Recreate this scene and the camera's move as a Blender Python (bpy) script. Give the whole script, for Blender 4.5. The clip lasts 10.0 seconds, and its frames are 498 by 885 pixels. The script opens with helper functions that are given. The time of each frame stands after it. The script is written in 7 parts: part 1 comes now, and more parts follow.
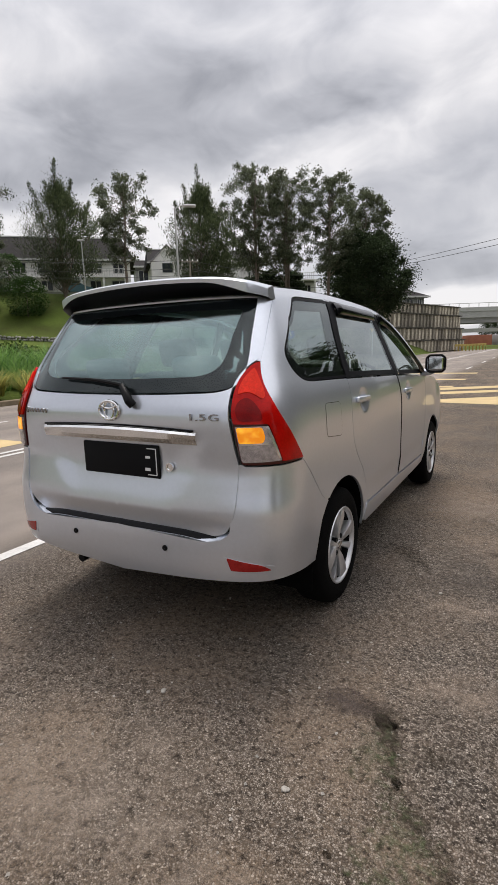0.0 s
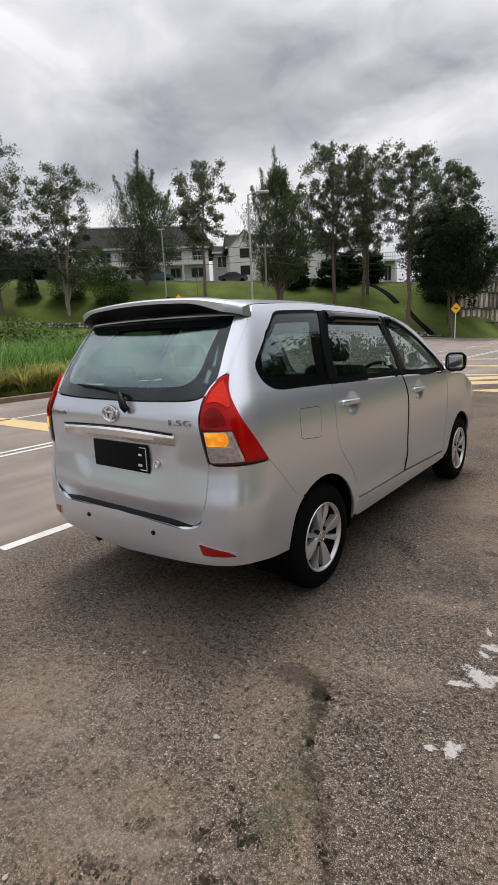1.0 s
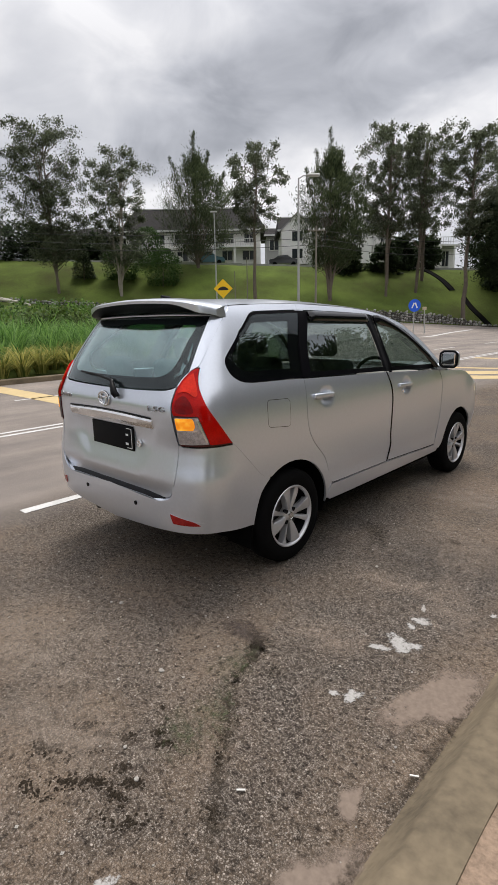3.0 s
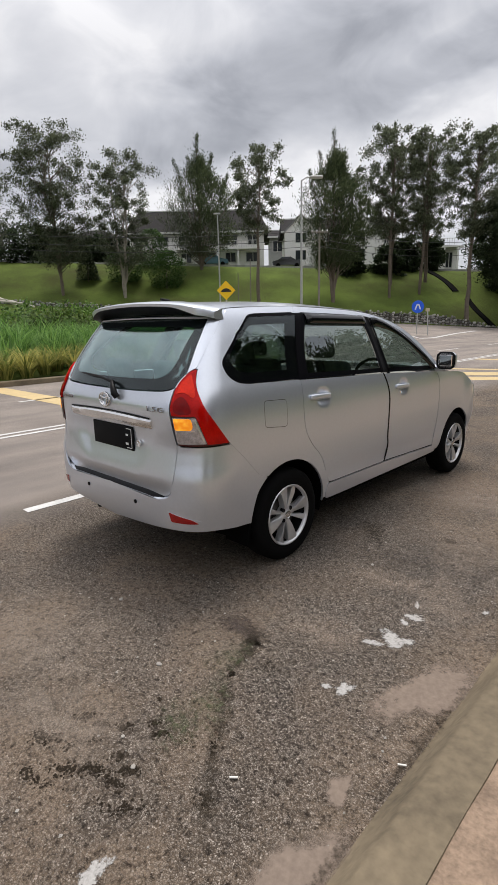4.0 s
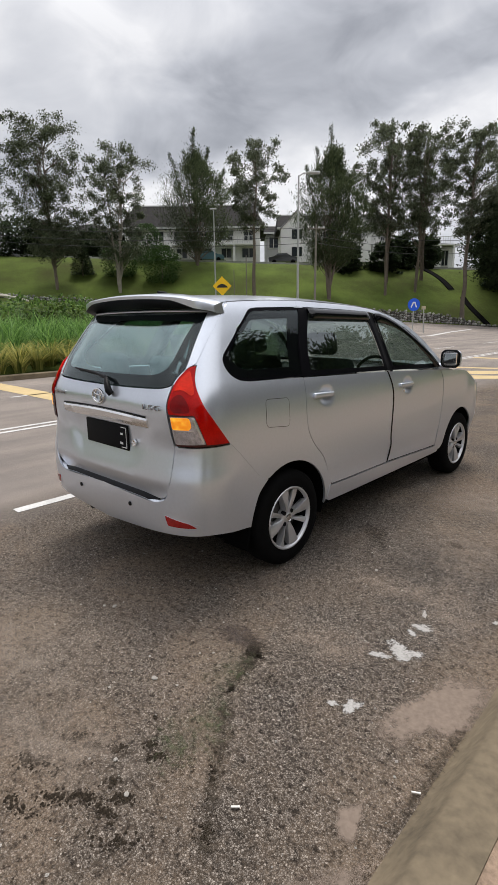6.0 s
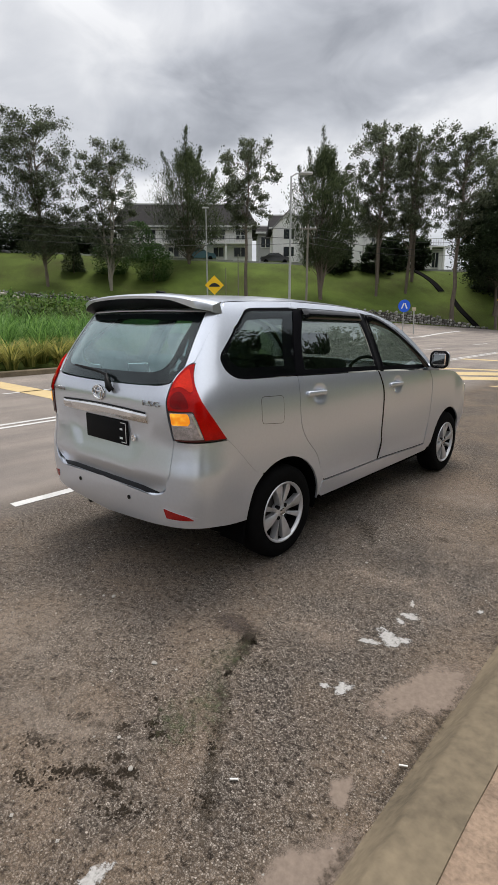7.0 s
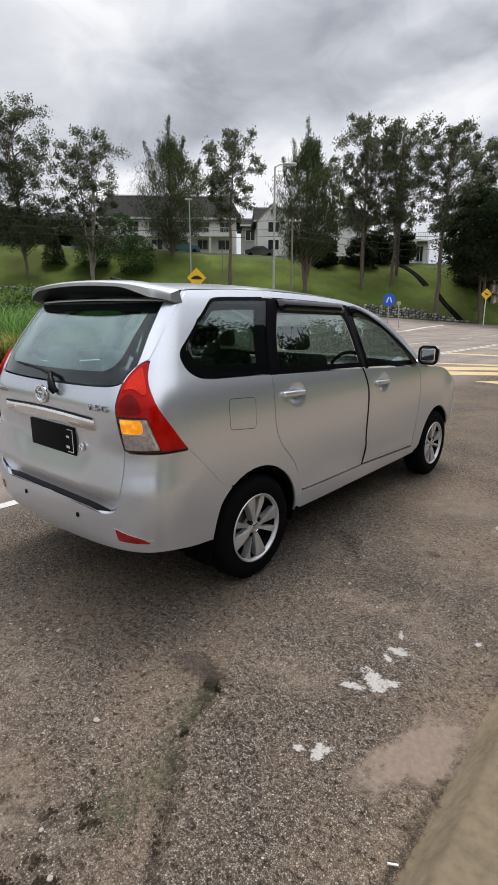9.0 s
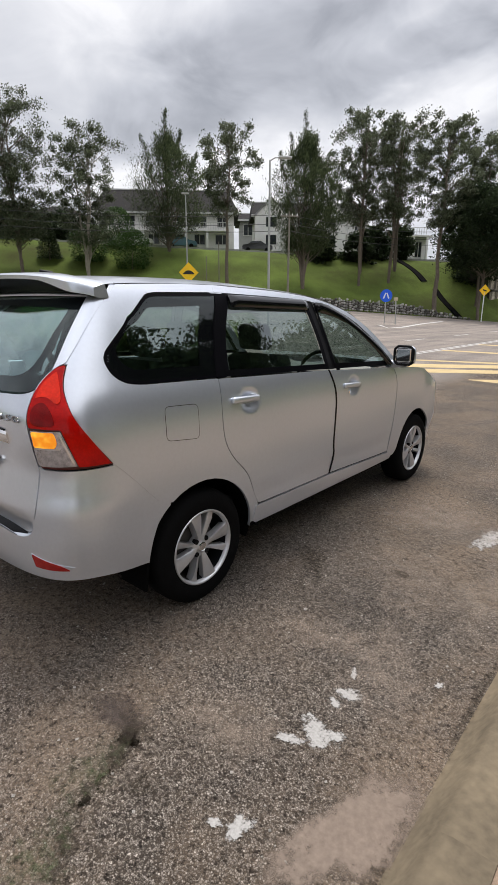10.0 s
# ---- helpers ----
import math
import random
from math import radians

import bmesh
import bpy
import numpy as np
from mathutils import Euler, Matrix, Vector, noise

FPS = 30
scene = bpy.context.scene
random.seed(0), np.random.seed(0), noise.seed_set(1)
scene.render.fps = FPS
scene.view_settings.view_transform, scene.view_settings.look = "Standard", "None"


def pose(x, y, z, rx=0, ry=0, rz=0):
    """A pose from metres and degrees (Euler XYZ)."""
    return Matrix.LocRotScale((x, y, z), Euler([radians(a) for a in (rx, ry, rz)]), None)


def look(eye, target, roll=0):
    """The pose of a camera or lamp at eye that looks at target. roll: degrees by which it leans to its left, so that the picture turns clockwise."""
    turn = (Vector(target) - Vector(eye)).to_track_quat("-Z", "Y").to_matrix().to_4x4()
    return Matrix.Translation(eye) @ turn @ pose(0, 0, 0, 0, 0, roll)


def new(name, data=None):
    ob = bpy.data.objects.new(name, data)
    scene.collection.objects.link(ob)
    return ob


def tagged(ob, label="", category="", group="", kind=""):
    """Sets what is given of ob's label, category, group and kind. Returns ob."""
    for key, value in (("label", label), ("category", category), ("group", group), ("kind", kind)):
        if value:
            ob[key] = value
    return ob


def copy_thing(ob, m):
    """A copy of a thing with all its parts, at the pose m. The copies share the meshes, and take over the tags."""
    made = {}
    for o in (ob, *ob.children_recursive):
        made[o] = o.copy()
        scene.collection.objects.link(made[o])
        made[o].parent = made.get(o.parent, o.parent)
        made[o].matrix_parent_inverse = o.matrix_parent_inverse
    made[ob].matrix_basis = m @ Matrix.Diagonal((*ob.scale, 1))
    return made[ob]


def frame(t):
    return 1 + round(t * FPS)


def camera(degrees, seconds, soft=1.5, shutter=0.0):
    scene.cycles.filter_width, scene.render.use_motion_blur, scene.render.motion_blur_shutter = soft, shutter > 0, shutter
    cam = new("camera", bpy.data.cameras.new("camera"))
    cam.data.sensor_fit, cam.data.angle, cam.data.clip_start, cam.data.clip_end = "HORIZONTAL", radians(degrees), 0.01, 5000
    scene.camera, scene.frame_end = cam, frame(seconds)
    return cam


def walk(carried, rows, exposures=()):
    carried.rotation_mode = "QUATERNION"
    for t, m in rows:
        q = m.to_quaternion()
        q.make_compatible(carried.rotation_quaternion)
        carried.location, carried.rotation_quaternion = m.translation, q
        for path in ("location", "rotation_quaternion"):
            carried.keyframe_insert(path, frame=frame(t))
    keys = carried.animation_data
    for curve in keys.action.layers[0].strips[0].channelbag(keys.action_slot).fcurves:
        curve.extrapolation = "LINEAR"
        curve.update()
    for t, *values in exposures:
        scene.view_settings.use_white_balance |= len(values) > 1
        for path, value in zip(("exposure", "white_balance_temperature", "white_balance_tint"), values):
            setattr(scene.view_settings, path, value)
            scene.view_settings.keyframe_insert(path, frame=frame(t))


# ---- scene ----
cam = camera(52.0, 10.0)
PATH = [
    (0, (1.661, -2.497, 1.355), (0.695, -0.782, 0.999), -2.0),
    (0.5, (1.914, -2.434, 1.368), (0.787, -0.826, 0.988), -2.6),
    (1, (2.218, -2.459, 1.473), (1.005, -0.921, 1.069), -2.7),
    (1.5, (2.356, -2.432, 1.518), (1.107, -0.93, 1.088), -2.4),
    (2, (2.51, -2.374, 1.515), (1.208, -0.925, 1.064), -1.9),
    (2.5, (2.658, -2.409, 1.531), (1.328, -0.988, 1.071), -1.4),
    (4, (2.828, -2.461, 1.546), (1.474, -1.06, 1.093), -1.3),
    (4.5, (2.812, -2.409, 1.546), (1.458, -1.008, 1.094), -1.3),
    (5, (2.703, -2.306, 1.535), (1.35, -0.905, 1.08), -1.2),
    (6.5, (2.713, -2.448, 1.537), (1.391, -1.023, 1.066), -0.4),
    (7, (2.752, -2.483, 1.54), (1.444, -1.044, 1.071), -0.1),
    (7.5, (2.786, -2.479, 1.54), (1.481, -1.037, 1.071), -0.1),
    (8, (2.747, -2.422, 1.539), (1.448, -0.975, 1.07), 0.0),
    (8.5, (2.658, -2.286, 1.536), (1.375, -0.825, 1.067), -0.0),
    (9, (2.569, -2.128, 1.524), (1.305, -0.657, 1.033), -0.0),
    (9.5, (2.557, -1.916, 1.522), (1.3, -0.444, 1.019), 0.0),
    (10, (2.59, -1.725, 1.532), (1.332, -0.254, 1.025), 0.2),
]
walk(cam, [(t, look(eye, target, roll)) for t, eye, target, roll in PATH], [(0, .03, 6650, 13), (2, .06, 6600, 12), (5, .06, 6550, 12), (8, .07, 6500, 10), (10, .18, 6500, 12)])

# ---- world, sun, light ----
SUN_EL, SUN_AZ = 71.9, -27.5
world = bpy.data.worlds.new("overcast_sky")
scene.world = world
world.use_nodes = True
wn, wl = world.node_tree.nodes, world.node_tree.links
wn.clear()


def wnode(kind, **inputs):
    n = wn.new(kind)
    for k, v in inputs.items():
        n.inputs[k.replace("_", " ")].default_value = v
    return n


sky = wn.new("ShaderNodeTexSky")
sky.sky_type, sky.sun_disc = "NISHITA", False
sky.sun_elevation, sky.sun_rotation = radians(SUN_EL), radians(SUN_AZ)
sky_dim = wnode("ShaderNodeMix")
sky_dim.data_type, sky_dim.blend_type = "RGBA", "MULTIPLY"
sky_dim.inputs[0].default_value = 1
wl.new(sky.outputs[0], sky_dim.inputs[6])
sky_dim.inputs[7].default_value = (.1, .1, .1, 1)
# a cloud layer: the direction is laid on a flat sheet overhead and broken up by noise
tc = wn.new("ShaderNodeTexCoord")
sep = wn.new("ShaderNodeSeparateXYZ")
wl.new(tc.outputs["Generated"], sep.inputs[0])
zup = wn.new("ShaderNodeMath"); zup.operation = "MAXIMUM"; zup.inputs[1].default_value = 0.0
wl.new(sep.outputs[2], zup.inputs[0])
zad = wn.new("ShaderNodeMath"); zad.operation = "ADD"; zad.inputs[1].default_value = 0.22
wl.new(zup.outputs[0], zad.inputs[0])
dx = wn.new("ShaderNodeMath"); dx.operation = "DIVIDE"
dy = wn.new("ShaderNodeMath"); dy.operation = "DIVIDE"
wl.new(sep.outputs[0], dx.inputs[0]); wl.new(zad.outputs[0], dx.inputs[1])
wl.new(sep.outputs[1], dy.inputs[0]); wl.new(zad.outputs[0], dy.inputs[1])
sheet = wn.new("ShaderNodeCombineXYZ")
wl.new(dx.outputs[0], sheet.inputs[0]); wl.new(dy.outputs[0], sheet.inputs[1])
CLOUD_SHIFT = (3.1, 1.7, 0.4)
shift = wn.new("ShaderNodeVectorMath"); shift.operation = "ADD"; shift.inputs[1].default_value = CLOUD_SHIFT
wl.new(sheet.outputs[0], shift.inputs[0])
warp = wnode("ShaderNodeTexNoise", Scale=1.6, Detail=5.0, Roughness=0.55)
wl.new(shift.outputs[0], warp.inputs["Vector"])
warp_c = wn.new("ShaderNodeVectorMath"); warp_c.operation = "SUBTRACT"; warp_c.inputs[1].default_value = (.5, .5, .5)
wl.new(warp.outputs["Color"], warp_c.inputs[0])
warp_s = wn.new("ShaderNodeVectorMath"); warp_s.operation = "SCALE"; warp_s.inputs["Scale"].default_value = .55
wl.new(warp_c.outputs[0], warp_s.inputs[0])
bent = wn.new("ShaderNodeVectorMath"); bent.operation = "ADD"
wl.new(sheet.outputs[0], bent.inputs[0]); wl.new(warp_s.outputs[0], bent.inputs[1])


def wmath(op, a, b):
    n = wn.new("ShaderNodeMath"); n.operation = op
    for i, v in ((0, a), (1, b)):
        if isinstance(v, (int, float)):
            n.inputs[i].default_value = v
        else:
            wl.new(v, n.inputs[i])
    return n.outputs[0]


# billows: noise over the dome itself, drawn out a little sideways
dome = wn.new("ShaderNodeMapping"); dome.inputs["Location"].default_value, dome.inputs["Scale"].default_value = CLOUD_SHIFT, (1, 1, 1.7)
wl.new(tc.outputs["Generated"], dome.inputs[0])
big = wnode("ShaderNodeTexNoise", Scale=2.7, Detail=4.0, Roughness=0.45, Distortion=0.25)
wl.new(dome.outputs[0], big.inputs["Vector"])
fine = wnode("ShaderNodeTexNoise", Scale=6.5, Detail=6.0, Roughness=0.52, Distortion=0.5)
wl.new(dome.outputs[0], fine.inputs["Vector"])
level = wmath("ADD", .70, wmath("MULTIPLY", wmath("SUBTRACT", big.outputs["Fac"], .5), .95))
level = wmath("ADD", level, wmath("MULTIPLY", wmath("SUBTRACT", fine.outputs["Fac"], .5), .76))
# the broad clouds of that afternoon, and two unseen ones added to balance the car's light (right, behind): place on the
# sheet, turn, half length, half width, lighter or darker
for cx, cy, turn, ln, wd, amount in ((-1.10, 1.27, 8, .85, .30, -.26), (-1.12, .80, 22, .62, .30, .13), (1.5, .5, 70, 1.6, 1.0, .50), (.2, -1.6, 0, 2.0, 1.0, -.22), (-.28, 1.50, 20, .36, .24, .20), (-.62, 1.67, 8, .42, .15, .26),
                                     (-.46, 1.47, 15, .20, .10, -.26), (-.34, 1.24, 20, .40, .16, .20), (-.60, 1.38, 10, .22, .12, .14), (-1.6, 1.80, 45, 1.2, .50, .34), (-.40, 2.80, 10, .7, .32, -.26), (-.3, 3.5, 0, 1.0, .45, .40)):
    mp = wn.new("ShaderNodeMapping"); mp.vector_type = "TEXTURE"
    mp.inputs["Location"].default_value, mp.inputs["Rotation"].default_value, mp.inputs["Scale"].default_value = (cx, cy, 0), (0, 0, radians(turn)), (ln, wd, 1)
    wl.new(bent.outputs[0], mp.inputs[0])
    ball = wn.new("ShaderNodeTexGradient"); ball.gradient_type = "SPHERICAL"
    wl.new(mp.outputs[0], ball.inputs[0])
    level = wmath("ADD", level, wmath("MULTIPLY", wmath("MINIMUM", wmath("MULTIPLY", ball.outputs["Fac"], 1.7), 1.0), amount))
ramp = wn.new("ShaderNodeValToRGB")
for pos, col in ((.10, (.20, .215, .25, 1)), (1.0, (.93, .94, .955, 1)), (.40, (.39, .408, .445, 1)), (.62, (.57, .592, .635, 1)), (.86, (.78, .796, .825, 1))):
    e = ramp.color_ramp.elements[0] if pos == .10 else ramp.color_ramp.elements[-1] if pos == 1.0 else ramp.color_ramp.elements.new(pos)
    e.position, e.color = pos, col
wl.new(level, ramp.inputs[0])
# an overcast sky is brighter overhead
lift = wn.new("ShaderNodeMapRange")
for i, v in ((1, .42), (2, 1.0), (3, 1.0), (4, 2.3)):
    lift.inputs[i].default_value = v
wl.new(zup.outputs[0], lift.inputs[0])
haze = wn.new("ShaderNodeMix"); haze.data_type, haze.blend_type = "RGBA", "MULTIPLY"; haze.inputs[0].default_value = 1
wl.new(ramp.outputs[0], haze.inputs[6]); wl.new(lift.outputs[0], haze.inputs[7])
both = wn.new("ShaderNodeMix"); both.data_type = "RGBA"; both.inputs[0].default_value = 0.93
wl.new(sky_dim.outputs[2], both.inputs[6]); wl.new(haze.outputs[2], both.inputs[7])
bg = wn.new("ShaderNodeBackground"); bg.inputs[1].default_value = .96
wl.new(both.outputs[2], bg.inputs[0])
wout = wn.new("ShaderNodeOutputWorld")
wl.new(bg.outputs[0], wout.inputs[0])

sun_data = bpy.data.lights.new("sun", "SUN")
sun_data.energy, sun_data.angle, sun_data.color = 2.5, radians(23), (1, .96, .9)
sun = new("sun", sun_data)
sun.matrix_world = look((-6.5, 12.5, 43.0), (0, 0, 0))


# ---- materials ----
def material(name):
    m = bpy.data.materials.new(name)
    m.use_nodes = True
    nt = m.node_tree
    return m, nt, nt.nodes["Principled BSDF"]


def link(nt, a, ao, b, bi):
    nt.links.new(a.outputs[ao], b.inputs[bi])


def tex(nt, kind, coord="Object", stretch=(1, 1, 1), **inputs):
    n = nt.nodes.new(kind)
    c = nt.nodes.new("ShaderNodeTexCoord")
    mp = nt.nodes.new("ShaderNodeMapping")
    mp.inputs["Scale"].default_value = stretch
    nt.links.new(c.outputs[coord], mp.inputs[0])
    nt.links.new(mp.outputs[0], n.inputs["Vector"])
    for k, v in inputs.items():
        n.inputs[k].default_value = v
    return n


def ramp_node(nt, stops):
    r = nt.nodes.new("ShaderNodeValToRGB")
    els = r.color_ramp.elements
    for i, (p, c) in enumerate(stops):
        e = els[i] if i < 2 else els.new(p)
        e.position = p
        e.color = (*c, 1) if len(c) == 3 else c
    return r


def mix_col(nt, mode="MIX", fac=.5):
    m = nt.nodes.new("ShaderNodeMix")
    m.data_type, m.blend_type = "RGBA", mode
    m.inputs[0].default_value = fac
    return m


def bump(nt, p, src, out, strength=.3, dist=.01):
    b = nt.nodes.new("ShaderNodeBump")
    b.inputs["Strength"].default_value, b.inputs["Distance"].default_value = strength, dist
    nt.links.new(src.outputs[out], b.inputs["Height"])
    nt.links.new(b.outputs[0], p.inputs["Normal"])
    return b


def simple(name, col, rough=.5, metal=0.0, var=.15, scale=8.0, relief=0.0, coat=0.0, coord="Object", spec=.5):
    """A surface of one colour with mottling at two scales."""
    m, nt, p = material(name)
    a = tex(nt, "ShaderNodeTexNoise", coord, Scale=scale, Detail=6.0)
    b = tex(nt, "ShaderNodeTexNoise", coord, Scale=scale * 9, Detail=3.0)
    mx = mix_col(nt, "MIX", .4)
    link(nt, a, "Fac", mx, 6); link(nt, b, "Fac", mx, 7)
    r = ramp_node(nt, ((.25, [c * (1 - var) for c in col]), (.75, [min(1, c * (1 + var)) for c in col])))
    nt.links.new(mx.outputs[2], r.inputs[0])
    link(nt, r, 0, p, "Base Color")
    p.inputs["Roughness"].default_value, p.inputs["Metallic"].default_value = rough, metal
    p.inputs["Coat Weight"].default_value = coat
    p.inputs["Coat Roughness"].default_value = .025
    p.inputs["Specular IOR Level"].default_value = spec
    if relief:
        bump(nt, p, b, "Fac", relief, .01)
    return m


def glass(name, tint, head_on=.06, gloss=1.0, power=4.0, rough=.012):
    """A thin pane: what is behind shows tinted; the gloss rises from head_on towards grazing angles."""
    m = bpy.data.materials.new(name)
    m.use_nodes = True
    nt = m.node_tree
    nt.nodes.clear()
    t = nt.nodes.new("ShaderNodeBsdfTransparent"); t.inputs[0].default_value = (*tint, 1)
    g = nt.nodes.new("ShaderNodeBsdfGlossy"); g.inputs["Roughness"].default_value = rough
    g.inputs[0].default_value = (gloss * .93, gloss, gloss, 1)
    f = nt.nodes.new("ShaderNodeLayerWeight"); f.inputs[0].default_value = .5
    pw = nt.nodes.new("ShaderNodeMath"); pw.operation = "POWER"; pw.inputs[1].default_value = power
    nt.links.new(f.outputs["Facing"], pw.inputs[0])
    mr = nt.nodes.new("ShaderNodeMapRange"); mr.inputs[3].default_value = head_on
    nt.links.new(pw.outputs[0], mr.inputs[0])
    mx = nt.nodes.new("ShaderNodeMixShader")
    nt.links.new(mr.outputs[0], mx.inputs[0]); nt.links.new(t.outputs[0], mx.inputs[1]); nt.links.new(g.outputs[0], mx.inputs[2])
    o = nt.nodes.new("ShaderNodeOutputMaterial")
    nt.links.new(mx.outputs[0], o.inputs[0])
    return m


PAINT = simple("silver_paint", (.650, .685, .750), .29, .69, .04, 60, 0, .65)
BLACK = simple("black_plastic", (.007, .007, .008), .42, 0, .2, 20, .05, spec=.10)
GLOSSY = simple("black_gloss", (.003, .003, .004), .35, 0, .1, 10, spec=.03)
# near-black colour that carries the shade of recesses and undersides
PITCH = simple("shade_black", (.003, .003, .003), .9, 0, .1, 10, spec=.05)
GUARD = simple("smoked_plastic", (.006, .006, .007), .10, 0, .1, 10, spec=.5)
RUBBER = simple("tyre_rubber", (.005, .005, .005), .85, 0, .25, 14, .2, spec=.06)
ALLOY = simple("alloy_wheel", (.60, .60, .61), .34, .65, .08, 12)
CHROME = simple("chrome", (.80, .80, .80), .08, 1.0, .02, 10)
SEAT = simple("seat_fabric", (.075, .073, .070), .9, 0, .2, 30, .1)
TRIM = simple("cabin_trim", (.30, .285, .265), .7, 0, .1, 12)
PLATE = simple("plate_black", (.008, .008, .009), .6, 0, .1, 10, spec=.08)
WHITE_INK = simple("plate_white", (.75, .75, .75), .5, 0, .05, 10)
GLASS = glass("tinted_glass", (.34, .43, .41), .22)
REAR_GLASS = glass("rear_tinted_glass", (.86, .97, .97), .045, 1.0, 4.0)
FILM = glass("window_film", (.62, .86, .84), .17, 1.0, 3.0, .10)
QUARTER_GLASS = glass("quarter_glass", (.85, .90, .89), .05)
CLEAR = glass("clear_glass", (.75, .8, .78), .05)


# ---- mesh helpers ----
def mesh_ob(name, verts, faces, mat, parent=None, label="", smooth_on=False):
    me = bpy.data.meshes.new(name)
    me.from_pydata([tuple(v) for v in verts], [], faces)
    if smooth_on:
        me.polygons.foreach_set("use_smooth", [True] * len(me.polygons))
    me.update()
    me.materials.append(mat)
    ob = new(name, me)
    if parent:
        ob.parent = parent
    if label:
        ob["label"] = label
    return ob


def part(name, bm, mat, parent=None, label="", smooth_on=True):
    me = bpy.data.meshes.new(name)
    bm.to_mesh(me)
    bm.free()
    me.materials.append(mat)
    if smooth_on:
        me.polygons.foreach_set("use_smooth", [True] * len(me.polygons))
        me.set_sharp_from_angle(angle=radians(40))
    ob = new(name, me)
    if parent:
        ob.parent = parent
    if label:
        ob["label"] = label
    return ob


def box_bm(size, at=(0, 0, 0), bevel=.0, bm=None, turn=None, segs=2):
    bm = bm or bmesh.new()
    made = bmesh.ops.create_cube(bm, size=1)["verts"]
    m = Matrix.Translation(at) @ (turn.to_4x4() if turn else Matrix()) @ Matrix.Diagonal((*size, 1))
    bmesh.ops.transform(bm, matrix=m, verts=made)
    if bevel:
        edges = list({e for v in made for e in v.link_edges})
        bmesh.ops.bevel(bm, geom=edges, offset=bevel, segments=segs, affect="EDGES", profile=.5)
    return bm


def tube_bm(path, radius, sides=8, bm=None, ends=True):
    """A round bar along a path; radius is one number or one for each point."""
    bm = bm or bmesh.new()
    rings = []
    pts = [Vector(p) for p in path]
    up = Vector((0.31, 0.17, 1)).normalized()
    for i, p in enumerate(pts):
        d = (pts[min(i + 1, len(pts) - 1)] - pts[max(i - 1, 0)]).normalized()
        if abs(d.dot(up)) > .98:
            up = Vector((1, .2, 0)).normalized()
        a = d.cross(up).normalized()
        b = d.cross(a)
        r = radius[i] if isinstance(radius, (list, tuple)) else radius
        rings.append([bm.verts.new(p + r * (math.cos(k * math.tau / sides) * a + math.sin(k * math.tau / sides) * b)) for k in range(sides)])
    for q, r in zip(rings, rings[1:]):
        for k in range(sides):
            bm.faces.new((q[k], q[(k + 1) % sides], r[(k + 1) % sides], r[k]))
    if ends:
        bm.faces.new(rings[0][::-1])
        bm.faces.new(rings[-1])
    return bm


def lathe_bm(profile, sides=48, bm=None, axis="x"):
    """A profile of (along, radius) turned about an axis."""
    bm = bm or bmesh.new()
    rings = []
    for a, r in profile:
        ring = []
        for k in range(sides):
            c, s = math.cos(k * math.tau / sides), math.sin(k * math.tau / sides)
            ring.append(bm.verts.new((a, r * c, r * s) if axis == "x" else (r * c, r * s, a)))
        rings.append(ring)
    for q, r in zip(rings, rings[1:]):
        for k in range(sides):
            bm.faces.new((q[k], q[(k + 1) % sides], r[(k + 1) % sides], r[k]))
    return bm


# ---- the lie of the land ----
VIEW = Vector((2.8, -2.4))
AHEAD, ASIDE = Vector((-.695, .719)), Vector((.719, .695))
WALL_V, TOP_V = 57.0, 71.0


def plan(u, v):
    p = VIEW + u * ASIDE + v * AHEAD
    return p.x, p.y


def uv_of(x, y):
    d = Vector((x, y)) - VIEW
    return d.dot(ASIDE), d.dot(AHEAD)


def smooth(a, b, v):
    t = min(1, max(0, (v - a) / (b - a)))
    return t * t * (3 - 2 * t)


def wall_height(u):
    return (.34 + .64 * smooth(2, 9, u)) * (1 - smooth(20, 28.5, u)) + .06


def low_ground(x, y):
    if x > 4.9:
        return .12
    d = -12.0 - x
    return .095 * d if d > 0 else 0.0


def land(x, y):
    u, v = uv_of(x, y)
    z = low_ground(x, y)
    if v > WALL_V:
        m = smooth(-12.5, -19, x) * (1 - smooth(98, 106, y) * smooth(-62, -48, x))
        z0 = min(z, 4.6) + wall_height(u) - .13
        top = 8.8 - .04 * (max(-40, min(u, 40)) - 2)
        up = z0 + (top - z0) * (.5 * smooth(WALL_V, TOP_V + .5, v) + .5 * min(1, (v - WALL_V) / (TOP_V - WALL_V)) + .014 * math.sin(4 * math.pi * min(1, (v - WALL_V) / (TOP_V - WALL_V)))) + .09 * max(0, min(v, 82) - TOP_V)
        z = (1 - m) * min(z, .5) + m * up
    return min(z, 11.5)


def road_mask(x, y):
    """How deep inside the asphalt a place lies, in metres (negative: outside)."""
    main = min(x + 11.75, 2.2 - x)
    u, v = uv_of(x, y)
    side = min(y - 15.5, WALL_V - .8 - v, 2.2 - x, (u - 3) * .7)
    return max(main, side)


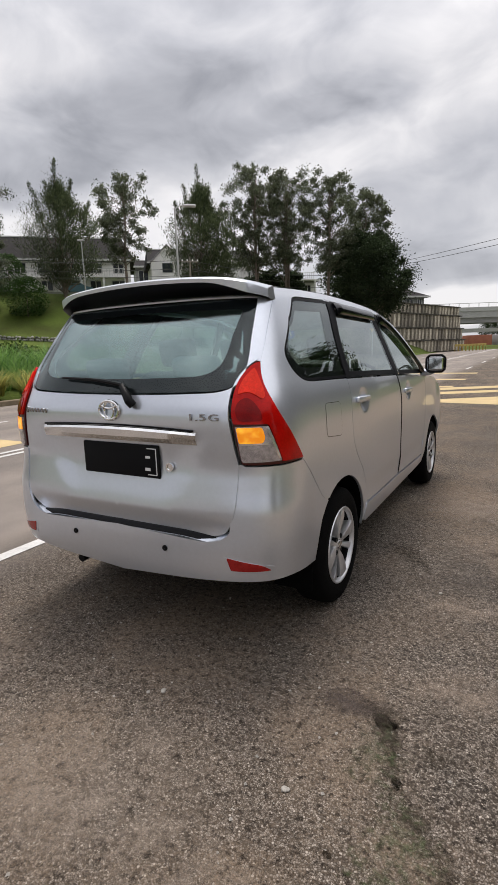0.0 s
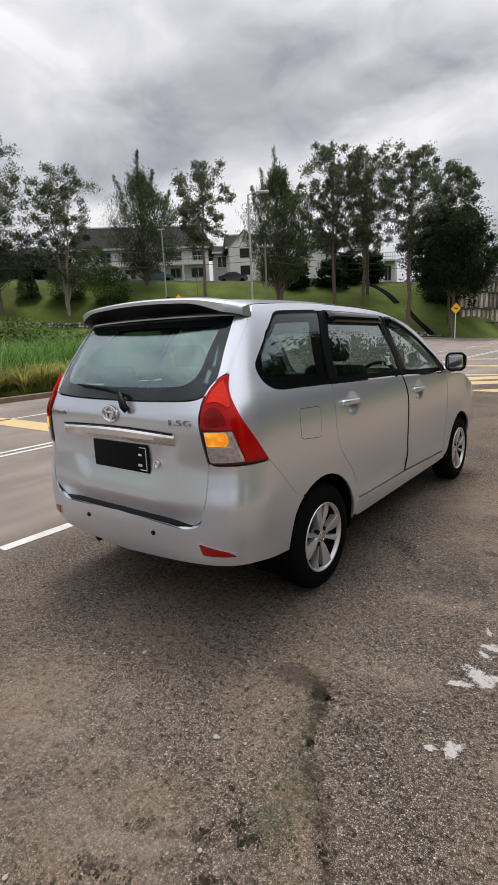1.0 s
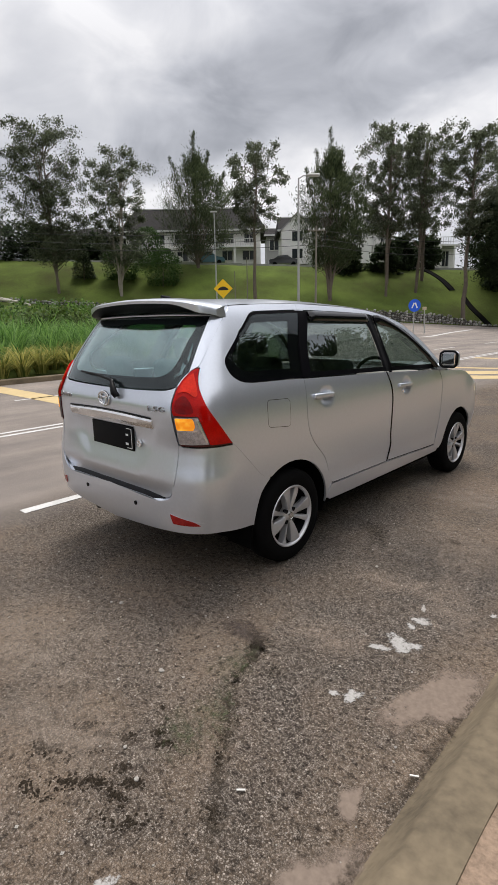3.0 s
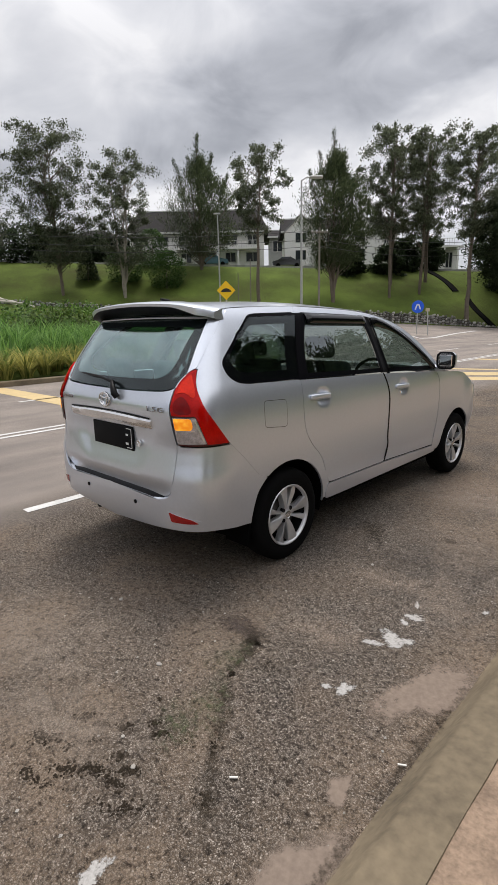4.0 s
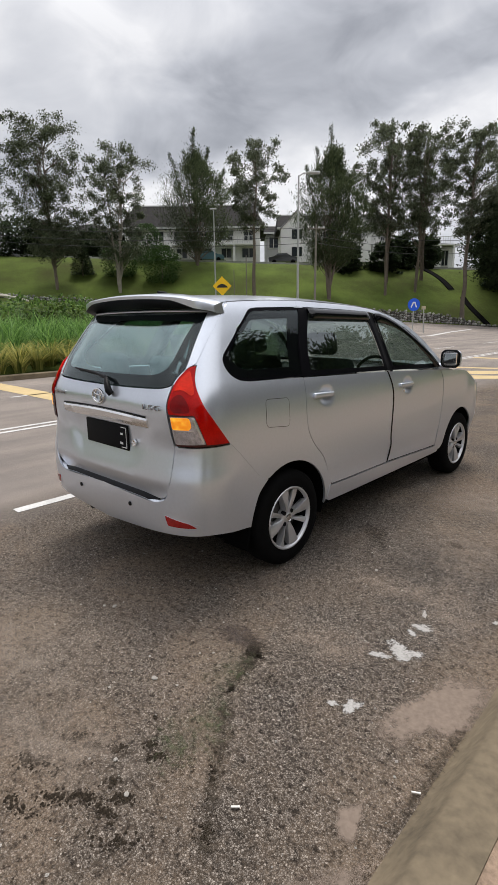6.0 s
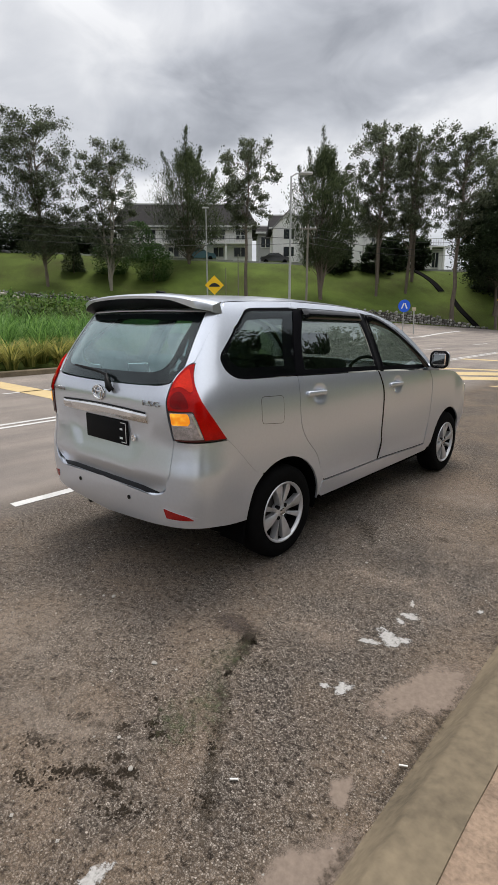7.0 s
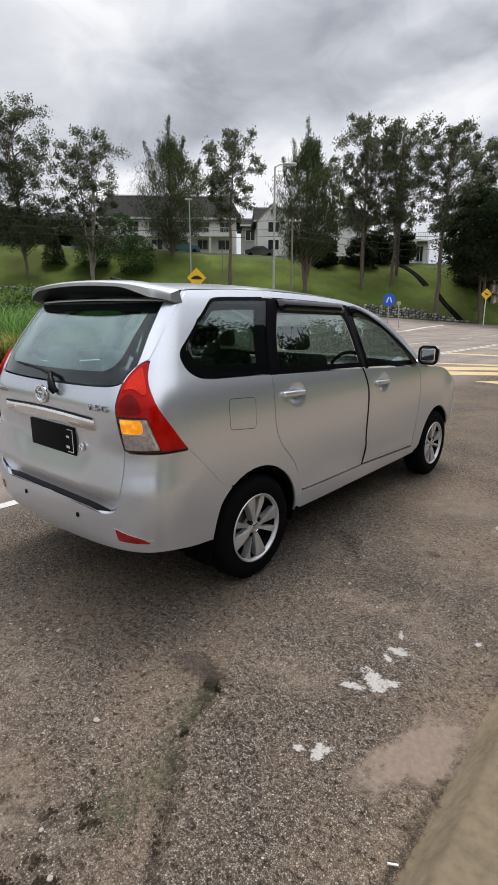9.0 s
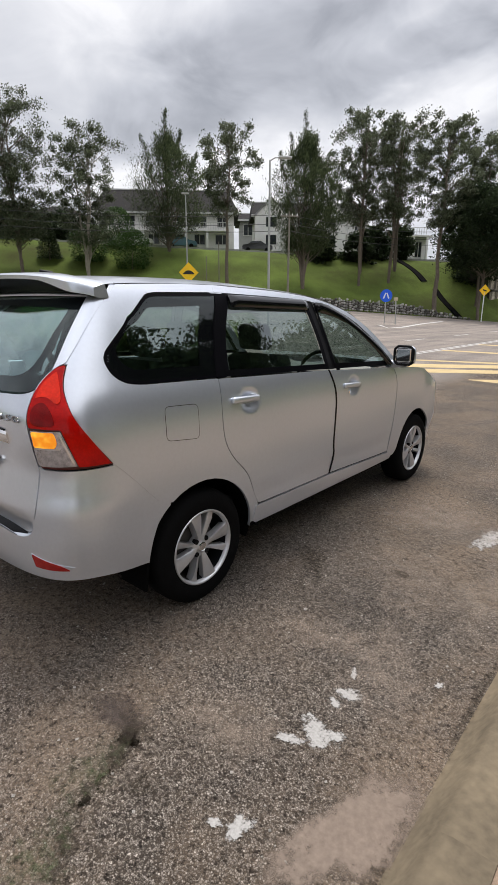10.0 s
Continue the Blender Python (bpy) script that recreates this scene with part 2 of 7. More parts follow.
# ---- materials of the place ----
def grass_mat(name, a, b, c):
    m, nt, p = material(name)
    big_ = tex(nt, "ShaderNodeTexNoise", Scale=.16, Detail=5.0, Roughness=.6)
    fine_ = tex(nt, "ShaderNodeTexNoise", Scale=9.0, Detail=8.0, Roughness=.7)
    mx = mix_col(nt, "MIX", .45)
    link(nt, big_, "Fac", mx, 6); link(nt, fine_, "Fac", mx, 7)
    r = ramp_node(nt, ((.34, a), (.62, c), (.48, b)))
    nt.links.new(mx.outputs[2], r.inputs[0])
    link(nt, r, 0, p, "Base Color")
    p.inputs["Roughness"].default_value = .95
    p.inputs["Specular IOR Level"].default_value = .1
    bump(nt, p, fine_, "Fac", .8, .08)
    return m


def asphalt_mat():
    """Coarse stone chips in a dark binder; brown fines fill the gaps, but for a cleaner grey stretch beside the old crack."""
    m, nt, p = material("asphalt")

    def calc(op, a, b):
        n = nt.nodes.new("ShaderNodeMath"); n.operation = op
        for i, v in ((0, a), (1, b)):
            if isinstance(v, (int, float)):
                n.inputs[i].default_value = v
            else:
                nt.links.new(v, n.inputs[i])
        return n.outputs[0]

    def span(v, a, b):
        n = nt.nodes.new("ShaderNodeMapRange"); n.interpolation_type = "SMOOTHSTEP"
        n.inputs[1].default_value, n.inputs[2].default_value = a, b
        nt.links.new(v, n.inputs[0])
        return n.outputs[0]

    chips = tex(nt, "ShaderNodeTexVoronoi", Scale=158.0, Randomness=1.0)
    edge = tex(nt, "ShaderNodeTexVoronoi", Scale=158.0, Randomness=1.0)
    edge.feature = "DISTANCE_TO_EDGE"
    sepc = nt.nodes.new("ShaderNodeSeparateColor")
    link(nt, chips, "Color", sepc, 0)
    stone = ramp_node(nt, ((.0, (.018, .017, .017)), (1.0, (.42, .405, .385)), (.24, (.036, .034, .033)), (.38, (.125, .119, .113)), (.80, (.205, .196, .186)), (.94, (.30, .29, .275))))
    link(nt, sepc, 0, stone, 0)
    gap_r = ramp_node(nt, ((.03, (.14, .135, .13)), (.17, (1, 1, 1))))
    link(nt, edge, "Distance", gap_r, 0)
    chip = mix_col(nt, "MULTIPLY", 1.0)
    link(nt, stone, 0, chip, 6); link(nt, gap_r, 0, chip, 7)
    fines_n = tex(nt, "ShaderNodeTexNoise", Scale=120.0, Detail=5.0, Roughness=.8)
    fines = ramp_node(nt, ((.36, (.066, .052, .039)), (.64, (.315, .252, .192))))
    link(nt, fines_n, "Fac", fines, 0)
    # where the brown fines lie: patches, thinner on the grey stretch
    geo = nt.nodes.new("ShaderNodeNewGeometry")
    sx = nt.nodes.new("ShaderNodeSeparateXYZ")
    link(nt, geo, "Position", sx, 0)
    big_ = tex(nt, "ShaderNodeTexNoise", Scale=1.3, Detail=9.0, Roughness=.68, Distortion=.4)
    small_ = tex(nt, "ShaderNodeTexNoise", Scale=9.0, Detail=6.0, Roughness=.7)
    X, Y = sx.outputs["X"], sx.outputs["Y"]
    wob = calc("MULTIPLY", calc("SUBTRACT", small_.outputs["Fac"], .5), .55)
    along = calc("ADD", calc("ADD", calc("MULTIPLY", calc("SUBTRACT", X, 1.20), .845), calc("MULTIPLY", calc("ADD", Y, .75), .535)), wob)
    clean = calc("MULTIPLY", span(along, -.08, .10), span(Y, 1.5, .2))
    clean = calc("MULTIPLY", clean, span(calc("ADD", X, wob), 2.15, 1.80))
    mask = calc("MULTIPLY", span(big_.outputs["Fac"], .40, .64), .38)
    mask = calc("ADD", mask, .22)
    mask = calc("MULTIPLY", mask, calc("SUBTRACT", 1.0, calc("MULTIPLY", clean, .50)))
    both_ = mix_col(nt)
    nt.links.new(mask, both_.inputs[0]); link(nt, chip, 2, both_, 6); link(nt, fines, 0, both_, 7)
    tone_n = tex(nt, "ShaderNodeTexNoise", Scale=.5, Detail=5.0, Roughness=.6)
    tone = ramp_node(nt, ((.32, (.875, .820, .775)), (.68, (1.275, 1.185, 1.10))))
    link(nt, tone_n, "Fac", tone, 0)
    out = mix_col(nt, "MULTIPLY", 1.0)
    link(nt, both_, 2, out, 6); link(nt, tone, 0, out, 7)
    # small dark pits and damp specks
    pit_n = tex(nt, "ShaderNodeTexNoise", Scale=34.0, Detail=8.0, Roughness=.78)
    pits = ramp_node(nt, ((.38, (.16, .14, .12)), (.50, (1.08, 1.07, 1.06))))
    link(nt, pit_n, "Fac", pits, 0)
    pitted = mix_col(nt, "MULTIPLY", .95)
    link(nt, out, 2, pitted, 6); link(nt, pits, 0, pitted, 7)
    out = pitted
    # away from the lay-by the surface is smoother and greyer
    lay = nt.nodes.new("ShaderNodeMapRange")
    lay.inputs[1].default_value, lay.inputs[2].default_value = -1.9, -1.1
    link(nt, sx, "X", lay, 0)
    smooth_n = tex(nt, "ShaderNodeTexNoise", Scale=160.0, Detail=3.0)
    smooth_c = ramp_node(nt, ((.3, (.155, .145, .138)), (.7, (.29, .273, .26))))
    link(nt, smooth_n, "Fac", smooth_c, 0)
    road_c = mix_col(nt, "MULTIPLY", 1.0)
    link(nt, smooth_c, 0, road_c, 6); link(nt, tone, 0, road_c, 7)
    # worn wheel tracks and old sealing along the lanes
    track = tex(nt, "ShaderNodeTexNoise", stretch=(1.3, .09, 1), Scale=1.0, Detail=5.0, Roughness=.6)
    track_r = ramp_node(nt, ((.36, (.80, .80, .81)), (.62, (1.12, 1.10, 1.08))))
    link(nt, track, "Fac", track_r, 0)
    road_t = mix_col(nt, "MULTIPLY", 1.0)
    link(nt, road_c, 2, road_t, 6); link(nt, track_r, 0, road_t, 7)
    fin = mix_col(nt)
    link(nt, lay, 0, fin, 0); link(nt, road_t, 2, fin, 6); link(nt, out, 2, fin, 7)
    link(nt, fin, 2, p, "Base Color")
    p.inputs["Roughness"].default_value = .85
    p.inputs["Specular IOR Level"].default_value = .22
    bump(nt, p, gap_r, 0, .6, .004)
    return m


def stain_mat(name, lo, hi, scale=60.0, amount=1.0, rough=.85, ragged=14.0, edge=.5, wild=2.0, dens=1.0):
    """A thin spill or deposit whose ragged rim follows the noise; 'fade' runs from 1 in the middle to 0 at the rim."""
    m, nt, p = material(name)
    at = nt.nodes.new("ShaderNodeAttribute")
    at.attribute_name = "fade"
    n1 = tex(nt, "ShaderNodeTexNoise", Scale=ragged, Detail=9.0, Roughness=.72)
    n2 = tex(nt, "ShaderNodeTexNoise", Scale=scale, Detail=6.0, Roughness=.65)
    r = ramp_node(nt, ((.3, lo), (.7, hi)))
    link(nt, n2, "Fac", r, 0)
    link(nt, r, 0, p, "Base Color")
    ad = nt.nodes.new("ShaderNodeMath"); ad.operation = "ADD"
    amp = nt.nodes.new("ShaderNodeMath"); amp.operation = "MULTIPLY_ADD"
    amp.inputs[1].default_value, amp.inputs[2].default_value = wild, -.5 * wild
    link(nt, n1, "Fac", amp, 0)
    dn = nt.nodes.new("ShaderNodeMath"); dn.operation = "MULTIPLY"; dn.inputs[1].default_value = dens
    link(nt, at, "Fac", dn, 0)
    link(nt, dn, 0, ad, 0); link(nt, amp, 0, ad, 1)
    mr = nt.nodes.new("ShaderNodeMapRange")
    mr.inputs[1].default_value, mr.inputs[2].default_value = .34, .34 + edge
    mr.inputs[4].default_value = amount
    link(nt, ad, 0, mr, 0)
    link(nt, mr, 0, p, "Alpha")
    p.inputs["Roughness"].default_value = rough
    p.inputs["Specular IOR Level"].default_value = .15
    bump(nt, p, n2, "Fac", .3, .003)
    return m


GRASS = grass_mat("lawn", (.050, .046, .018), (.072, .096, .022), (.125, .175, .036))
ASPHALT = asphalt_mat()
CONCRETE = simple("kerb_concrete", (.158, .124, .080), .9, 0, .55, 3.0, .5)
WHITE_PAINT = simple("road_white", (.55, .54, .52), .7, 0, .28, 7)
YELLOW_PAINT = simple("road_yellow", (.52, .39, .19), .7, 0, .18, 3)
DARK_EARTH = simple("dark_earth", (.05, .045, .035), .95, 0, .3, 2, .4)


def obvar(mat, amount=.25):
    """Let each piece that carries a material differ a little in tone."""
    nt = mat.node_tree
    p = nt.nodes["Principled BSDF"]
    src = p.inputs["Base Color"].links[0].from_socket
    info = nt.nodes.new("ShaderNodeObjectInfo")
    mr = nt.nodes.new("ShaderNodeMapRange")
    mr.inputs[3].default_value, mr.inputs[4].default_value = 1 - amount, 1 + amount
    link(nt, info, "Random", mr, 0)
    mx = mix_col(nt, "MULTIPLY", 1.0)
    nt.links.new(src, mx.inputs[6]); link(nt, mr, 0, mx, 7)
    link(nt, mx, 2, p, "Base Color")


obvar(CONCRETE, .10)

# ---- ground, road, kerbs ----
us = sorted({round(q, 2) for q in [-90 + 1.6 * i for i in range(95)]} | {-900, -600, -400, -250, -160, -120, 90, 140, 220, 400, 600, 900})
vs = sorted({round(q, 2) for q in [-20 + 1.5 * i for i in range(80)]} | {56.9, 57.25, -900, -500, -250, -120, -60, 120, 160, 260, 500, 900, 1500})
V, F = [], []
for u in us:
    for v in vs:
        x, y = plan(u, v)
        rough = .12 * noise.noise((x * .4, y * .4, 0)) if v > 60 else 0
        V.append((x, y, land(x, y) + rough - (.06 if road_mask(x, y) > -1.5 else 0.0)))
n = len(vs)
for i in range(len(us) - 1):
    for j in range(n - 1):
        F.append((i * n + j, (i + 1) * n + j, (i + 1) * n + j + 1, i * n + j + 1))
ground = tagged(mesh_ob("ground", V, F, GRASS, None, "", True), "rough green lawn on level ground and embankment", "ground", kind="structure")

V, F = [], []


def sheet_grid(xs, ys, keep):
    k = len(V)
    for x in xs:
        for y in ys:
            V.append((x, y, low_ground(x, y)))
    n = len(ys)
    for i in range(len(xs) - 1):
        for j in range(n - 1):
            if keep((xs[i] + xs[i + 1]) / 2, (ys[j] + ys[j + 1]) / 2):
                F.append((k + i * n + j, k + (i + 1) * n + j, k + (i + 1) * n + j + 1, k + i * n + j + 1))


sheet_grid([-11.75, -8, -4, 0, 2.25], [-250, -60, -20, 0, 20, 60, 120, 250, 600], lambda x, y: True)
sheet_grid([-70 + .5 * i for i in range(117)] + [-11.75], [15.5 + .5 * i for i in range(120)], lambda x, y: uv_of(x, y)[1] < WALL_V - .2 and uv_of(x, y)[0] > 3)
road = tagged(mesh_ob("road", V, F, ASPHALT), "worn grey-brown asphalt road with coarse aggregate", "road", kind="structure")


def strip(name, x0, x1, y0, y1, mat, label, z=.005):
    rows = max(1, int(abs(y1 - y0) / 4))
    V, F = [], []
    for k in range(rows + 1):
        y = y0 + (y1 - y0) * k / rows
        V += [(x0, y, z + low_ground(x0, y)), (x1, y, z + low_ground(x1, y))]
    F = [(2 * k, 2 * k + 1, 2 * k + 3, 2 * k + 2) for k in range(rows)]
    return tagged(mesh_ob(name, V, F, mat), label, "road marking", kind="structure")


for y in (-9.8, -.80, 26.2, 35.2, 44.2):
    strip("lane_line", -1.555, -1.445, y, y + 2.75, WHITE_PAINT, "white broken lane line on asphalt")
for x in (-5.10, -4.87):
    strip("centre_line", x, x + .10, -60, 200, WHITE_PAINT, "white double centre line on asphalt")
for k in range(12):
    strip("lane_line", -8.45, -8.34, -12.0 + 7 * k, -9.4 + 7 * k, WHITE_PAINT, "white broken lane line on asphalt")
strip("yellow_bar", -11.6, -5.5, 2.35, 2.90, YELLOW_PAINT, "pale yellow bar across the lane")
# bars of the hump ahead: each lies a little askew, its far edge and near edge not quite alike
for x0, x1, near0, far0, near1, far1 in ((-4.75, 2.0, 9.35, 10.55, 13.7, 14.3), (-4.75, 2.0, 10.75, 12.0, 15.2, 15.95), (-4.75, -.6, 13.45, 13.8, 14.55, 15.05), (-4.75, -.6, 18.1, 18.6, 17.8, 18.5), (-4.75, -.6, 22.5, 23.0, 22.0, 22.8), (-1.12, 2.0, 10.15, 10.25, 9.6, 12.4)):
    tagged(mesh_ob("yellow_bar", [(x0, near0, .005), (x1, near1, .005), (x1, far1, .005), (x0, far0, .005)], [(0, 1, 2, 3)], YELLOW_PAINT), "pale yellow bar painted on the road hump", "road marking", kind="structure")

# white outline of the island before the blue sign
ISLE = [(-15.76, 34.86), (-14.21, 33.24), (-14.21, 35.58), (-15.34, 42.06), (-16.12, 48.73)]
V, F = [], []
for i, (x, y) in enumerate(ISLE):
    a, b = Vector(ISLE[max(i - 1, 0)]), Vector(ISLE[min(i + 1, len(ISLE) - 1)])
    d = (b - a).normalized() * .14
    V += [(x - d.y, y + d.x, low_ground(x - d.y, y + d.x) + .02), (x + d.y, y - d.x, low_ground(x + d.y, y - d.x) + .02)]
F = [(2 * i, 2 * i + 1, 2 * i + 3, 2 * i + 2) for i in range(len(ISLE) - 1)]
tagged(mesh_ob("island_line", V, F, WHITE_PAINT), "white painted outline of a traffic island", "road marking", kind="structure")

# near kerb, a row of stones, and the pavement behind it
prof = [(2.17, -.05), (2.18, 0), (2.20, .012), (2.268, .118), (2.288, .138), (2.318, .146), (2.432, .149), (2.440, .10)]
kerb = tagged(new("kerb"), "weathered grey concrete kerb beside the road", "kerb", kind="structure")
bm = bmesh.new()
cols = []
for j in range(13):
    y = 1.8 * j / 12
    wob = [(x + .004 * noise.noise((x * 9, y * 4, 2)), y, z + .0015 * noise.noise((x * 9, y * 4, 7))) for x, z in prof]
    cols.append([bm.verts.new(w) for w in wob])
for a, b in zip(cols, cols[1:]):
    for i in range(len(prof) - 1):
        bm.faces.new((a[i], a[i + 1], b[i + 1], b[i]))
bm.faces.new(cols[0][::-1]); bm.faces.new(cols[-1])
first = part("kerb_stone", bm, CONCRETE, kerb)
first.location = (0, -20.35, 0)
for k in range(1, 70):
    o = new("kerb_stone", first.data)
    o.parent = kerb
    o.location = (0, -20.35 + 1.8 * k, 0)
EARTH = simple("bare_pavement", (.26, .185, .130), .95, 0, .6, 7.0, 1.0)
V, F = [], []
xs, ys = [2.42 + .16 * i for i in range(17)], [-60, -30] + [-12 + .2 * i for i in range(90)] + [8, 20, 60, 200]
for x in xs:
    for y in ys:
        V.append((x, y, .144 + .006 * noise.noise((x * 3, y * 3, 1)) + .004 * noise.noise((x * 12, y * 12, 4))))
n = len(ys)
for i in range(len(xs) - 1):
    for j in range(n - 1):
        F.append((i * n + j, (i + 1) * n + j, (i + 1) * n + j + 1, i * n + j + 1))
tagged(mesh_ob("pavement", V, F, EARTH, None, "", True), "pinkish sandy worn pavement behind the kerb", "pavement", kind="structure")
# kerb of the planted verge: a straight run and a rounded end
path = [(-11.68, -45 + 2 * i) for i in range(29)] + [(-11.68 - 2.2 * (1 - math.cos(radians(a))), 13.2 + 2.2 * math.sin(radians(a))) for a in range(10, 91, 10)] + [(-13.9 - 2 * i, 15.4) for i in range(1, 14)]
V, F = [], []
for i, (x, y) in enumerate(path):
    a, b = path[max(i - 1, 0)], path[min(i + 1, len(path) - 1)]
    d = Vector((b[0] - a[0], b[1] - a[1])).normalized()
    nx, ny = -d.y, d.x
    g0 = low_ground(x, y)
    for o_, z in ((-.02, -.1), (.0, .13), (.02, .15), (.15, .155), (.16, -.1)):
        V.append((x + nx * o_, y + ny * o_, g0 + z))
for i in range(len(path) - 1):
    F += [(5 * i + j, 5 * i + j + 1, 5 * i + j + 6, 5 * i + j + 5) for j in range(4)]
tagged(mesh_ob("far_kerb", V, F, CONCRETE), "grey concrete kerb along the planted verge", "kerb", kind="structure")

# stone wall at the foot of the bank: a dark core faced with rubble
core_V, core_F = [], []
wall = tagged(new("stone_wall"), "low rubble stone retaining wall below the bank", "retaining wall", kind="structure")
rnd = random.Random(5)
SV, SF_ = [], []


for i in range(90):
    u = -62 + 90.5 * i / 89
    x, y = plan(u, WALL_V)
    x2, y2 = plan(u, WALL_V + .8)
    b = min(low_ground(x, y), 5.2)
    core_V += [(x, y, b - .3), (x, y, b + wall_height(u) - .04), (x2, y2, b + wall_height(u))]
for i in range(89):
    core_F += [(3 * i, 3 * i + 3, 3 * i + 4, 3 * i + 1), (3 * i + 1, 3 * i + 4, 3 * i + 5, 3 * i + 2)]
mesh_ob("wall_core", core_V, core_F, DARK_EARTH, wall)
u = -45.0
while u < 28:
    h = wall_height(u)
    z = .04
    w = rnd.uniform(.22, .42)
    while z < h:
        s = rnd.uniform(.18, .32)
        cx, cy = plan(u + rnd.uniform(-.08, .08), WALL_V - .03)
        base = min(low_ground(cx, cy), 5.2) + z + s / 2
        k = len(SV)
        for dx_, dz in ((-.5, -.35), (-.2, -.5), (.3, -.48), (.5, -.1), (.42, .38), (0, .5), (-.45, .3)):
            q = ASIDE * (dx_ * w * rnd.uniform(.8, 1.05))
            SV.append((cx + q.x - AHEAD.x * .0, cy + q.y, base + dz * s * rnd.uniform(.8, 1.05)))
        SV.append((cx - AHEAD.x * .10, cy - AHEAD.y * .10, base))
        SF_ += [(k + j, k + (j + 1) % 7, k + 7) for j in range(7)]
        z += s * 1.05
    u += w * .95
RUBBLE, rnt, rp = material("rubble")
ri = rnt.nodes.new("ShaderNodeNewGeometry")
rr = ramp_node(rnt, ((.0, (.10, .095, .085)), (1.0, (.62, .60, .55)), (.55, (.34, .33, .30))))
link(rnt, ri, "Random Per Island", rr, 0)
rn = tex(rnt, "ShaderNodeTexNoise", Scale=14.0, Detail=5.0)
rm = mix_col(rnt, "MULTIPLY", .6)
link(rnt, rr, 0, rm, 6); link(rnt, rn, "Color", rm, 7)
link(rnt, rm, 2, rp, "Base Color")
rp.inputs["Roughness"].default_value = .9
tagged(mesh_ob("stones", SV, SF_, RUBBLE, wall), kind="stuff")


# ---- dirt, spills and litter on the asphalt ----
def blob(name, cx, cy, rx, ry, turn, mat, label, z=.004, seed=1, wob=.35):
    """A flat ragged patch with a fading rim."""
    rnd = random.Random(seed)
    V, F, fade = [(0, 0, 0)], [], [1.0]
    n = 28
    ph = [rnd.uniform(0, 6.28) for _ in range(4)]
    for ring, f in ((.45, .75), (.75, .42), (1.0, 0.0)):
        for k in range(n):
            a = k * math.tau / n
            w = 1 + wob * (.5 * math.sin(2 * a + ph[0]) + .3 * math.sin(3 * a + ph[1]) + .25 * math.sin(5 * a + ph[2]) + .15 * math.sin(8 * a + ph[3]))
            V.append((rx * ring * w * math.cos(a), ry * ring * w * math.sin(a), 0))
            fade.append(f)
    for k in range(n):
        F.append((0, 1 + k, 1 + (k + 1) % n))
    for r in range(2):
        for k in range(n):
            a, b = 1 + r * n, 1 + (r + 1) * n
            F.append((a + k, b + k, b + (k + 1) % n, a + (k + 1) % n))
    ob = mesh_ob(name, V, F, mat)
    at = ob.data.attributes.new("fade", "FLOAT", "POINT")
    at.data.foreach_set("value", fade)
    ob.matrix_basis = pose(cx, cy, z, 0, 0, turn)
    return tagged(ob, label, name.replace("_", " "), kind="structure")


SAND = stain_mat("dried_silt", (.175, .137, .110), (.265, .208, .167), 40, .90, .9, 14.0, .50, 1.9, 1.25)
SILT = stain_mat("thin_silt", (.28, .225, .18), (.37, .305, .25), 60, .50, .9, 7.0, .9, 2.6, .8)
TAN = stain_mat("sandy_film", (.25, .195, .155), (.43, .345, .275), 110, .46, .9, 10.0, .9, 3.2, .8)
SPILL = stain_mat("white_spill", (.31, .30, .285), (.51, .49, .465), 90, .88, .75, 26.0, .34, 3.6)
MOSS = stain_mat("dark_moss", (.020, .016, .011), (.075, .060, .044), 130, .80, .95, 40.0, .70, 3.4, .74)
OIL = stain_mat("oil_stain", (.06, .048, .040), (.13, .11, .095), 90, .5, .6, 14.0, .9, 2.6, .8)
SEEP = stain_mat("seeped_damp", (.050, .038, .033), (.105, .083, .073), 90, .72, .7, 12.0, .8, 1.8, 1.1)
DAMP = stain_mat("damp_green", (.035, .050, .020), (.10, .12, .06), 110, .75, .9, 30.0, .8, 3.4, .6)
sd_ = 20
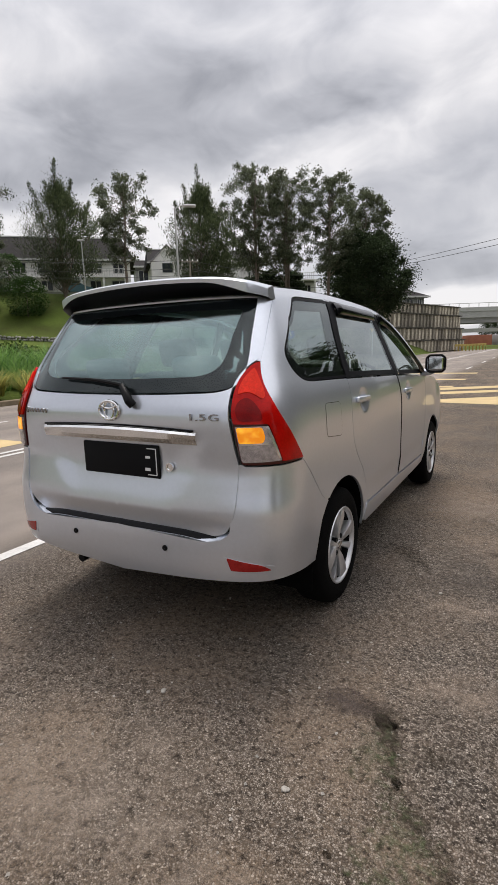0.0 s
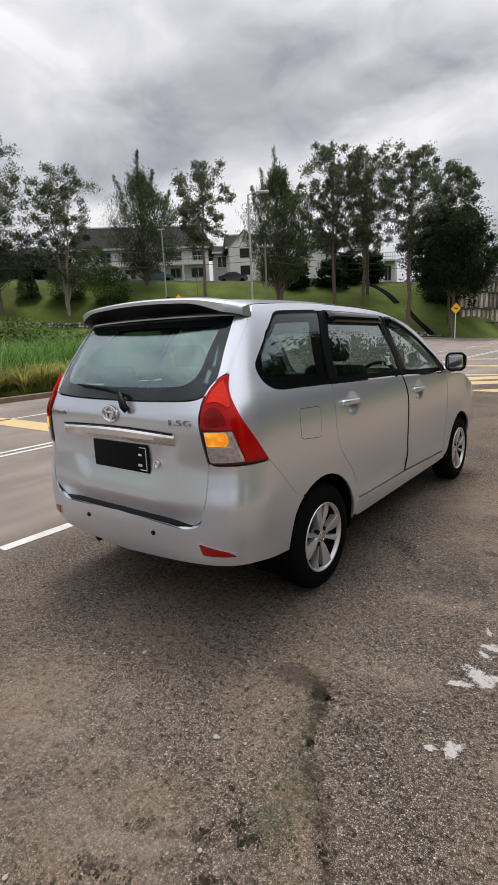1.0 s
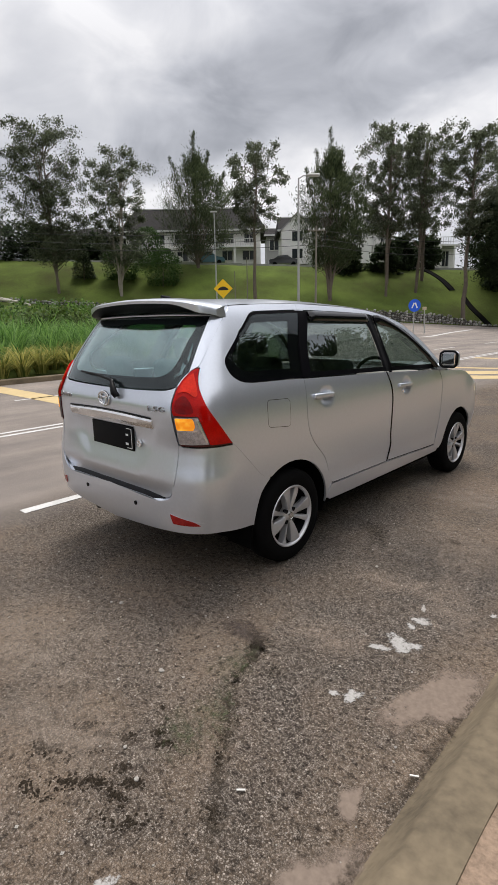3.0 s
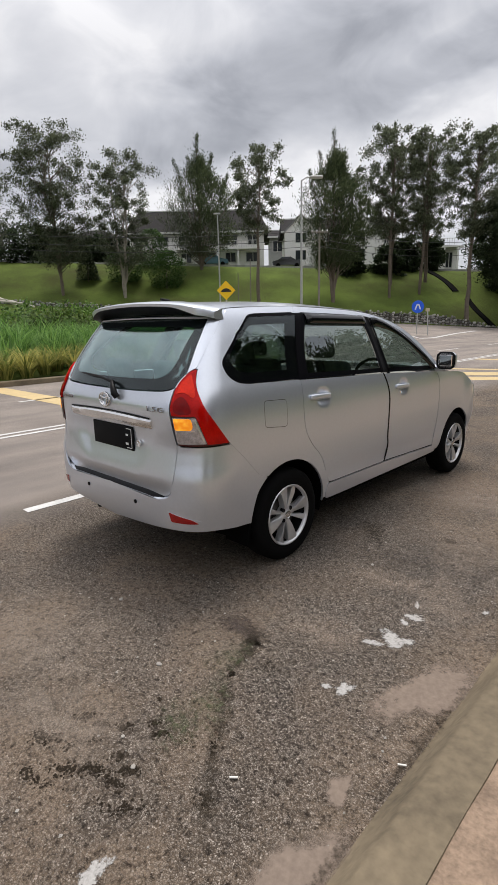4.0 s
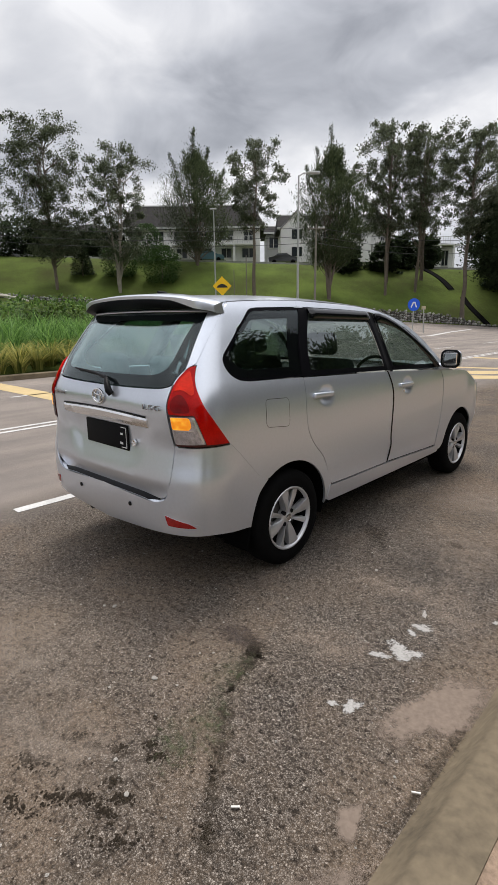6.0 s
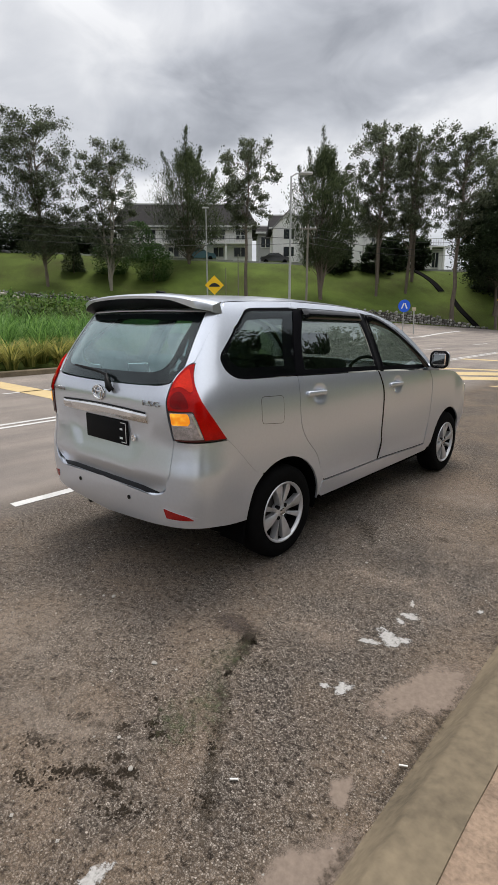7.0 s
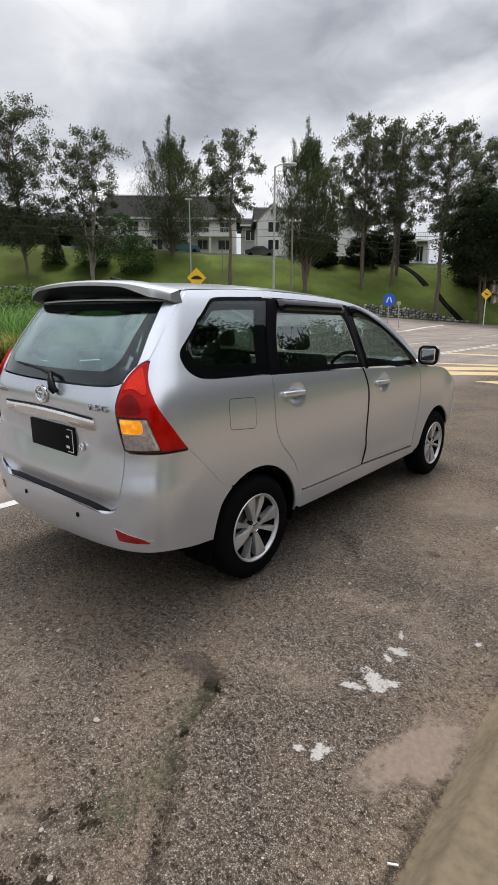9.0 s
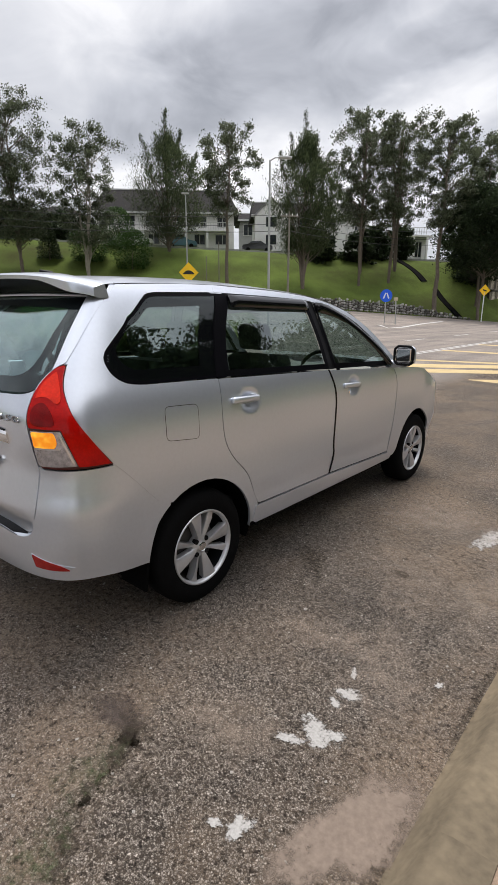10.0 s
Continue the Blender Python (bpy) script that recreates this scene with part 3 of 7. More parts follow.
for cx, cy, rx, ry, turn, mat, label, nm in (
        (1.765, -0.365, 0.09, 0.075, -35, SPILL, "white dried spill on the asphalt", "white_spill"),
        (1.7, -0.455, 0.03, 0.075, -62, SPILL, "white dried spill on the asphalt", "white_spill"),
        (1.83, -0.33, 0.045, 0.03, 20, SPILL, "white dried spill on the asphalt", "white_spill"),
        (1.755, -0.115, 0.075, 0.038, 28, SPILL, "white dried spill on the asphalt", "white_spill"),
        (1.74, -0.19, 0.03, 0.03, 0, SPILL, "white dried spill on the asphalt", "white_spill"),
        (1.71, 0.01, 0.018, 0.05, 25, SPILL, "white dried spill on the asphalt", "white_spill"),
        (1.785, -0.825, 0.045, 0.055, -25, SPILL, "white dried spill on the asphalt", "white_spill"),
        (1.72, -0.86, 0.02, 0.035, -50, SPILL, "white dried spill on the asphalt", "white_spill"),
        (1.675, -1.96, 0.04, 0.07, -10, SPILL, "white dried spill on the asphalt", "white_spill"),
        (1.75, 1.8, 0.09, 0.26, -12, SPILL, "white dried spill on the asphalt", "white_spill"),
        (2.02, 0.18, 0.02, 0.03, 0, SPILL, "white dried spill on the asphalt", "white_spill"),
        (2.055, -.60, .14, .40, -12, SAND, "smooth tan dried silt in a hollow", "silt_patch"), (2.045, -1.25, .055, .085, 0, SAND, "smooth tan dried silt in a hollow", "silt_patch"),
        (2.11, -1.60, .13, .28, -14, SAND, "smooth tan dried silt in a hollow", "silt_patch"), (1.95, .95, .22, .75, 0, SILT, "thin tan silt over the asphalt", "silt_patch"),
        (1.30, 1.85, .65, .55, 25, SILT, "thin tan silt over the asphalt", "silt_patch"),
        (1.55, .95, .42, .55, 20, TAN, "sandy film over the asphalt", "silt_patch"), (1.80, .10, .30, .45, 0, TAN, "sandy film over the asphalt", "silt_patch"), (1.30, 2.05, .42, .70, 10, TAN, "sandy film over the asphalt", "silt_patch"),
        (1.95, 1.75, .28, .85, 0, TAN, "sandy film over the asphalt", "silt_patch"), (1.45, .15, .35, .25, 30, TAN, "sandy film over the asphalt", "silt_patch"), (1.50, -.55, .30, .22, 40, TAN, "sandy film over the asphalt", "silt_patch"),
        (1.6, 3.6, .55, 1.3, 0, TAN, "sandy film over the asphalt", "silt_patch"),
        (1.12, -.79, .16, .13, 20, SEEP, "dark oil stain on the asphalt", "oil_stain"), (1.0, -1.75, .5, .28, 30, SILT, "thin tan silt over the asphalt", "silt_patch"),
        (.35, -1.6, .9, .5, 15, SILT, "thin tan silt over the asphalt", "silt_patch"), (1.24, -0.8, 0.07, 0.17, 62, MOSS, "dark mossy crack in the asphalt", "mossy_crack"),
        (1.3, -0.93, 0.05, 0.16, 20, MOSS, "dark mossy crack in the asphalt", "mossy_crack"),
        (1.27, -.90, .06, .13, 38, MOSS, "dark mossy crack in the asphalt", "mossy_crack"), (1.335, -1.06, 0.035, 0.15, 12, MOSS, "dark mossy crack in the asphalt", "mossy_crack"),
        (1.43, -1.2, 0.05, 0.17, 35, MOSS, "dark mossy crack in the asphalt", "mossy_crack"),
        (1.55, -1.34, 0.05, 0.17, 38, MOSS, "dark mossy crack in the asphalt", "mossy_crack"),
        (1.66, -1.48, 0.045, 0.16, 36, MOSS, "dark mossy crack in the asphalt", "mossy_crack"),
        (1.77, -1.61, 0.05, 0.13, 40, MOSS, "dark mossy crack in the asphalt", "mossy_crack"),
        (1.44, -0.94, 0.05, 0.12, -30, MOSS, "dark mossy crack in the asphalt", "mossy_crack"),
        (1.27, -1, 0.12, 0.18, 20, DAMP, "dull green damp patch on the asphalt", "damp_patch"),
        (1.42, -1.28, 0.12, 0.26, 38, DAMP, "dull green damp patch on the asphalt", "damp_patch"),
        (1.4, -1.44, 0.12, 0.16, 30, DAMP, "dull green damp patch on the asphalt", "damp_patch"),
        (2.165, -.9, .03, .55, 0, MOSS, "dark moss along the foot of the kerb", "moss_patch"), (2.165, -1.6, .025, .40, 0, MOSS, "dark moss along the foot of the kerb", "moss_patch"), (2.165, .2, .025, .5, 0, MOSS, "dark moss along the foot of the kerb", "moss_patch"),
        (1.0, .75, .12, .30, 50, MOSS, "dark moss in the asphalt", "moss_patch"), (1.35, .45, .35, .22, 40, OIL, "dark oil stain on the asphalt", "oil_stain"), (1.5, .95, .10, .07, 0, MOSS, "dark moss in the asphalt", "moss_patch"),
        (-.3, -2.3, .8, .4, 0, OIL, "dark oil stain on the asphalt", "oil_stain"), (-3.2, -1.5, .8, 1.4, 0, OIL, "dark oil stain on the asphalt", "oil_stain")):
    sd_ += 1
    ob = blob(nm, cx, cy, rx, ry, turn, mat, label, .0030 + .00016 * (sd_ - 20), sd_)
PALE = simple("pale_pebble", (.36, .335, .30), .9, 0, .4, 30, .3)
rnd = random.Random(11)
V, F = [], []
for k in range(700):
    x, y = rnd.uniform(-.6, 2.16), rnd.uniform(-2.6, 3.0)
    s = rnd.choice((.002, .003, .003, .0035, .004, .007))
    b = len(V)
    for d_ in ((1, 0, 0), (0, 1, 0), (-1, 0, 0), (0, -1, 0), (0, 0, 1)):
        V.append((x + d_[0] * s * rnd.uniform(.7, 1.3), y + d_[1] * s * rnd.uniform(.7, 1.3), .002 + d_[2] * s * rnd.uniform(.6, 1.0)))
    F += [(b, b + 1, b + 4), (b + 1, b + 2, b + 4), (b + 2, b + 3, b + 4), (b + 3, b, b + 4)]
tagged(mesh_ob("loose_grit", V, F, PALE), "loose pale grit scattered on the asphalt", "grit", kind="stuff")


# crumbs of dead moss and soil in clumps on the asphalt
CRUMB = simple("moss_crumbs", (.040, .031, .022), .95, 0, .5, 60, .4, spec=.1)
rnd = random.Random(23)
V, F = [], []
for cx, cy, rx, ry, turn, count in ((1.10, -1.665, .055, .028, 30, 130), (1.19, -1.635, .045, .022, 35, 110), (1.262, -1.59, .035, .022, 20, 90), (1.338, -1.49, .035, .03, 40, 70), (1.24, -1.40, .014, .014, 0, 26),
                                    (1.08, -1.825, .07, .035, 20, 150), (1.28, -1.84, .06, .03, 40, 140), (1.345, -1.775, .07, .03, 20, 160), (1.37, -1.675, .035, .02, 20, 70), (1.45, -1.685, .05, .022, 35, 100), (1.445, -1.755, .07, .02, 10, 110),
                                    (1.395, -1.52, .04, .03, 40, 80), (1.545, -1.79, .08, .03, 30, 120), (1.735, -1.585, .035, .03, 30, 60), (1.22, -1.93, .08, .03, 20, 110), (1.20, -1.75, .03, .06, -20, 60), (1.33, -1.02, .012, .07, 15, 40), (1.24, -.81, .02, .10, 62, 50), (1.60, -1.42, .015, .10, 36, 50)):
    co, si = math.cos(radians(turn)), math.sin(radians(turn))
    for k in range(count):
        a, b = rnd.gauss(0, .55) * rx, rnd.gauss(0, .55) * ry
        x, y = cx + co * a - si * b, cy + si * a + co * b
        if noise.noise((x * 26, y * 26, 2)) < -.18:
            continue
        r = rnd.choice((.002, .0025, .003, .0035, .0045, .006))
        q = len(V)
        for d_ in ((1, 0, .2), (.3, .95, .25), (-.85, .55, .2), (-.75, -.65, .25), (.35, -.9, .2), (0, 0, 1)):
            V.append((x + d_[0] * r * rnd.uniform(.7, 1.3), y + d_[1] * r * rnd.uniform(.7, 1.3), .0015 + d_[2] * r * rnd.uniform(.7, 1.4)))
        F += [(q + e, q + (e + 1) % 5, q + 5) for e in range(5)]
tagged(mesh_ob("moss_crumbs", V, F, CRUMB), "dark crumbs of moss and soil clumped on the asphalt", "moss", kind="stuff")


def stone_at(x, y, r, seed):
    rnd = random.Random(seed)
    bm = bmesh.new()
    bmesh.ops.create_icosphere(bm, subdivisions=2, radius=r)
    for v in bm.verts:
        v.co *= 1 + .3 * noise.noise(v.co * 60 + Vector((seed, 0, 0)))
        v.co.z *= .6
    ob = part("pebble", bm, PALE)
    ob.location = (x, y, r * .45)
    return tagged(ob, "small pale pebble lying on the asphalt", "pebble", "pebbles on the asphalt")


for k, (x, y, r) in enumerate(((1.448, -1.672, .010), (1.06, -1.26, .009), (.411, -1.06, .012), (1.05, -1.263, .011), (.36, -1.09, .008), (1.273, .275, .010), (1.3, -1.62, .008), (.9, -2.0, .009))):
    stone_at(x, y, r, k)
BUTT = simple("butt_paper", (.75, .73, .68), .8, 0, .1, 40)
for x, y, a in ((1.75, -1.46, 42), (2.155, -1.02, 30)):
    ob = part("cigarette_butt", lathe_bm([(-.015, .0005), (-.015, .0036), (.015, .0038), (.015, .0005)], 10), BUTT)
    ob.matrix_basis = pose(x, y, .008, 0, 0, a)
    tagged(ob, "white cigarette butt lying on the asphalt", "cigarette butt", "litter")


# ---- the body of the car: one skin, from which every panel is cut ----
Y0, Y1, KR = -0.30, 2.75, 0.82
W_TAB = ((0.16, .765), (.30, .800), (.45, .823), (.70, .832), (.95, .830), (1.08, .822), (1.17, .803), (1.28, .758), (1.40, .708), (1.52, .658), (1.60, .620), (1.66, .575))
R_TAB = ((.16, -.74), (.30, -.785), (.42, -.818), (.52, -.822), (.60, -.816), (.70, -.810), (.80, -.797), (.88, -.790), (1.0, -.803), (1.10, -.808), (1.17, -.785), (1.28, -.735), (1.40, -.655), (1.52, -.560), (1.60, -.48), (1.66, -.40))
F_TAB = ((.16, 3.20), (.30, 3.30), (.45, 3.335), (.60, 3.33), (.75, 3.30), (.90, 3.24), (1.0, 3.10), (1.1, 2.9), (1.66, 2.8))
def lerp_tab(tab, v):
    # smooth curve through a table of (place, value)
    if v <= tab[0][0]:
        return tab[0][1]
    for i in range(len(tab) - 1):
        a, b = tab[i], tab[i + 1]
        if v <= b[0]:
            p = tab[i - 1] if i else a
            q = tab[i + 2] if i + 2 < len(tab) else b
            h = b[0] - a[0]
            ma = (b[1] - p[1]) / (b[0] - p[0]) * h
            mb = (q[1] - a[1]) / (q[0] - a[0]) * h
            t = (v - a[0]) / h
            t2, t3 = t * t, t * t * t
            return (2*t3 - 3*t2 + 1) * a[1] + (t3 - 2*t2 + t) * ma + (3*t2 - 2*t3) * b[1] + (t3 - t2) * mb
    return tab[-1][1]

def body(s, z):
    """A point of the body's skin on its right: s runs along the side (there it is y) and round the corners; z is the height."""
    w = lerp_tab(W_TAB, z)
    if s >= Y1:
        a = min((s - Y1) / KR, math.pi / 2)
        n = 3.6
        r = (abs(math.cos(a)) ** n + abs(math.sin(a)) ** n) ** (-1 / n)
        r *= 1 + .03 * smooth(Y1, Y1 + .3, s) * smooth(.40, .60, z) * smooth(1.06, .85, z)
        return (w * .978 * r * math.cos(a), Y1 + (lerp_tab(F_TAB, z) - Y1) * r * math.sin(a), z)
    if s >= Y0:
        tp = 1 - .022 * (1 - smooth(Y0, .7, s)) - .025 * smooth(1.9, Y1, s)
        return (w * tp, s, z)
    a = min((Y0 - s) / KR, math.pi / 2)
    n = 5.6 - 1.2 * smooth(.9, 1.3, z)
    r = (abs(math.cos(a)) ** n + abs(math.sin(a)) ** n) ** (-1 / n)
    r *= 1 + smooth(Y0 - .12, Y0 - .45, s) * (.012 * smooth(.93, .72, z) * smooth(.40, .62, z) + .008 * smooth(-1.12, -.98, s) * smooth(.790, .700, z) * smooth(.42, .60, z))
    return (w * .978 * r * math.cos(a), Y0 + (lerp_tab(R_TAB, z) - Y0) * r * math.sin(a), z)



SC = Y0 - KR * math.pi / 2
SF = Y1 + KR * math.pi / 2


def skin(s, z, off=0.0):
    p = Vector(body(s, z))
    e = .004
    s2 = s - e if s + e > SF else s + e
    n = (Vector(body(s2, z)) - p).cross(Vector(body(s, z + e)) - p)
    if s2 < s:
        n = -n
    n.normalize()
    if n.x < 0 and abs(p.x) > .05:
        n = -n
    return p + n * off, n


def fillet(points, radius=.02, step=.02):
    """A closed outline with rounded corners; a point is (s, z) or (s, z, radius)."""
    out, n = [], len(points)
    for i in range(n):
        a, b, c = (Vector(points[j % n][:2]) for j in (i - 1, i, i + 1))
        r = points[i][2] if len(points[i]) > 2 else radius
        la, lc = (a - b).length, (c - b).length
        ra, rc = min(r, la * .49), min(r, lc * .49)
        p, q = b + (a - b).normalized() * ra, b + (c - b).normalized() * rc
        if r < .002:
            out.append(b)
        else:
            k = max(3, min(10, int((ra + rc) / .012)))
            out += [(1 - t) ** 2 * p + 2 * t * (1 - t) * b + t * t * q for t in (j / k for j in range(k + 1))]
    dense = []
    for a, b in zip(out, out[1:] + out[:1]):
        k = max(1, int((b - a).length / step))
        dense += [a.lerp(b, j / k) for j in range(k)]
    clean = []
    for p in dense:
        if not clean or (p - clean[-1]).length > .0015:
            clean.append(p)
    if (clean[0] - clean[-1]).length < .0015:
        clean.pop()
    return clean


def area2(o):
    return sum(a.x * b.y - b.x * a.y for a, b in zip(o, o[1:] + o[:1]))


def shrink(o, d, keep=None):
    """Draw an outline in by d; points for which keep() holds stay on their line."""
    sg = 1 if area2(o) > 0 else -1
    out, n = [], len(o)
    for i, p in enumerate(o):
        t = (o[(i + 1) % n] - o[i - 1]).normalized()
        q = p + Vector((-t.y, t.x)) * d * sg
        if keep and keep(p):
            q.x = p.x
        out.append(q)
    return out


def inside(o, p):
    r = False
    for a, b in zip(o, o[1:] + o[:1]):
        if (a.y > p.y) != (b.y > p.y) and p.x < (b.x - a.x) * (p.y - a.y) / (b.y - a.y) + a.x:
            r = not r
    return r


def near_edge(o, p, d):
    return any((q - p).length_squared < d * d for q in o)


from mathutils.geometry import delaunay_2d_cdt


def panel(name, points, mat, parent, side=1, off=0.0, gap=.003, rim=.015, step=.04, radius=.02, label="", place=skin, centre=None, dense=.02):
    """One panel of the skin: an outline in (s, z), filled, laid on the skin and turned in at its rim.
    side: 1 right, -1 left, 0 both halves in one piece, joined on the centre line."""
    mid = (lambda p: abs(p.x - centre) < .004) if centre is not None else None
    o = shrink(fillet(points, radius, dense), gap, mid)
    if area2(o) < 0:
        o.reverse()
    xs, ys = [p.x for p in o], [p.y for p in o]
    pts = list(o)
    x = math.floor(min(xs) / step) * step
    while x < max(xs):
        y = math.floor(min(ys) / step) * step
        while y < max(ys):
            p = Vector((x + .003, y + .002))
            if inside(o, p) and not near_edge(o, p, step * .45):
                pts.append(p)
            y += step
        x += step
    v2, _, f2, *_ = delaunay_2d_cdt(pts, [], [list(range(len(o)))], 1, 1e-6)
    verts, norms, faces = [], [], []
    for p in v2:
        q, nn = place(p.x, p.y, off)
        verts.append(q); norms.append(nn)
    for f in f2:
        a, b, c = (verts[i] for i in f[:3])
        ref = norms[f[0]]
        faces.append(tuple(f) if (b - a).cross(c - a).dot(ref) > 0 else tuple(f[::-1]))
    if rim:
        base = len(verts)
        n = len(o)
        ring = [place(p.x, p.y, off) for p in o]
        for i, (q, nn) in enumerate(ring):
            t = (ring[(i + 1) % n][0] - ring[i - 1][0]).normalized()
            out = t.cross(nn).normalized()
            verts += [q, q - nn * rim]
            norms += [out, out]
        for i in range(n):
            j = (i + 1) % n
            if mid and mid(o[i]) and mid(o[j]):
                continue
            faces.append((base + 2 * i, base + 2 * i + 1, base + 2 * j + 1, base + 2 * j))
    sides = (1, -1) if side == 0 else (side,)
    V, N, F = [], [], []
    for sd in sides:
        k = len(V)
        V += [(q.x * sd, q.y, q.z) for q in verts]
        N += [(nn.x * sd, nn.y, nn.z) for nn in norms]
        F += [tuple(i + k for i in (f if sd > 0 else f[::-1])) for f in faces]
    ob = mesh_ob(name, V, F, mat, parent, label, True)
    ob.data.normals_split_custom_set_from_vertices(N)
    return ob


def dented(depth):
    """A place function for a panel that is pressed in by depth(x, y, z)."""
    def at(s, z, off):
        q = skin(s, z)[0]
        return skin(s, z, off - depth(q.x, q.y, q.z))[0]

    def place(s, z, off=0.0):
        p, n0 = at(s, z, off), skin(s, z)[1]
        e = .004
        es = -e if s + e > SF else e
        n = (at(s + es, z, off) - p).cross(at(s, z + e, off) - p).normalized()
        return p, (n if n.dot(n0) > 0 else -n)
    return place


def gate_depth(x, y, z):
    # the hollow for the plate below the bright bar, and the step above the bumper
    half = .42 - .55 * max(0, .99 - z)
    hollow = .014 * smooth(half + .10, half - .06, abs(x)) * smooth(.60, .86, z) * smooth(1.05, .98, z)
    step = .028 * (1 - smooth(.600, .70, z)) * smooth(.66, .54, abs(x))
    return max(hollow, step)


def handle_depth(cy, cz):
    def depth(x, y, z):
        d = math.hypot((y - cy) / .095, (z - cz) / .078)
        return .019 * (1 - smooth(.25, 1.0, d)) + .004 * smooth(.60, .50, z) * smooth(.42, .50, z)
    return depth


def arc(cy, cz, r, a0, a1, n=14):
    return [(cy + r * math.cos(radians(a0 + (a1 - a0) * i / n)), cz + r * math.sin(radians(a0 + (a1 - a0) * i / n)), .001) for i in range(n + 1)]


car = new("car")
RED_LENS = simple("red_lens", (.44, .005, .003), .16, 0, .40, 11, 0, .12, spec=.12)
RED_DULL = simple("red_bumper_reflector", (.30, .014, .012), .22, 0, .40, 40, .1, .2, spec=.2)
RED_BRIGHT = simple("red_reflector", (.74, .028, .010), .16, 0, .35, 14, .1, .12, spec=.12)
RED_DARK = simple("red_deep", (.20, .003, .003), .16, 0, .5, 18, 0, .12, spec=.12)
SEAL = simple("lamp_seal", (.075, .006, .006), .4, 0, .1, 10)
CLEAR_LENS = simple("clear_lens", (.44, .39, .385), .10, .60, .55, 55, .5, 1.0)
RIB = simple("bright_rib", (.75, .70, .66), .10, .7, .2, 40, 0, 1.0)
AMBER, _nt, _p = material("amber_lens")
_p.inputs["Base Color"].default_value = (.85, .33, .02, 1)
_p.inputs["Roughness"].default_value = .12
_w = tex(_nt, "ShaderNodeTexNoise", Scale=22.0, Detail=2.0)
_r = ramp_node(_nt, ((.40, (.55, .13, .004)), (.62, (1.0, .52, .05))))
link(_nt, _w, "Fac", _r, 0); link(_nt, _r, 0, _p, "Emission Color")
_p.inputs["Emission Strength"].default_value = .75
tagged(car, "silver five-door people carrier with red tail lights parked on the asphalt", "car")

# shared lines of the side view
REAR_GAP = [(.140, 1.19, .01), (.135, 1.0, .1), (.150, .86, .1), (.215, .755, .09), (.33, .65, .12), (.385, .52, .05), (.43, .435, .02)]
MID_GAP = [(1.150, 1.150, .01), (1.235, .99, .1), (1.225, .80, .2), (1.215, .64, .1), (1.235, .56, .06), (1.19, .43, .01)]
FRONT_GAP = [(2.10, 1.095, .02), (2.19, .98, .1), (2.17, .70, .2), (2.12, .50, .06), (2.10, .395, .01)]
TL_FRONT = [(-.872, 1.305, .01), (-.882, 1.24, .05), (-.872, 1.185, .05), (-.825, 1.10, .1), (-.742, .985, .2), (-.655, .895, .004)]
TL_BACK = [(-1.012, .900, .012), (-1.022, .98, .1), (-1.028, 1.11, .1), (-1.012, 1.19, .06), (-.975, 1.25, .05), (-.915, 1.298, .03)]
REAR_ARCH = arc(-.005, .305, .382, 122, 0)
FRONT_ARCH = arc(2.655, .31, .365, 170, 15)
ROOF_LINE = [(-.55, 1.60, .01), (-.36, 1.635, .05), (0, 1.652, .2), (.43, 1.655, .2), (.90, 1.635, .2), (1.27, 1.602, .2), (1.65, 1.505, .2), (1.90, 1.36, .1), (2.13, 1.165, .05), (2.26, 1.06, .02)]

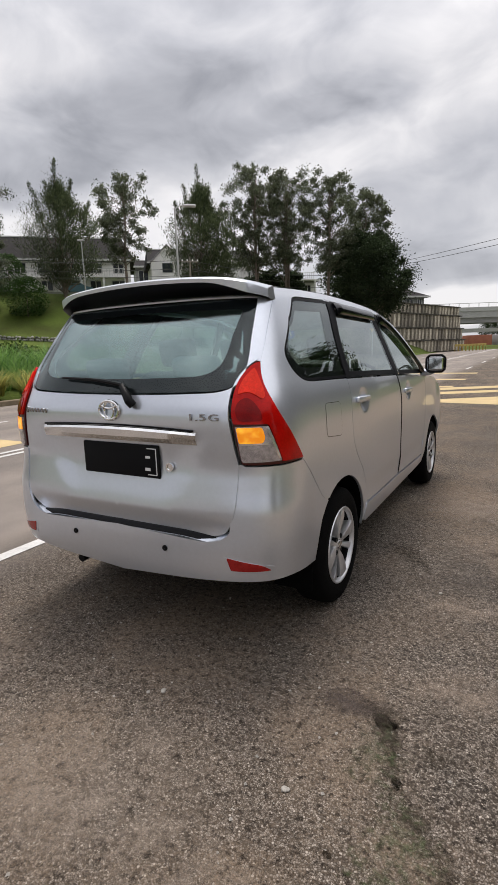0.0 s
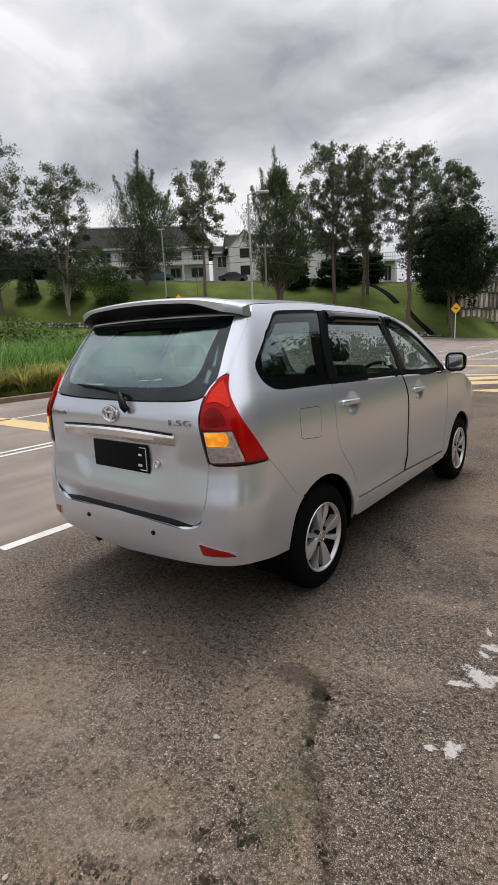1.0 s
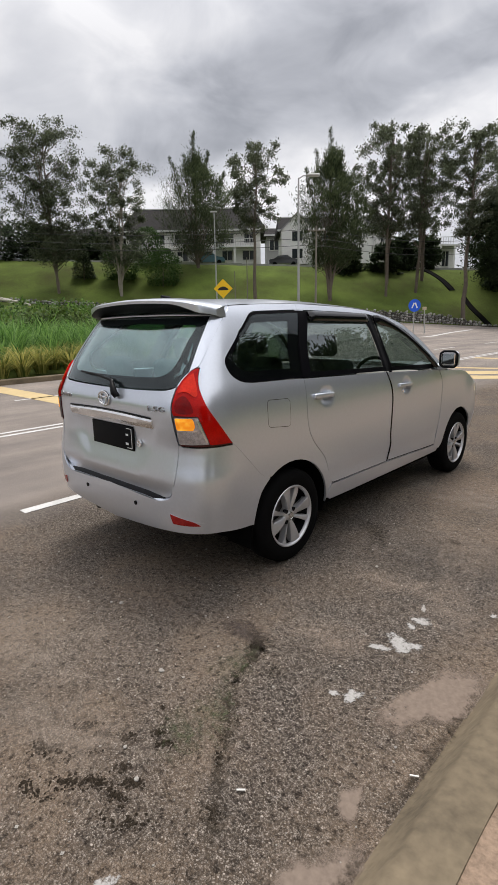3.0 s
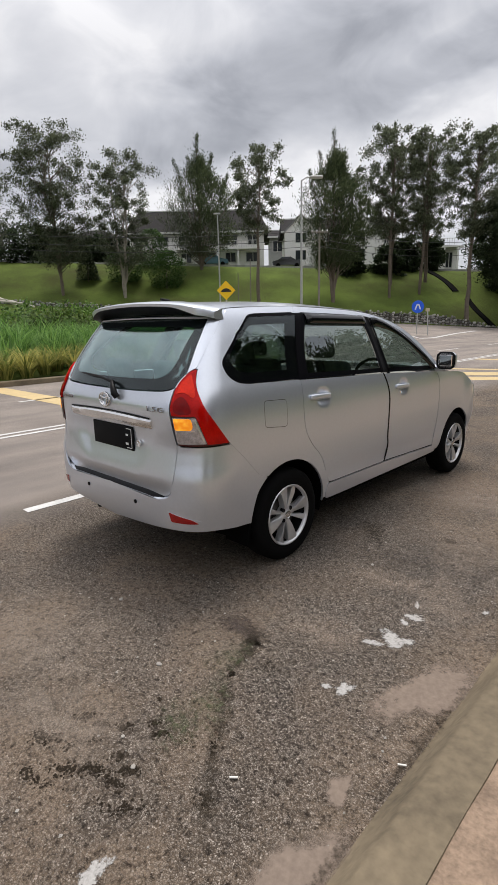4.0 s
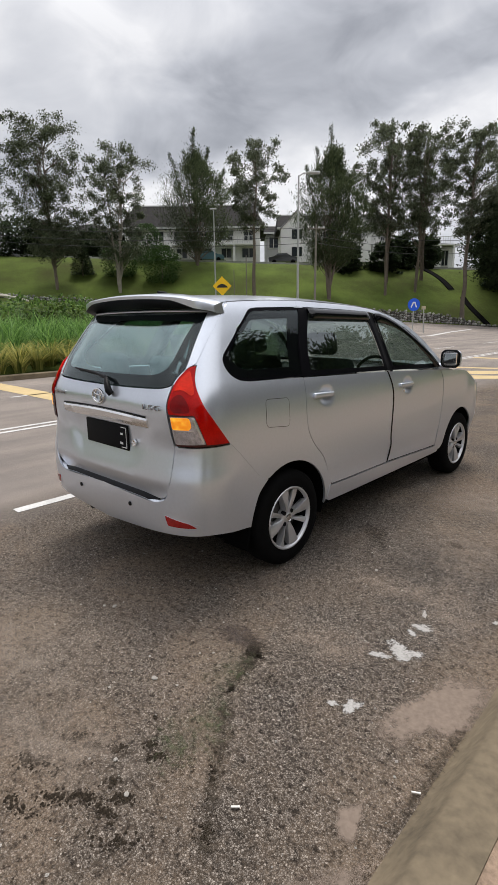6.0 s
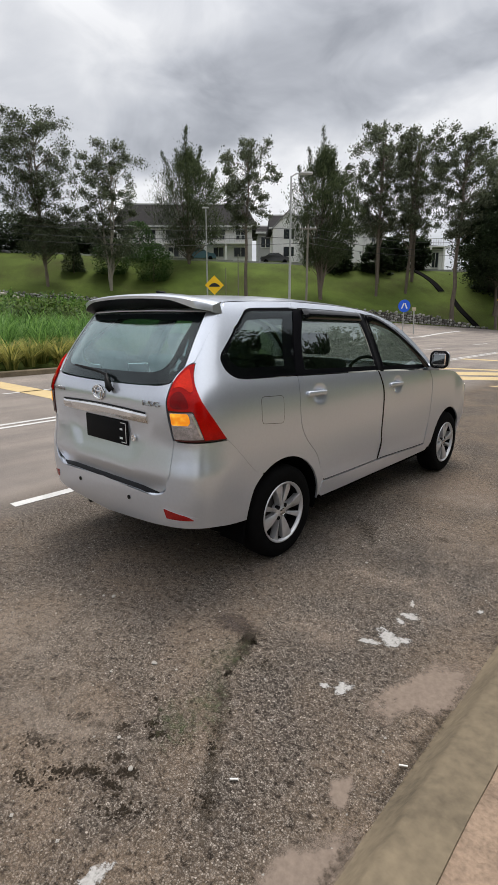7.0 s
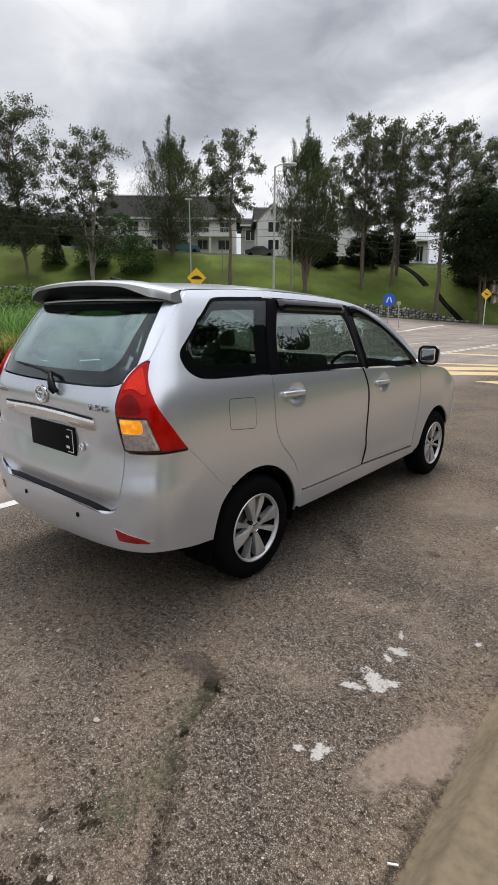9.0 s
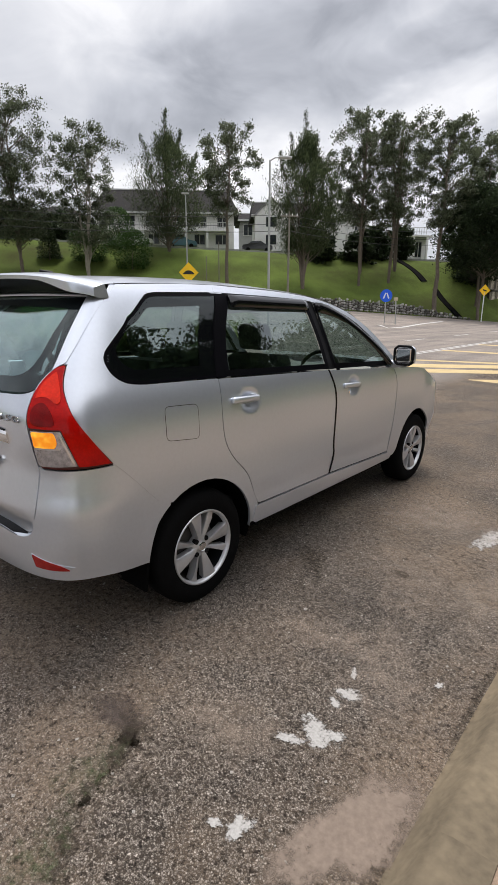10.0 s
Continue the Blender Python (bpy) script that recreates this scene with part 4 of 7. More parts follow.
for sd, tag in ((1, "right"), (-1, "left")):
    # rear wing with the rear pillar and the strip over the side window
    panel("quarter_panel", [(.140, 1.19, .01), (-.36, 1.207, .05), (-.482, 1.218, .05), (-.586, 1.254, .05), (-.644, 1.317, .03), (-.638, 1.347, .02), (-0.6134, 1.3668, .02), (-0.5414, 1.4028, .02), (-0.4614, 1.4358, .02), (-0.3614, 1.4708, .02), (-0.2795, 1.5052, .02), (-0.2325, 1.5412, .02), (-0.1865, 1.5782, .02), (-.157, 1.599, .02), (-.101, 1.6075, .03), (.30, 1.616, .01),
          (.32, 1.655, .01), (0, 1.652, .2), (-.36, 1.635, .05), (-.52, 1.60, .02), (-.602, 1.588, .02), (-.762, 1.489, .1)] + TL_FRONT + [(-.262, .640, .004)] + REAR_ARCH + [(.382, .33, .01), (.45, .325, .01)] + REAR_GAP[::-1][:-1], PAINT, car, sd, gap=.0008, step=.03)
    door = panel("rear_door", REAR_GAP + MID_GAP[::-1], PAINT, car, sd, gap=.003, step=.018, place=dented(handle_depth(.355, 1.058)))
    fdoor = panel("front_door", MID_GAP + FRONT_GAP[::-1], PAINT, car, sd, gap=.006, step=.018, place=dented(handle_depth(1.470, 1.016)))
    panel("front_wing", FRONT_GAP[::-1][::-1][:1] + [(2.26, 1.075, .03), (2.6, 1.055, .1), (2.9, 1.0, .1), (3.15, .90, .1), (3.25, .74, .05), (3.22, .62, .02)] + [p for p in FRONT_ARCH if p[0] < 3.0 and p[1] > .33][::-1] + [(2.25, .335, .01), (2.15, .335, .01), (2.10, .395, .01)] + FRONT_GAP[::-1][1:-1], PAINT, car, sd, gap=.003)
    panel("sill", [(.41, .430, .01), (.46, .430, .01), (1.19, .426, .01), (2.10, .390, .02), (2.20, .34, .02), (2.18, .318, .01), (.42, .312, .01), (.395, .34, .02)], PAINT, car, sd, off=.004, gap=.002)
    # side windows: panes, black frames and pillars
    Q = [(.150, 1.196, .01), (-.36, 1.211, .05), (-.478, 1.223, .05), (-.578, 1.258, .05), (-.640, 1.318, .03), (-.634, 1.345, .02), (-0.6120, 1.3640, .02), (-0.5400, 1.4000, .02), (-0.4600, 1.4330, .02), (-0.3600, 1.4680, .02), (-0.2770, 1.5030, .02), (-0.2300, 1.5390, .02), (-0.1840, 1.5760, .02), (-.155, 1.596, .02), (-.100, 1.604, .03), (.325, 1.612, .01), (.21, 1.40, .3)]
    panel("quarter_window", Q, QUARTER_GLASS, car, sd, off=-.006, gap=.002, rim=0, label="dark tinted glass")
    panel("quarter_film", Q, GLASS, car, sd, off=-.016, gap=.002, rim=0, label="dark film inside the quarter window")
    D = [(.20, 1.195, .01), (1.165, 1.155, .01), (1.170, 1.345, .2), (1.135, 1.54, .06), (1.115, 1.585, .02), (.70, 1.602, .2), (.375, 1.606, .02), (.25, 1.40, .3)]
    panel("rear_door_glass", D, GLASS, door, sd, off=-.012, gap=.03, rim=0, label="dark tinted glass")
    Fw = [(1.235, 1.150, .01), (2.105, 1.112, .01), (1.93, 1.255, .05), (1.69, 1.43, .15), (1.44, 1.533, .15), (1.20, 1.572, .02), (1.225, 1.345, .2)]
    panel("front_door_glass", Fw, GLASS, fdoor, sd, off=-.012, gap=.03, rim=0, label="tinted glass")
    for nm, o, th, par, deep in (("quarter_window_frame", Q, .014, car, .002), ("quarter_band", Q, None, car, .009), ("rear_window_frame", D, .034, door, .002), ("front_window_frame", Fw, .034, fdoor, .002)):
        a = fillet(o, .02)
        if area2(a) < 0:
            a.reverse()
        V, N, F = [], [], []
        ring = [skin(q.x, q.y, -deep) for q in a]
        for k, (q, nn) in enumerate(ring):
            tg = (ring[(k + 2) % len(ring)][0] - ring[k - 2][0]).normalized()
            if th is None:
                v_ = Vector((-.185, 1.412)) + Vector(((a[k].x + .185) * .72, (a[k].y - 1.412) * .70))
                inner_edge = skin(v_.x, v_.y, -deep - .003)[0]
            else:
                inner_edge = q + nn.cross(tg).normalized() * th - nn * .004
            for w in (q, inner_edge):
                V.append((w.x * sd, w.y, w.z)); N.append((nn.x * sd, nn.y, nn.z))
        n = len(a)
        for k in range(n):
            j = (k + 1) % n
            F.append((2 * k, 2 * j, 2 * j + 1, 2 * k + 1) if sd > 0 else (2 * k, 2 * k + 1, 2 * j + 1, 2 * j))
        fo = mesh_ob(nm, V, F, GLOSSY, par, "black window frame" if deep < .005 else "black printed window border", True)
        fo.data.normals_split_custom_set_from_vertices(N)
    panel("door_pillar", [(.145, 1.19, .005), (.21, 1.19, .005), (.26, 1.40, .3), (.385, 1.61, .01), (.31, 1.612, .01), (.20, 1.40, .3)], GLOSSY, car, sd, off=-.003, gap=0)
    panel("centre_pillar", [(1.155, 1.155, .005), (1.245, 1.15, .005), (1.235, 1.345, .2), (1.205, 1.575, .01), (1.11, 1.59, .01), (1.175, 1.345, .2)], BLACK, car, sd, off=-.007, gap=0)
    # roof rail over the doors, down the front pillar
    panel("roof_rail", [(.30, 1.616, .01), (.70, 1.606, .2), (1.115, 1.589, .1), (1.20, 1.576, .05), (1.45, 1.538, .15), (1.70, 1.436, .15), (1.94, 1.260, .05), (2.10, 1.115, .02), (2.10, 1.097, .01), (2.26, 1.075, .02)] + ROOF_LINE[::-1][1:-4] + [(.32, 1.655, .01)], PAINT, car, sd, gap=.0005, step=.03)
    # tail light: red outer lens on a black seal, amber and clear chambers
    tl = panel("tail_light", TL_BACK + TL_FRONT, SEAL, car, sd, off=.002, gap=.001, rim=.02, step=.04, label="glossy red tail light with amber and clear chambers")
    IN, OUT = [(p[0], *p[1:]) for p in TL_BACK], TL_FRONT
    panel("red_lens", IN[2:] + OUT[:-1] + [(-.672, .902, .004), (-.845, .908, .004), (-.892, 1.062, .006), (-1.022, 1.066, .006)], RED_LENS, tl, sd, off=.012, gap=.002, rim=.014, step=.02, label="glossy red lens")
    panel("lower_reflector", [(-1.010, 1.074, .03), (-1.012, 1.145, .045), (-.960, 1.175, .04), (-.915, 1.125, .035), (-.905, 1.074, .03)], RED_DARK, tl, sd, off=.0145, gap=.003, rim=.004, step=.02, label="darker red inner reflector")
    panel("upper_reflector", [(-1.000, 1.172, .012), (-.994, 1.200, .03), (-.965, 1.245, .04), (-.905, 1.288, .02), (-.888, 1.225, .05), (-.880, 1.165, .03), (-.905, 1.150, .02), (-.950, 1.185, .04)], RED_BRIGHT, tl, sd, off=.0155, gap=.004, rim=.004, step=.02, label="brighter red inner reflector")
    panel("clear_lens", [(-1.018, 1.058, .006), (-1.010, .912, .012), (-.848, .914, .006), (-.893, 1.058, .006)], CLEAR_LENS, tl, sd, off=.012, gap=.0006, rim=.012, step=.02, label="clear reversing lens")
    panel("amber_lens", [(-1.014, 1.054, .008), (-1.012, .990, .010), (-.930, .986, .02), (-.912, 1.010, .02), (-.920, 1.054, .012)], AMBER, tl, sd, off=.0136, gap=.0006, rim=.003, step=.02, label="lit amber indicator")
    panel("clear_rib", [(-1.010, .991, .002), (-.905, .991, .002), (-.905, .984, .002), (-1.010, .984, .002)], RIB, tl, sd, off=.014, gap=0, rim=.003, step=.02)
    panel("clear_rib", [(-.903, 1.045, .003), (-.866, .925, .003), (-.856, .925, .003), (-.896, 1.045, .003)], RIB, tl, sd, off=.014, gap=0, rim=.003, step=.02)

# rear bumper
panel("rear_bumper", [(SC, .585, .001), (-1.14, .568, .03), (-1.075, .590, .03), (-1.040, .66, .05), (-1.030, .78, .1), (-1.015, .893, .004), (-.655, .889, .004), (-.268, .636, .004)] + [p for p in arc(-.005, .305, .382, 124, 172) if p[0] < -.17]
      + [(-.42, .362, .03), (-.60, .372, .1), (-.80, .402, .1), (-1.0, .408, .2), (-1.25, .378, .2), (SC, .352, .001)], PAINT, car, 0, gap=.0008, centre=SC)
# tailgate: lower panel and the painted strips beside the glass
panel("tailgate", [(SC, .60, .001), (-1.14, .580, .03), (-1.078, .598, .04), (-1.042, .68, .05), (-1.032, .78, .1)] + [(p[0] - .01, *p[1:]) for p in TL_BACK] + [(-.878, 1.315, .01), (-.766, 1.489, .1), (-.607, 1.586, .02), (-.72, 1.61, .02), (-.845, 1.588, .02), (-.905, 1.433, .2), (-.935, 1.30, .08), (-.985, 1.225, .05), (-1.06, 1.192, .05), (-1.3, 1.182, .2), (SC, 1.180, .001)], PAINT, car, 0, gap=.0025, centre=SC, step=.016, place=dented(gate_depth))
RG = [(SC, 1.186, .001), (-1.3, 1.188, .2), (-1.055, 1.198, .05), (-.98, 1.232, .05), (-.93, 1.305, .08), (-.90, 1.435, .2), (-.84, 1.592, .02), (-.95, 1.60, .1), (SC, 1.615, .001)]
panel("rear_window", RG, REAR_GLASS, car, 0, off=-.006, gap=.001, rim=0, centre=SC, label="tinted rear window")
panel("window_film", RG, FILM, car, 0, off=-.0105, gap=.001, rim=0, centre=SC, label="pale mirrored film inside the rear window")
# black trim round the glass, behind it
panel("glass_surround", [(SC, 1.190, .001), (-1.3, 1.192, .2), (-1.058, 1.202, .05), (-.984, 1.236, .05), (-.934, 1.307, .08), (-.904, 1.435, .2), (-.846, 1.588, .02), (-.895, 1.592, .02), (-.962, 1.44, .1), (-.99, 1.335, .06), (-1.045, 1.268, .05), (-1.12, 1.240, .05), (-1.3, 1.226, .2), (SC, 1.224, .001)], BLACK, car, 0, off=-.014, gap=.001, rim=.015, centre=SC, step=.03, label="black trim behind the rear glass")

def s_of(x, z):
    """Where on the rear skin the distance x from the centre line lies."""
    lo, hi = SC, Y0
    for _ in range(40):
        m = (lo + hi) / 2
        lo, hi = (m, hi) if body(m, z)[0] < x else (lo, m)
    return lo


# roof: crowned between the two roof lines
RL = [(-.47, 1.60), (-.36, 1.635), (0, 1.652), (.43, 1.655), (.90, 1.635), (1.27, 1.602), (1.65, 1.505)]
V, F = [], []
ys = [-.37 + 2.02 * i / 40 for i in range(41)]
for y in ys:
    ze = lerp_tab(RL, y)
    xe = body(y, ze)[0]
    crown = .048 - .015 * smooth(.9, 1.65, y)
    for k in range(25):
        a = -1 + 2 * k / 24
        x = xe * math.sin(a * math.pi / 2)
        V.append((x, y, ze + crown * (1 - abs(x / xe) ** 2.6)))
for i in range(40):
    for k in range(24):
        F.append((i * 25 + k, i * 25 + k + 1, i * 25 + k + 26, i * 25 + k + 25))
mesh_ob("roof", V, F, PAINT, car, "", True)
mesh_ob("headliner", [(x * .96, y, z - .03) for x, y, z in V], F, TRIM, car, "grey cloth headliner", True)
# windscreen and bonnet
V, F = [], []
for i in range(13):
    t = i / 12
    y, z = 1.63 + .80 * t, 1.515 - .455 * t
    xe = min(body(min(y, 2.2), z)[0], .72) - .005
    for k in range(17):
        a = -1 + k / 8
        V.append((xe * a, y + .10 * (1 - a * a), z + .035 * (1 - a * a) * (1 - t)))
for i in range(12):
    for k in range(16):
        F.append((i * 17 + k, i * 17 + k + 1, i * 17 + k + 18, i * 17 + k + 17))
mesh_ob("windscreen", V, F, CLEAR, car, "clear windscreen", True)
V, F = [], []
for i in range(17):
    t = i / 16
    y = 2.33 + .88 * t
    for k in range(21):
        a = -1 + k / 10
        xe = .70 + .04 * (1 - t) - .16 * t ** 3
        yy = y - .10 * t * abs(a) ** 2.5 + .10 * (1 - t) * (1 - a * a)
        V.append((xe * a, yy, 1.075 - .06 * t - .15 * t ** 3 + .035 * (1 - a * a)))
for i in range(16):
    for k in range(20):
        F.append((i * 21 + k, i * 21 + k + 1, i * 21 + k + 22, i * 21 + k + 21))
mesh_ob("bonnet", V, F, PAINT, car, "", True)
panel("front_bumper", [(SF, .62, .001), (3.228, .617, .01), (2.992, .470, .01), (3.018, .33, .02), (3.07, .24, .04), (SF, .22, .001)], PAINT, car, 0, gap=.002, centre=SF)
panel("grille", [(SF, .88, .001), (3.75, .87, .05), (3.65, .66, .05), (SF, .64, .001)], BLACK, car, 0, off=-.01, gap=.002, centre=SF, label="black front grille")
for sd in (1, -1):
    panel("headlight", [(3.16, .88, .03), (3.35, .90, .03), (3.72, .84, .03), (3.6, .70, .03), (3.26, .66, .03)], CLEAR, car, sd, off=.004, gap=.003, label="clear headlight")

# spoiler over the rear window: a shell with rounded rear edge, the shade below painted black
V, F, F2 = [], [], []
NS = 57
for k in range(NS):
    a = -1 + 2 * k / (NS - 1)
    a = math.sin(a * math.pi / 2) * .5 + a * .5
    e = abs(a)
    x = .622 * a
    end = smooth(.88, 1.0, e)
    ye = -.590 + .045 * e ** 2 + .075 * e ** 10 + .03 * end
    zt = 1.690 - .034 * e ** 2 - .032 * e ** 8
    yr = -.355 - .03 * end
    zr = lerp_tab(RL, yr) + .048 * (1 - e ** 2.6) + .002
    drop = .026 + .028 * smooth(.60, 1.0, e) - .010 * end
    yb = -.455 + .03 * e ** 3 + .02 * end
    zb = 1.612 - .018 * e ** 2 - .020 * end
    prof = [(yr, zr), (yr * .55 + ye * .45, zr * .5 + zt * .5 + .010 * (1 - e ** 4)), (ye + .03, zt + .001), (ye + .008, zt - .003), (ye, zt - .010), (ye + .003, zt - drop), (ye + .025, zt - drop - .006), (yb, zb), (yb + .04, zb + .002)]
    V += [(x, y, z) for y, z in prof]
for k in range(NS - 1):
    for j in range(8):
        (F if j < 5 else F2).append((k * 9 + j, k * 9 + j + 1, (k + 1) * 9 + j + 1, (k + 1) * 9 + j))
F.append(tuple(range(9))[::-1]); F.append(tuple((NS - 1) * 9 + j for j in range(9)))
sp = mesh_ob("roof_spoiler", V, F, PAINT, car, "silver roof spoiler", True)
sp.data.set_sharp_from_angle(angle=radians(35))
mesh_ob("spoiler_underside", V, F2, BLACK, sp, "spoiler underside, its shade painted black", True)
# painted top edge of the tailgate, just under the spoiler
part("tailgate_edge", tube_bm([(.60 * (-1 + k / 20), skin(s_of(.60 * abs(-1 + k / 20), 1.592), 1.592, .004)[0].y, 1.594 - .010 * abs(-1 + k / 20) ** 2) for k in range(41)], .006, 6), PAINT, car)
# near-black floor and wheel housings: the shade in the openings is put into their colour
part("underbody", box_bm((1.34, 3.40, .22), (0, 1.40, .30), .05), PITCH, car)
# unseen block added under the tail to keep light off the ground
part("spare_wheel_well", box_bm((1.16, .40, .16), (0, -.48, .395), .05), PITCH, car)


def make_wheel():
    w = new("wheel")
    w.parent = car
    tyre = lathe_bm([(-.09, .20), (-.095, .245), (-.09, .285), (-.07, .305), (-.03, .311), (.03, .311), (.07, .305), (.09, .285), (.095, .245), (.088, .205), (.07, .20)], 64)
    part("tyre", tyre, RUBBER, w)
    part("rim", lathe_bm([(.086, .207), (.093, .203), (.092, .196), (.084, .190), (.070, .187)], 64), ALLOY, w)
    # barrel coloured black to paint the shade between the spokes
    part("barrel", lathe_bm([(.070, .187), (.05, .184), (-.06, .18)], 48), BLACK, w)
    # four pairs: a broad flat spoke and a narrow one beside it, both dished towards the hub
    for k in range(4):
        for tilt, rows_ in ((14, ((.036, .015, .070), (.075, .019, .078), (.115, .027, .083), (.155, .035, .085), (.190, .043, .084))), (-21, ((.036, .008, .062), (.075, .010, .069), (.115, .013, .074), (.155, .017, .077), (.190, .021, .078)))):
            turn = Matrix.Rotation(radians(tilt + 90 * k), 3, "X")
            bm = bmesh.new()
            rows = []
            for r, half, lift_ in rows_:
                lean = .004 if half > .018 else -.004
                rows.append([bm.verts.new(turn @ Vector((x, r, h))) for h, x in ((-half * .9, lift_ - .045), (-half, lift_ - .008), (-half * .90, lift_ - .001 - lean), (0, lift_ + .001), (half * .90, lift_ - .001 + lean), (half, lift_ - .008), (half * .9, lift_ - .045))])
            for q, r in zip(rows, rows[1:]):
                for i in range(6):
                    bm.faces.new((q[i], q[i + 1], r[i + 1], r[i]))
            part("spoke", bm, ALLOY, w, "silver alloy spoke")
    part("hub", lathe_bm([(.078, .0005), (.078, .022), (.074, .027), (.070, .046), (.062, .058), (.03, .064)], 32), ALLOY, w)
    part("centre_cap", lathe_bm([(.074, .027), (.0805, .026), (.0825, .022), (.0805, .020), (.081, .0005)], 24), CHROME, w, "round bright centre cap")
    # raised black discs: the shade of the recessed nut holes as colour
    for k in range(4):
        a = radians(45 + 90 * k)
        lug = lathe_bm([(.050, .0135), (.0745, .0135), (.0735, .0095), (.0745, .0005)], 12)
        bmesh.ops.translate(lug, vec=(0, .050 * math.cos(a), .050 * math.sin(a)), verts=lug.verts)
        part("wheel_nut", lug, BLACK, w)
    part("brake_disc", lathe_bm([(.02, .005), (.02, .13), (.0, .13)], 32), simple("brake_steel", (.10, .095, .09), .5, .6) if "brake_steel" not in bpy.data.materials else bpy.data.materials["brake_steel"], w)
    return w


rw = make_wheel()
rw.matrix_basis = pose(.715, 0, .311)
for m in (pose(.715, 2.655, .311), pose(-.715, 0, .311, 0, 0, 180), pose(-.715, 2.655, .311, 0, 0, 180)):
    copy_thing(rw, m)


# ---- fittings of the car ----
def rear_y(x, z, off=0.0):
    return skin(s_of(abs(x), z), z, off)[0].y


# step of the bumper with its black rubbing strip
V, F = [], []
for k in range(41):
    x = .60 * (-1 + k / 20)
    zt = .585 - .012 * smooth(.35, .55, abs(x)) + .02 * smooth(.52, .6, abs(x))
    y = rear_y(x, .58)
    V += [(x, y + .001, zt - .006), (x, y + .006, zt), (x, y + .055, zt + .018)]
for k in range(40):
    F += [(3 * k + j, 3 * k + j + 1, 3 * k + j + 4, 3 * k + j + 3) for j in (0, 1)]
mesh_ob("bumper_step", V, F, PAINT, car, "", True)
V, F = [], []
for k in range(41):
    x = .525 * (-1 + k / 20)
    y = rear_y(x, .58)
    t = .02 * smooth(.44, .525, abs(x))
    zt = .585 - .012 * smooth(.35, .55, abs(x))
    V += [(x, y + .0005 + t, zt - .003 + t * .3), (x, y + .004 + t, zt + .005 + t * .3), (x, y + .048, zt + .022), (x, y + .050, zt + .016)]
for k in range(40):
    F += [(4 * k + j, 4 * k + j + 1, 4 * k + j + 5, 4 * k + j + 4) for j in (0, 1, 2)]
mesh_ob("bumper_strip", V, F, BLACK, car, "black ribbed plastic step strip", True)
bm = bmesh.new()
for k, (x, w) in enumerate(((-.035, .018), (-.010, .020), (.014, .018), (.036, .016))):
    box_bm((w, .018, .0015), (x, -.786, .6015), 0, bm, Matrix.Rotation(radians(18), 3, "X"))
part("strip_mark", bm, simple("pale_mark", (.45, .45, .45), .5), car, smooth_on=False)
# parking sensors, reflectors
for x in (-.276, .276):
    bm = lathe_bm([(-.004, .0135), (.004, .0125), (.005, .0005)], 20)
    bmesh.ops.rotate(bm, matrix=Matrix.Rotation(radians(-90), 3, "Z"), verts=bm.verts)
    bmesh.ops.translate(bm, vec=(x, rear_y(x, .51) - .001, .51), verts=bm.verts)
    part("parking_sensor", bm, BLACK, car)
for sd in (1, -1):
    panel("bumper_reflector", [(-1.066, .511, .006), (-.935, .483, .02), (-.893, .457, .006), (-1.048, .455, .008)], RED_DULL, car, sd, off=.004, gap=0, rim=.008, step=.02, label="red reflector strip")
    panel("reflector_surround", [(-1.078, .514, .01), (-.868, .470, .01), (-.888, .444, .012), (-1.056, .443, .012)], PAINT, car, sd, off=.0015, gap=0, rim=.006, step=.02)
# bright bar over the plate
V, F = [], []
for k in range(41):
    x = .455 * (-1 + k / 20)
    e = abs(x) / .455
    y = rear_y(x, 1.0) + .004
    zt, zb = 1.040 - .012 * e ** 2, .975 + .008 * (1 - e ** 2) * 0
    d = .020 * (1 - .5 * e ** 4)
    V += [(x, y + .03, zt + .002), (x, y - d * .4, zt + .001), (x, y - d, zt - .012), (x, y - d * .9, zb + .022), (x, y - d * .1, zb), (x, y + .035, zb + .001)]
for k in range(40):
    F += [(6 * k + j, 6 * k + j + 1, 6 * k + j + 7, 6 * k + j + 6) for j in range(5)]
F += [tuple(range(6))[::-1], tuple(40 * 6 + j for j in range(6))]
bar = mesh_ob("boot_bar", V, F, CHROME, car, "bright chrome bar over the number plate", True)
bar.data.set_sharp_from_angle(angle=radians(28))
# black tube paints the dark line that shade draws above the bar
part("bar_shadow_gap", tube_bm([(.445 * (-1 + k / 20), rear_y(.445 * (-1 + k / 20), 1.045) - .001, 1.047 - .012 * (-1 + k / 20) ** 2) for k in range(41)], .0045, 6), BLACK, bar)
# number plate
plate = part("number_plate", box_bm((.455, .012, .150), (.02, -.786, .885), .006), PLATE, car, "black number plate with most of its face blank")
bm = bmesh.new()
for size, at in (((.004, .002, .118), (.232, -.793, .885)), ((.05, .002, .004), (.207, -.793, .944)), ((.05, .002, .004), (.207, -.793, .826))):
    box_bm(size, at, 0, bm)
part("plate_border", bm, WHITE_INK, plate, smooth_on=False)
for size, at in (((.026, .002, .012), (.185, -.793, .905)), ((.030, .002, .014), (.182, -.793, .850))):
    part("plate_bar", box_bm(size, at, .001), WHITE_INK, plate, smooth_on=False)
# key lock
bm = lathe_bm([(-.006, .020), (.003, .019), (.003, .013), (-.002, .012), (-.002, .0005)], 24)
bmesh.ops.rotate(bm, matrix=Matrix.Rotation(radians(-90), 3, "Z"), verts=bm.verts)
bmesh.ops.translate(bm, vec=(.300, -.788, .868), verts=bm.verts)
part("boot_lock", bm, CHROME, car)
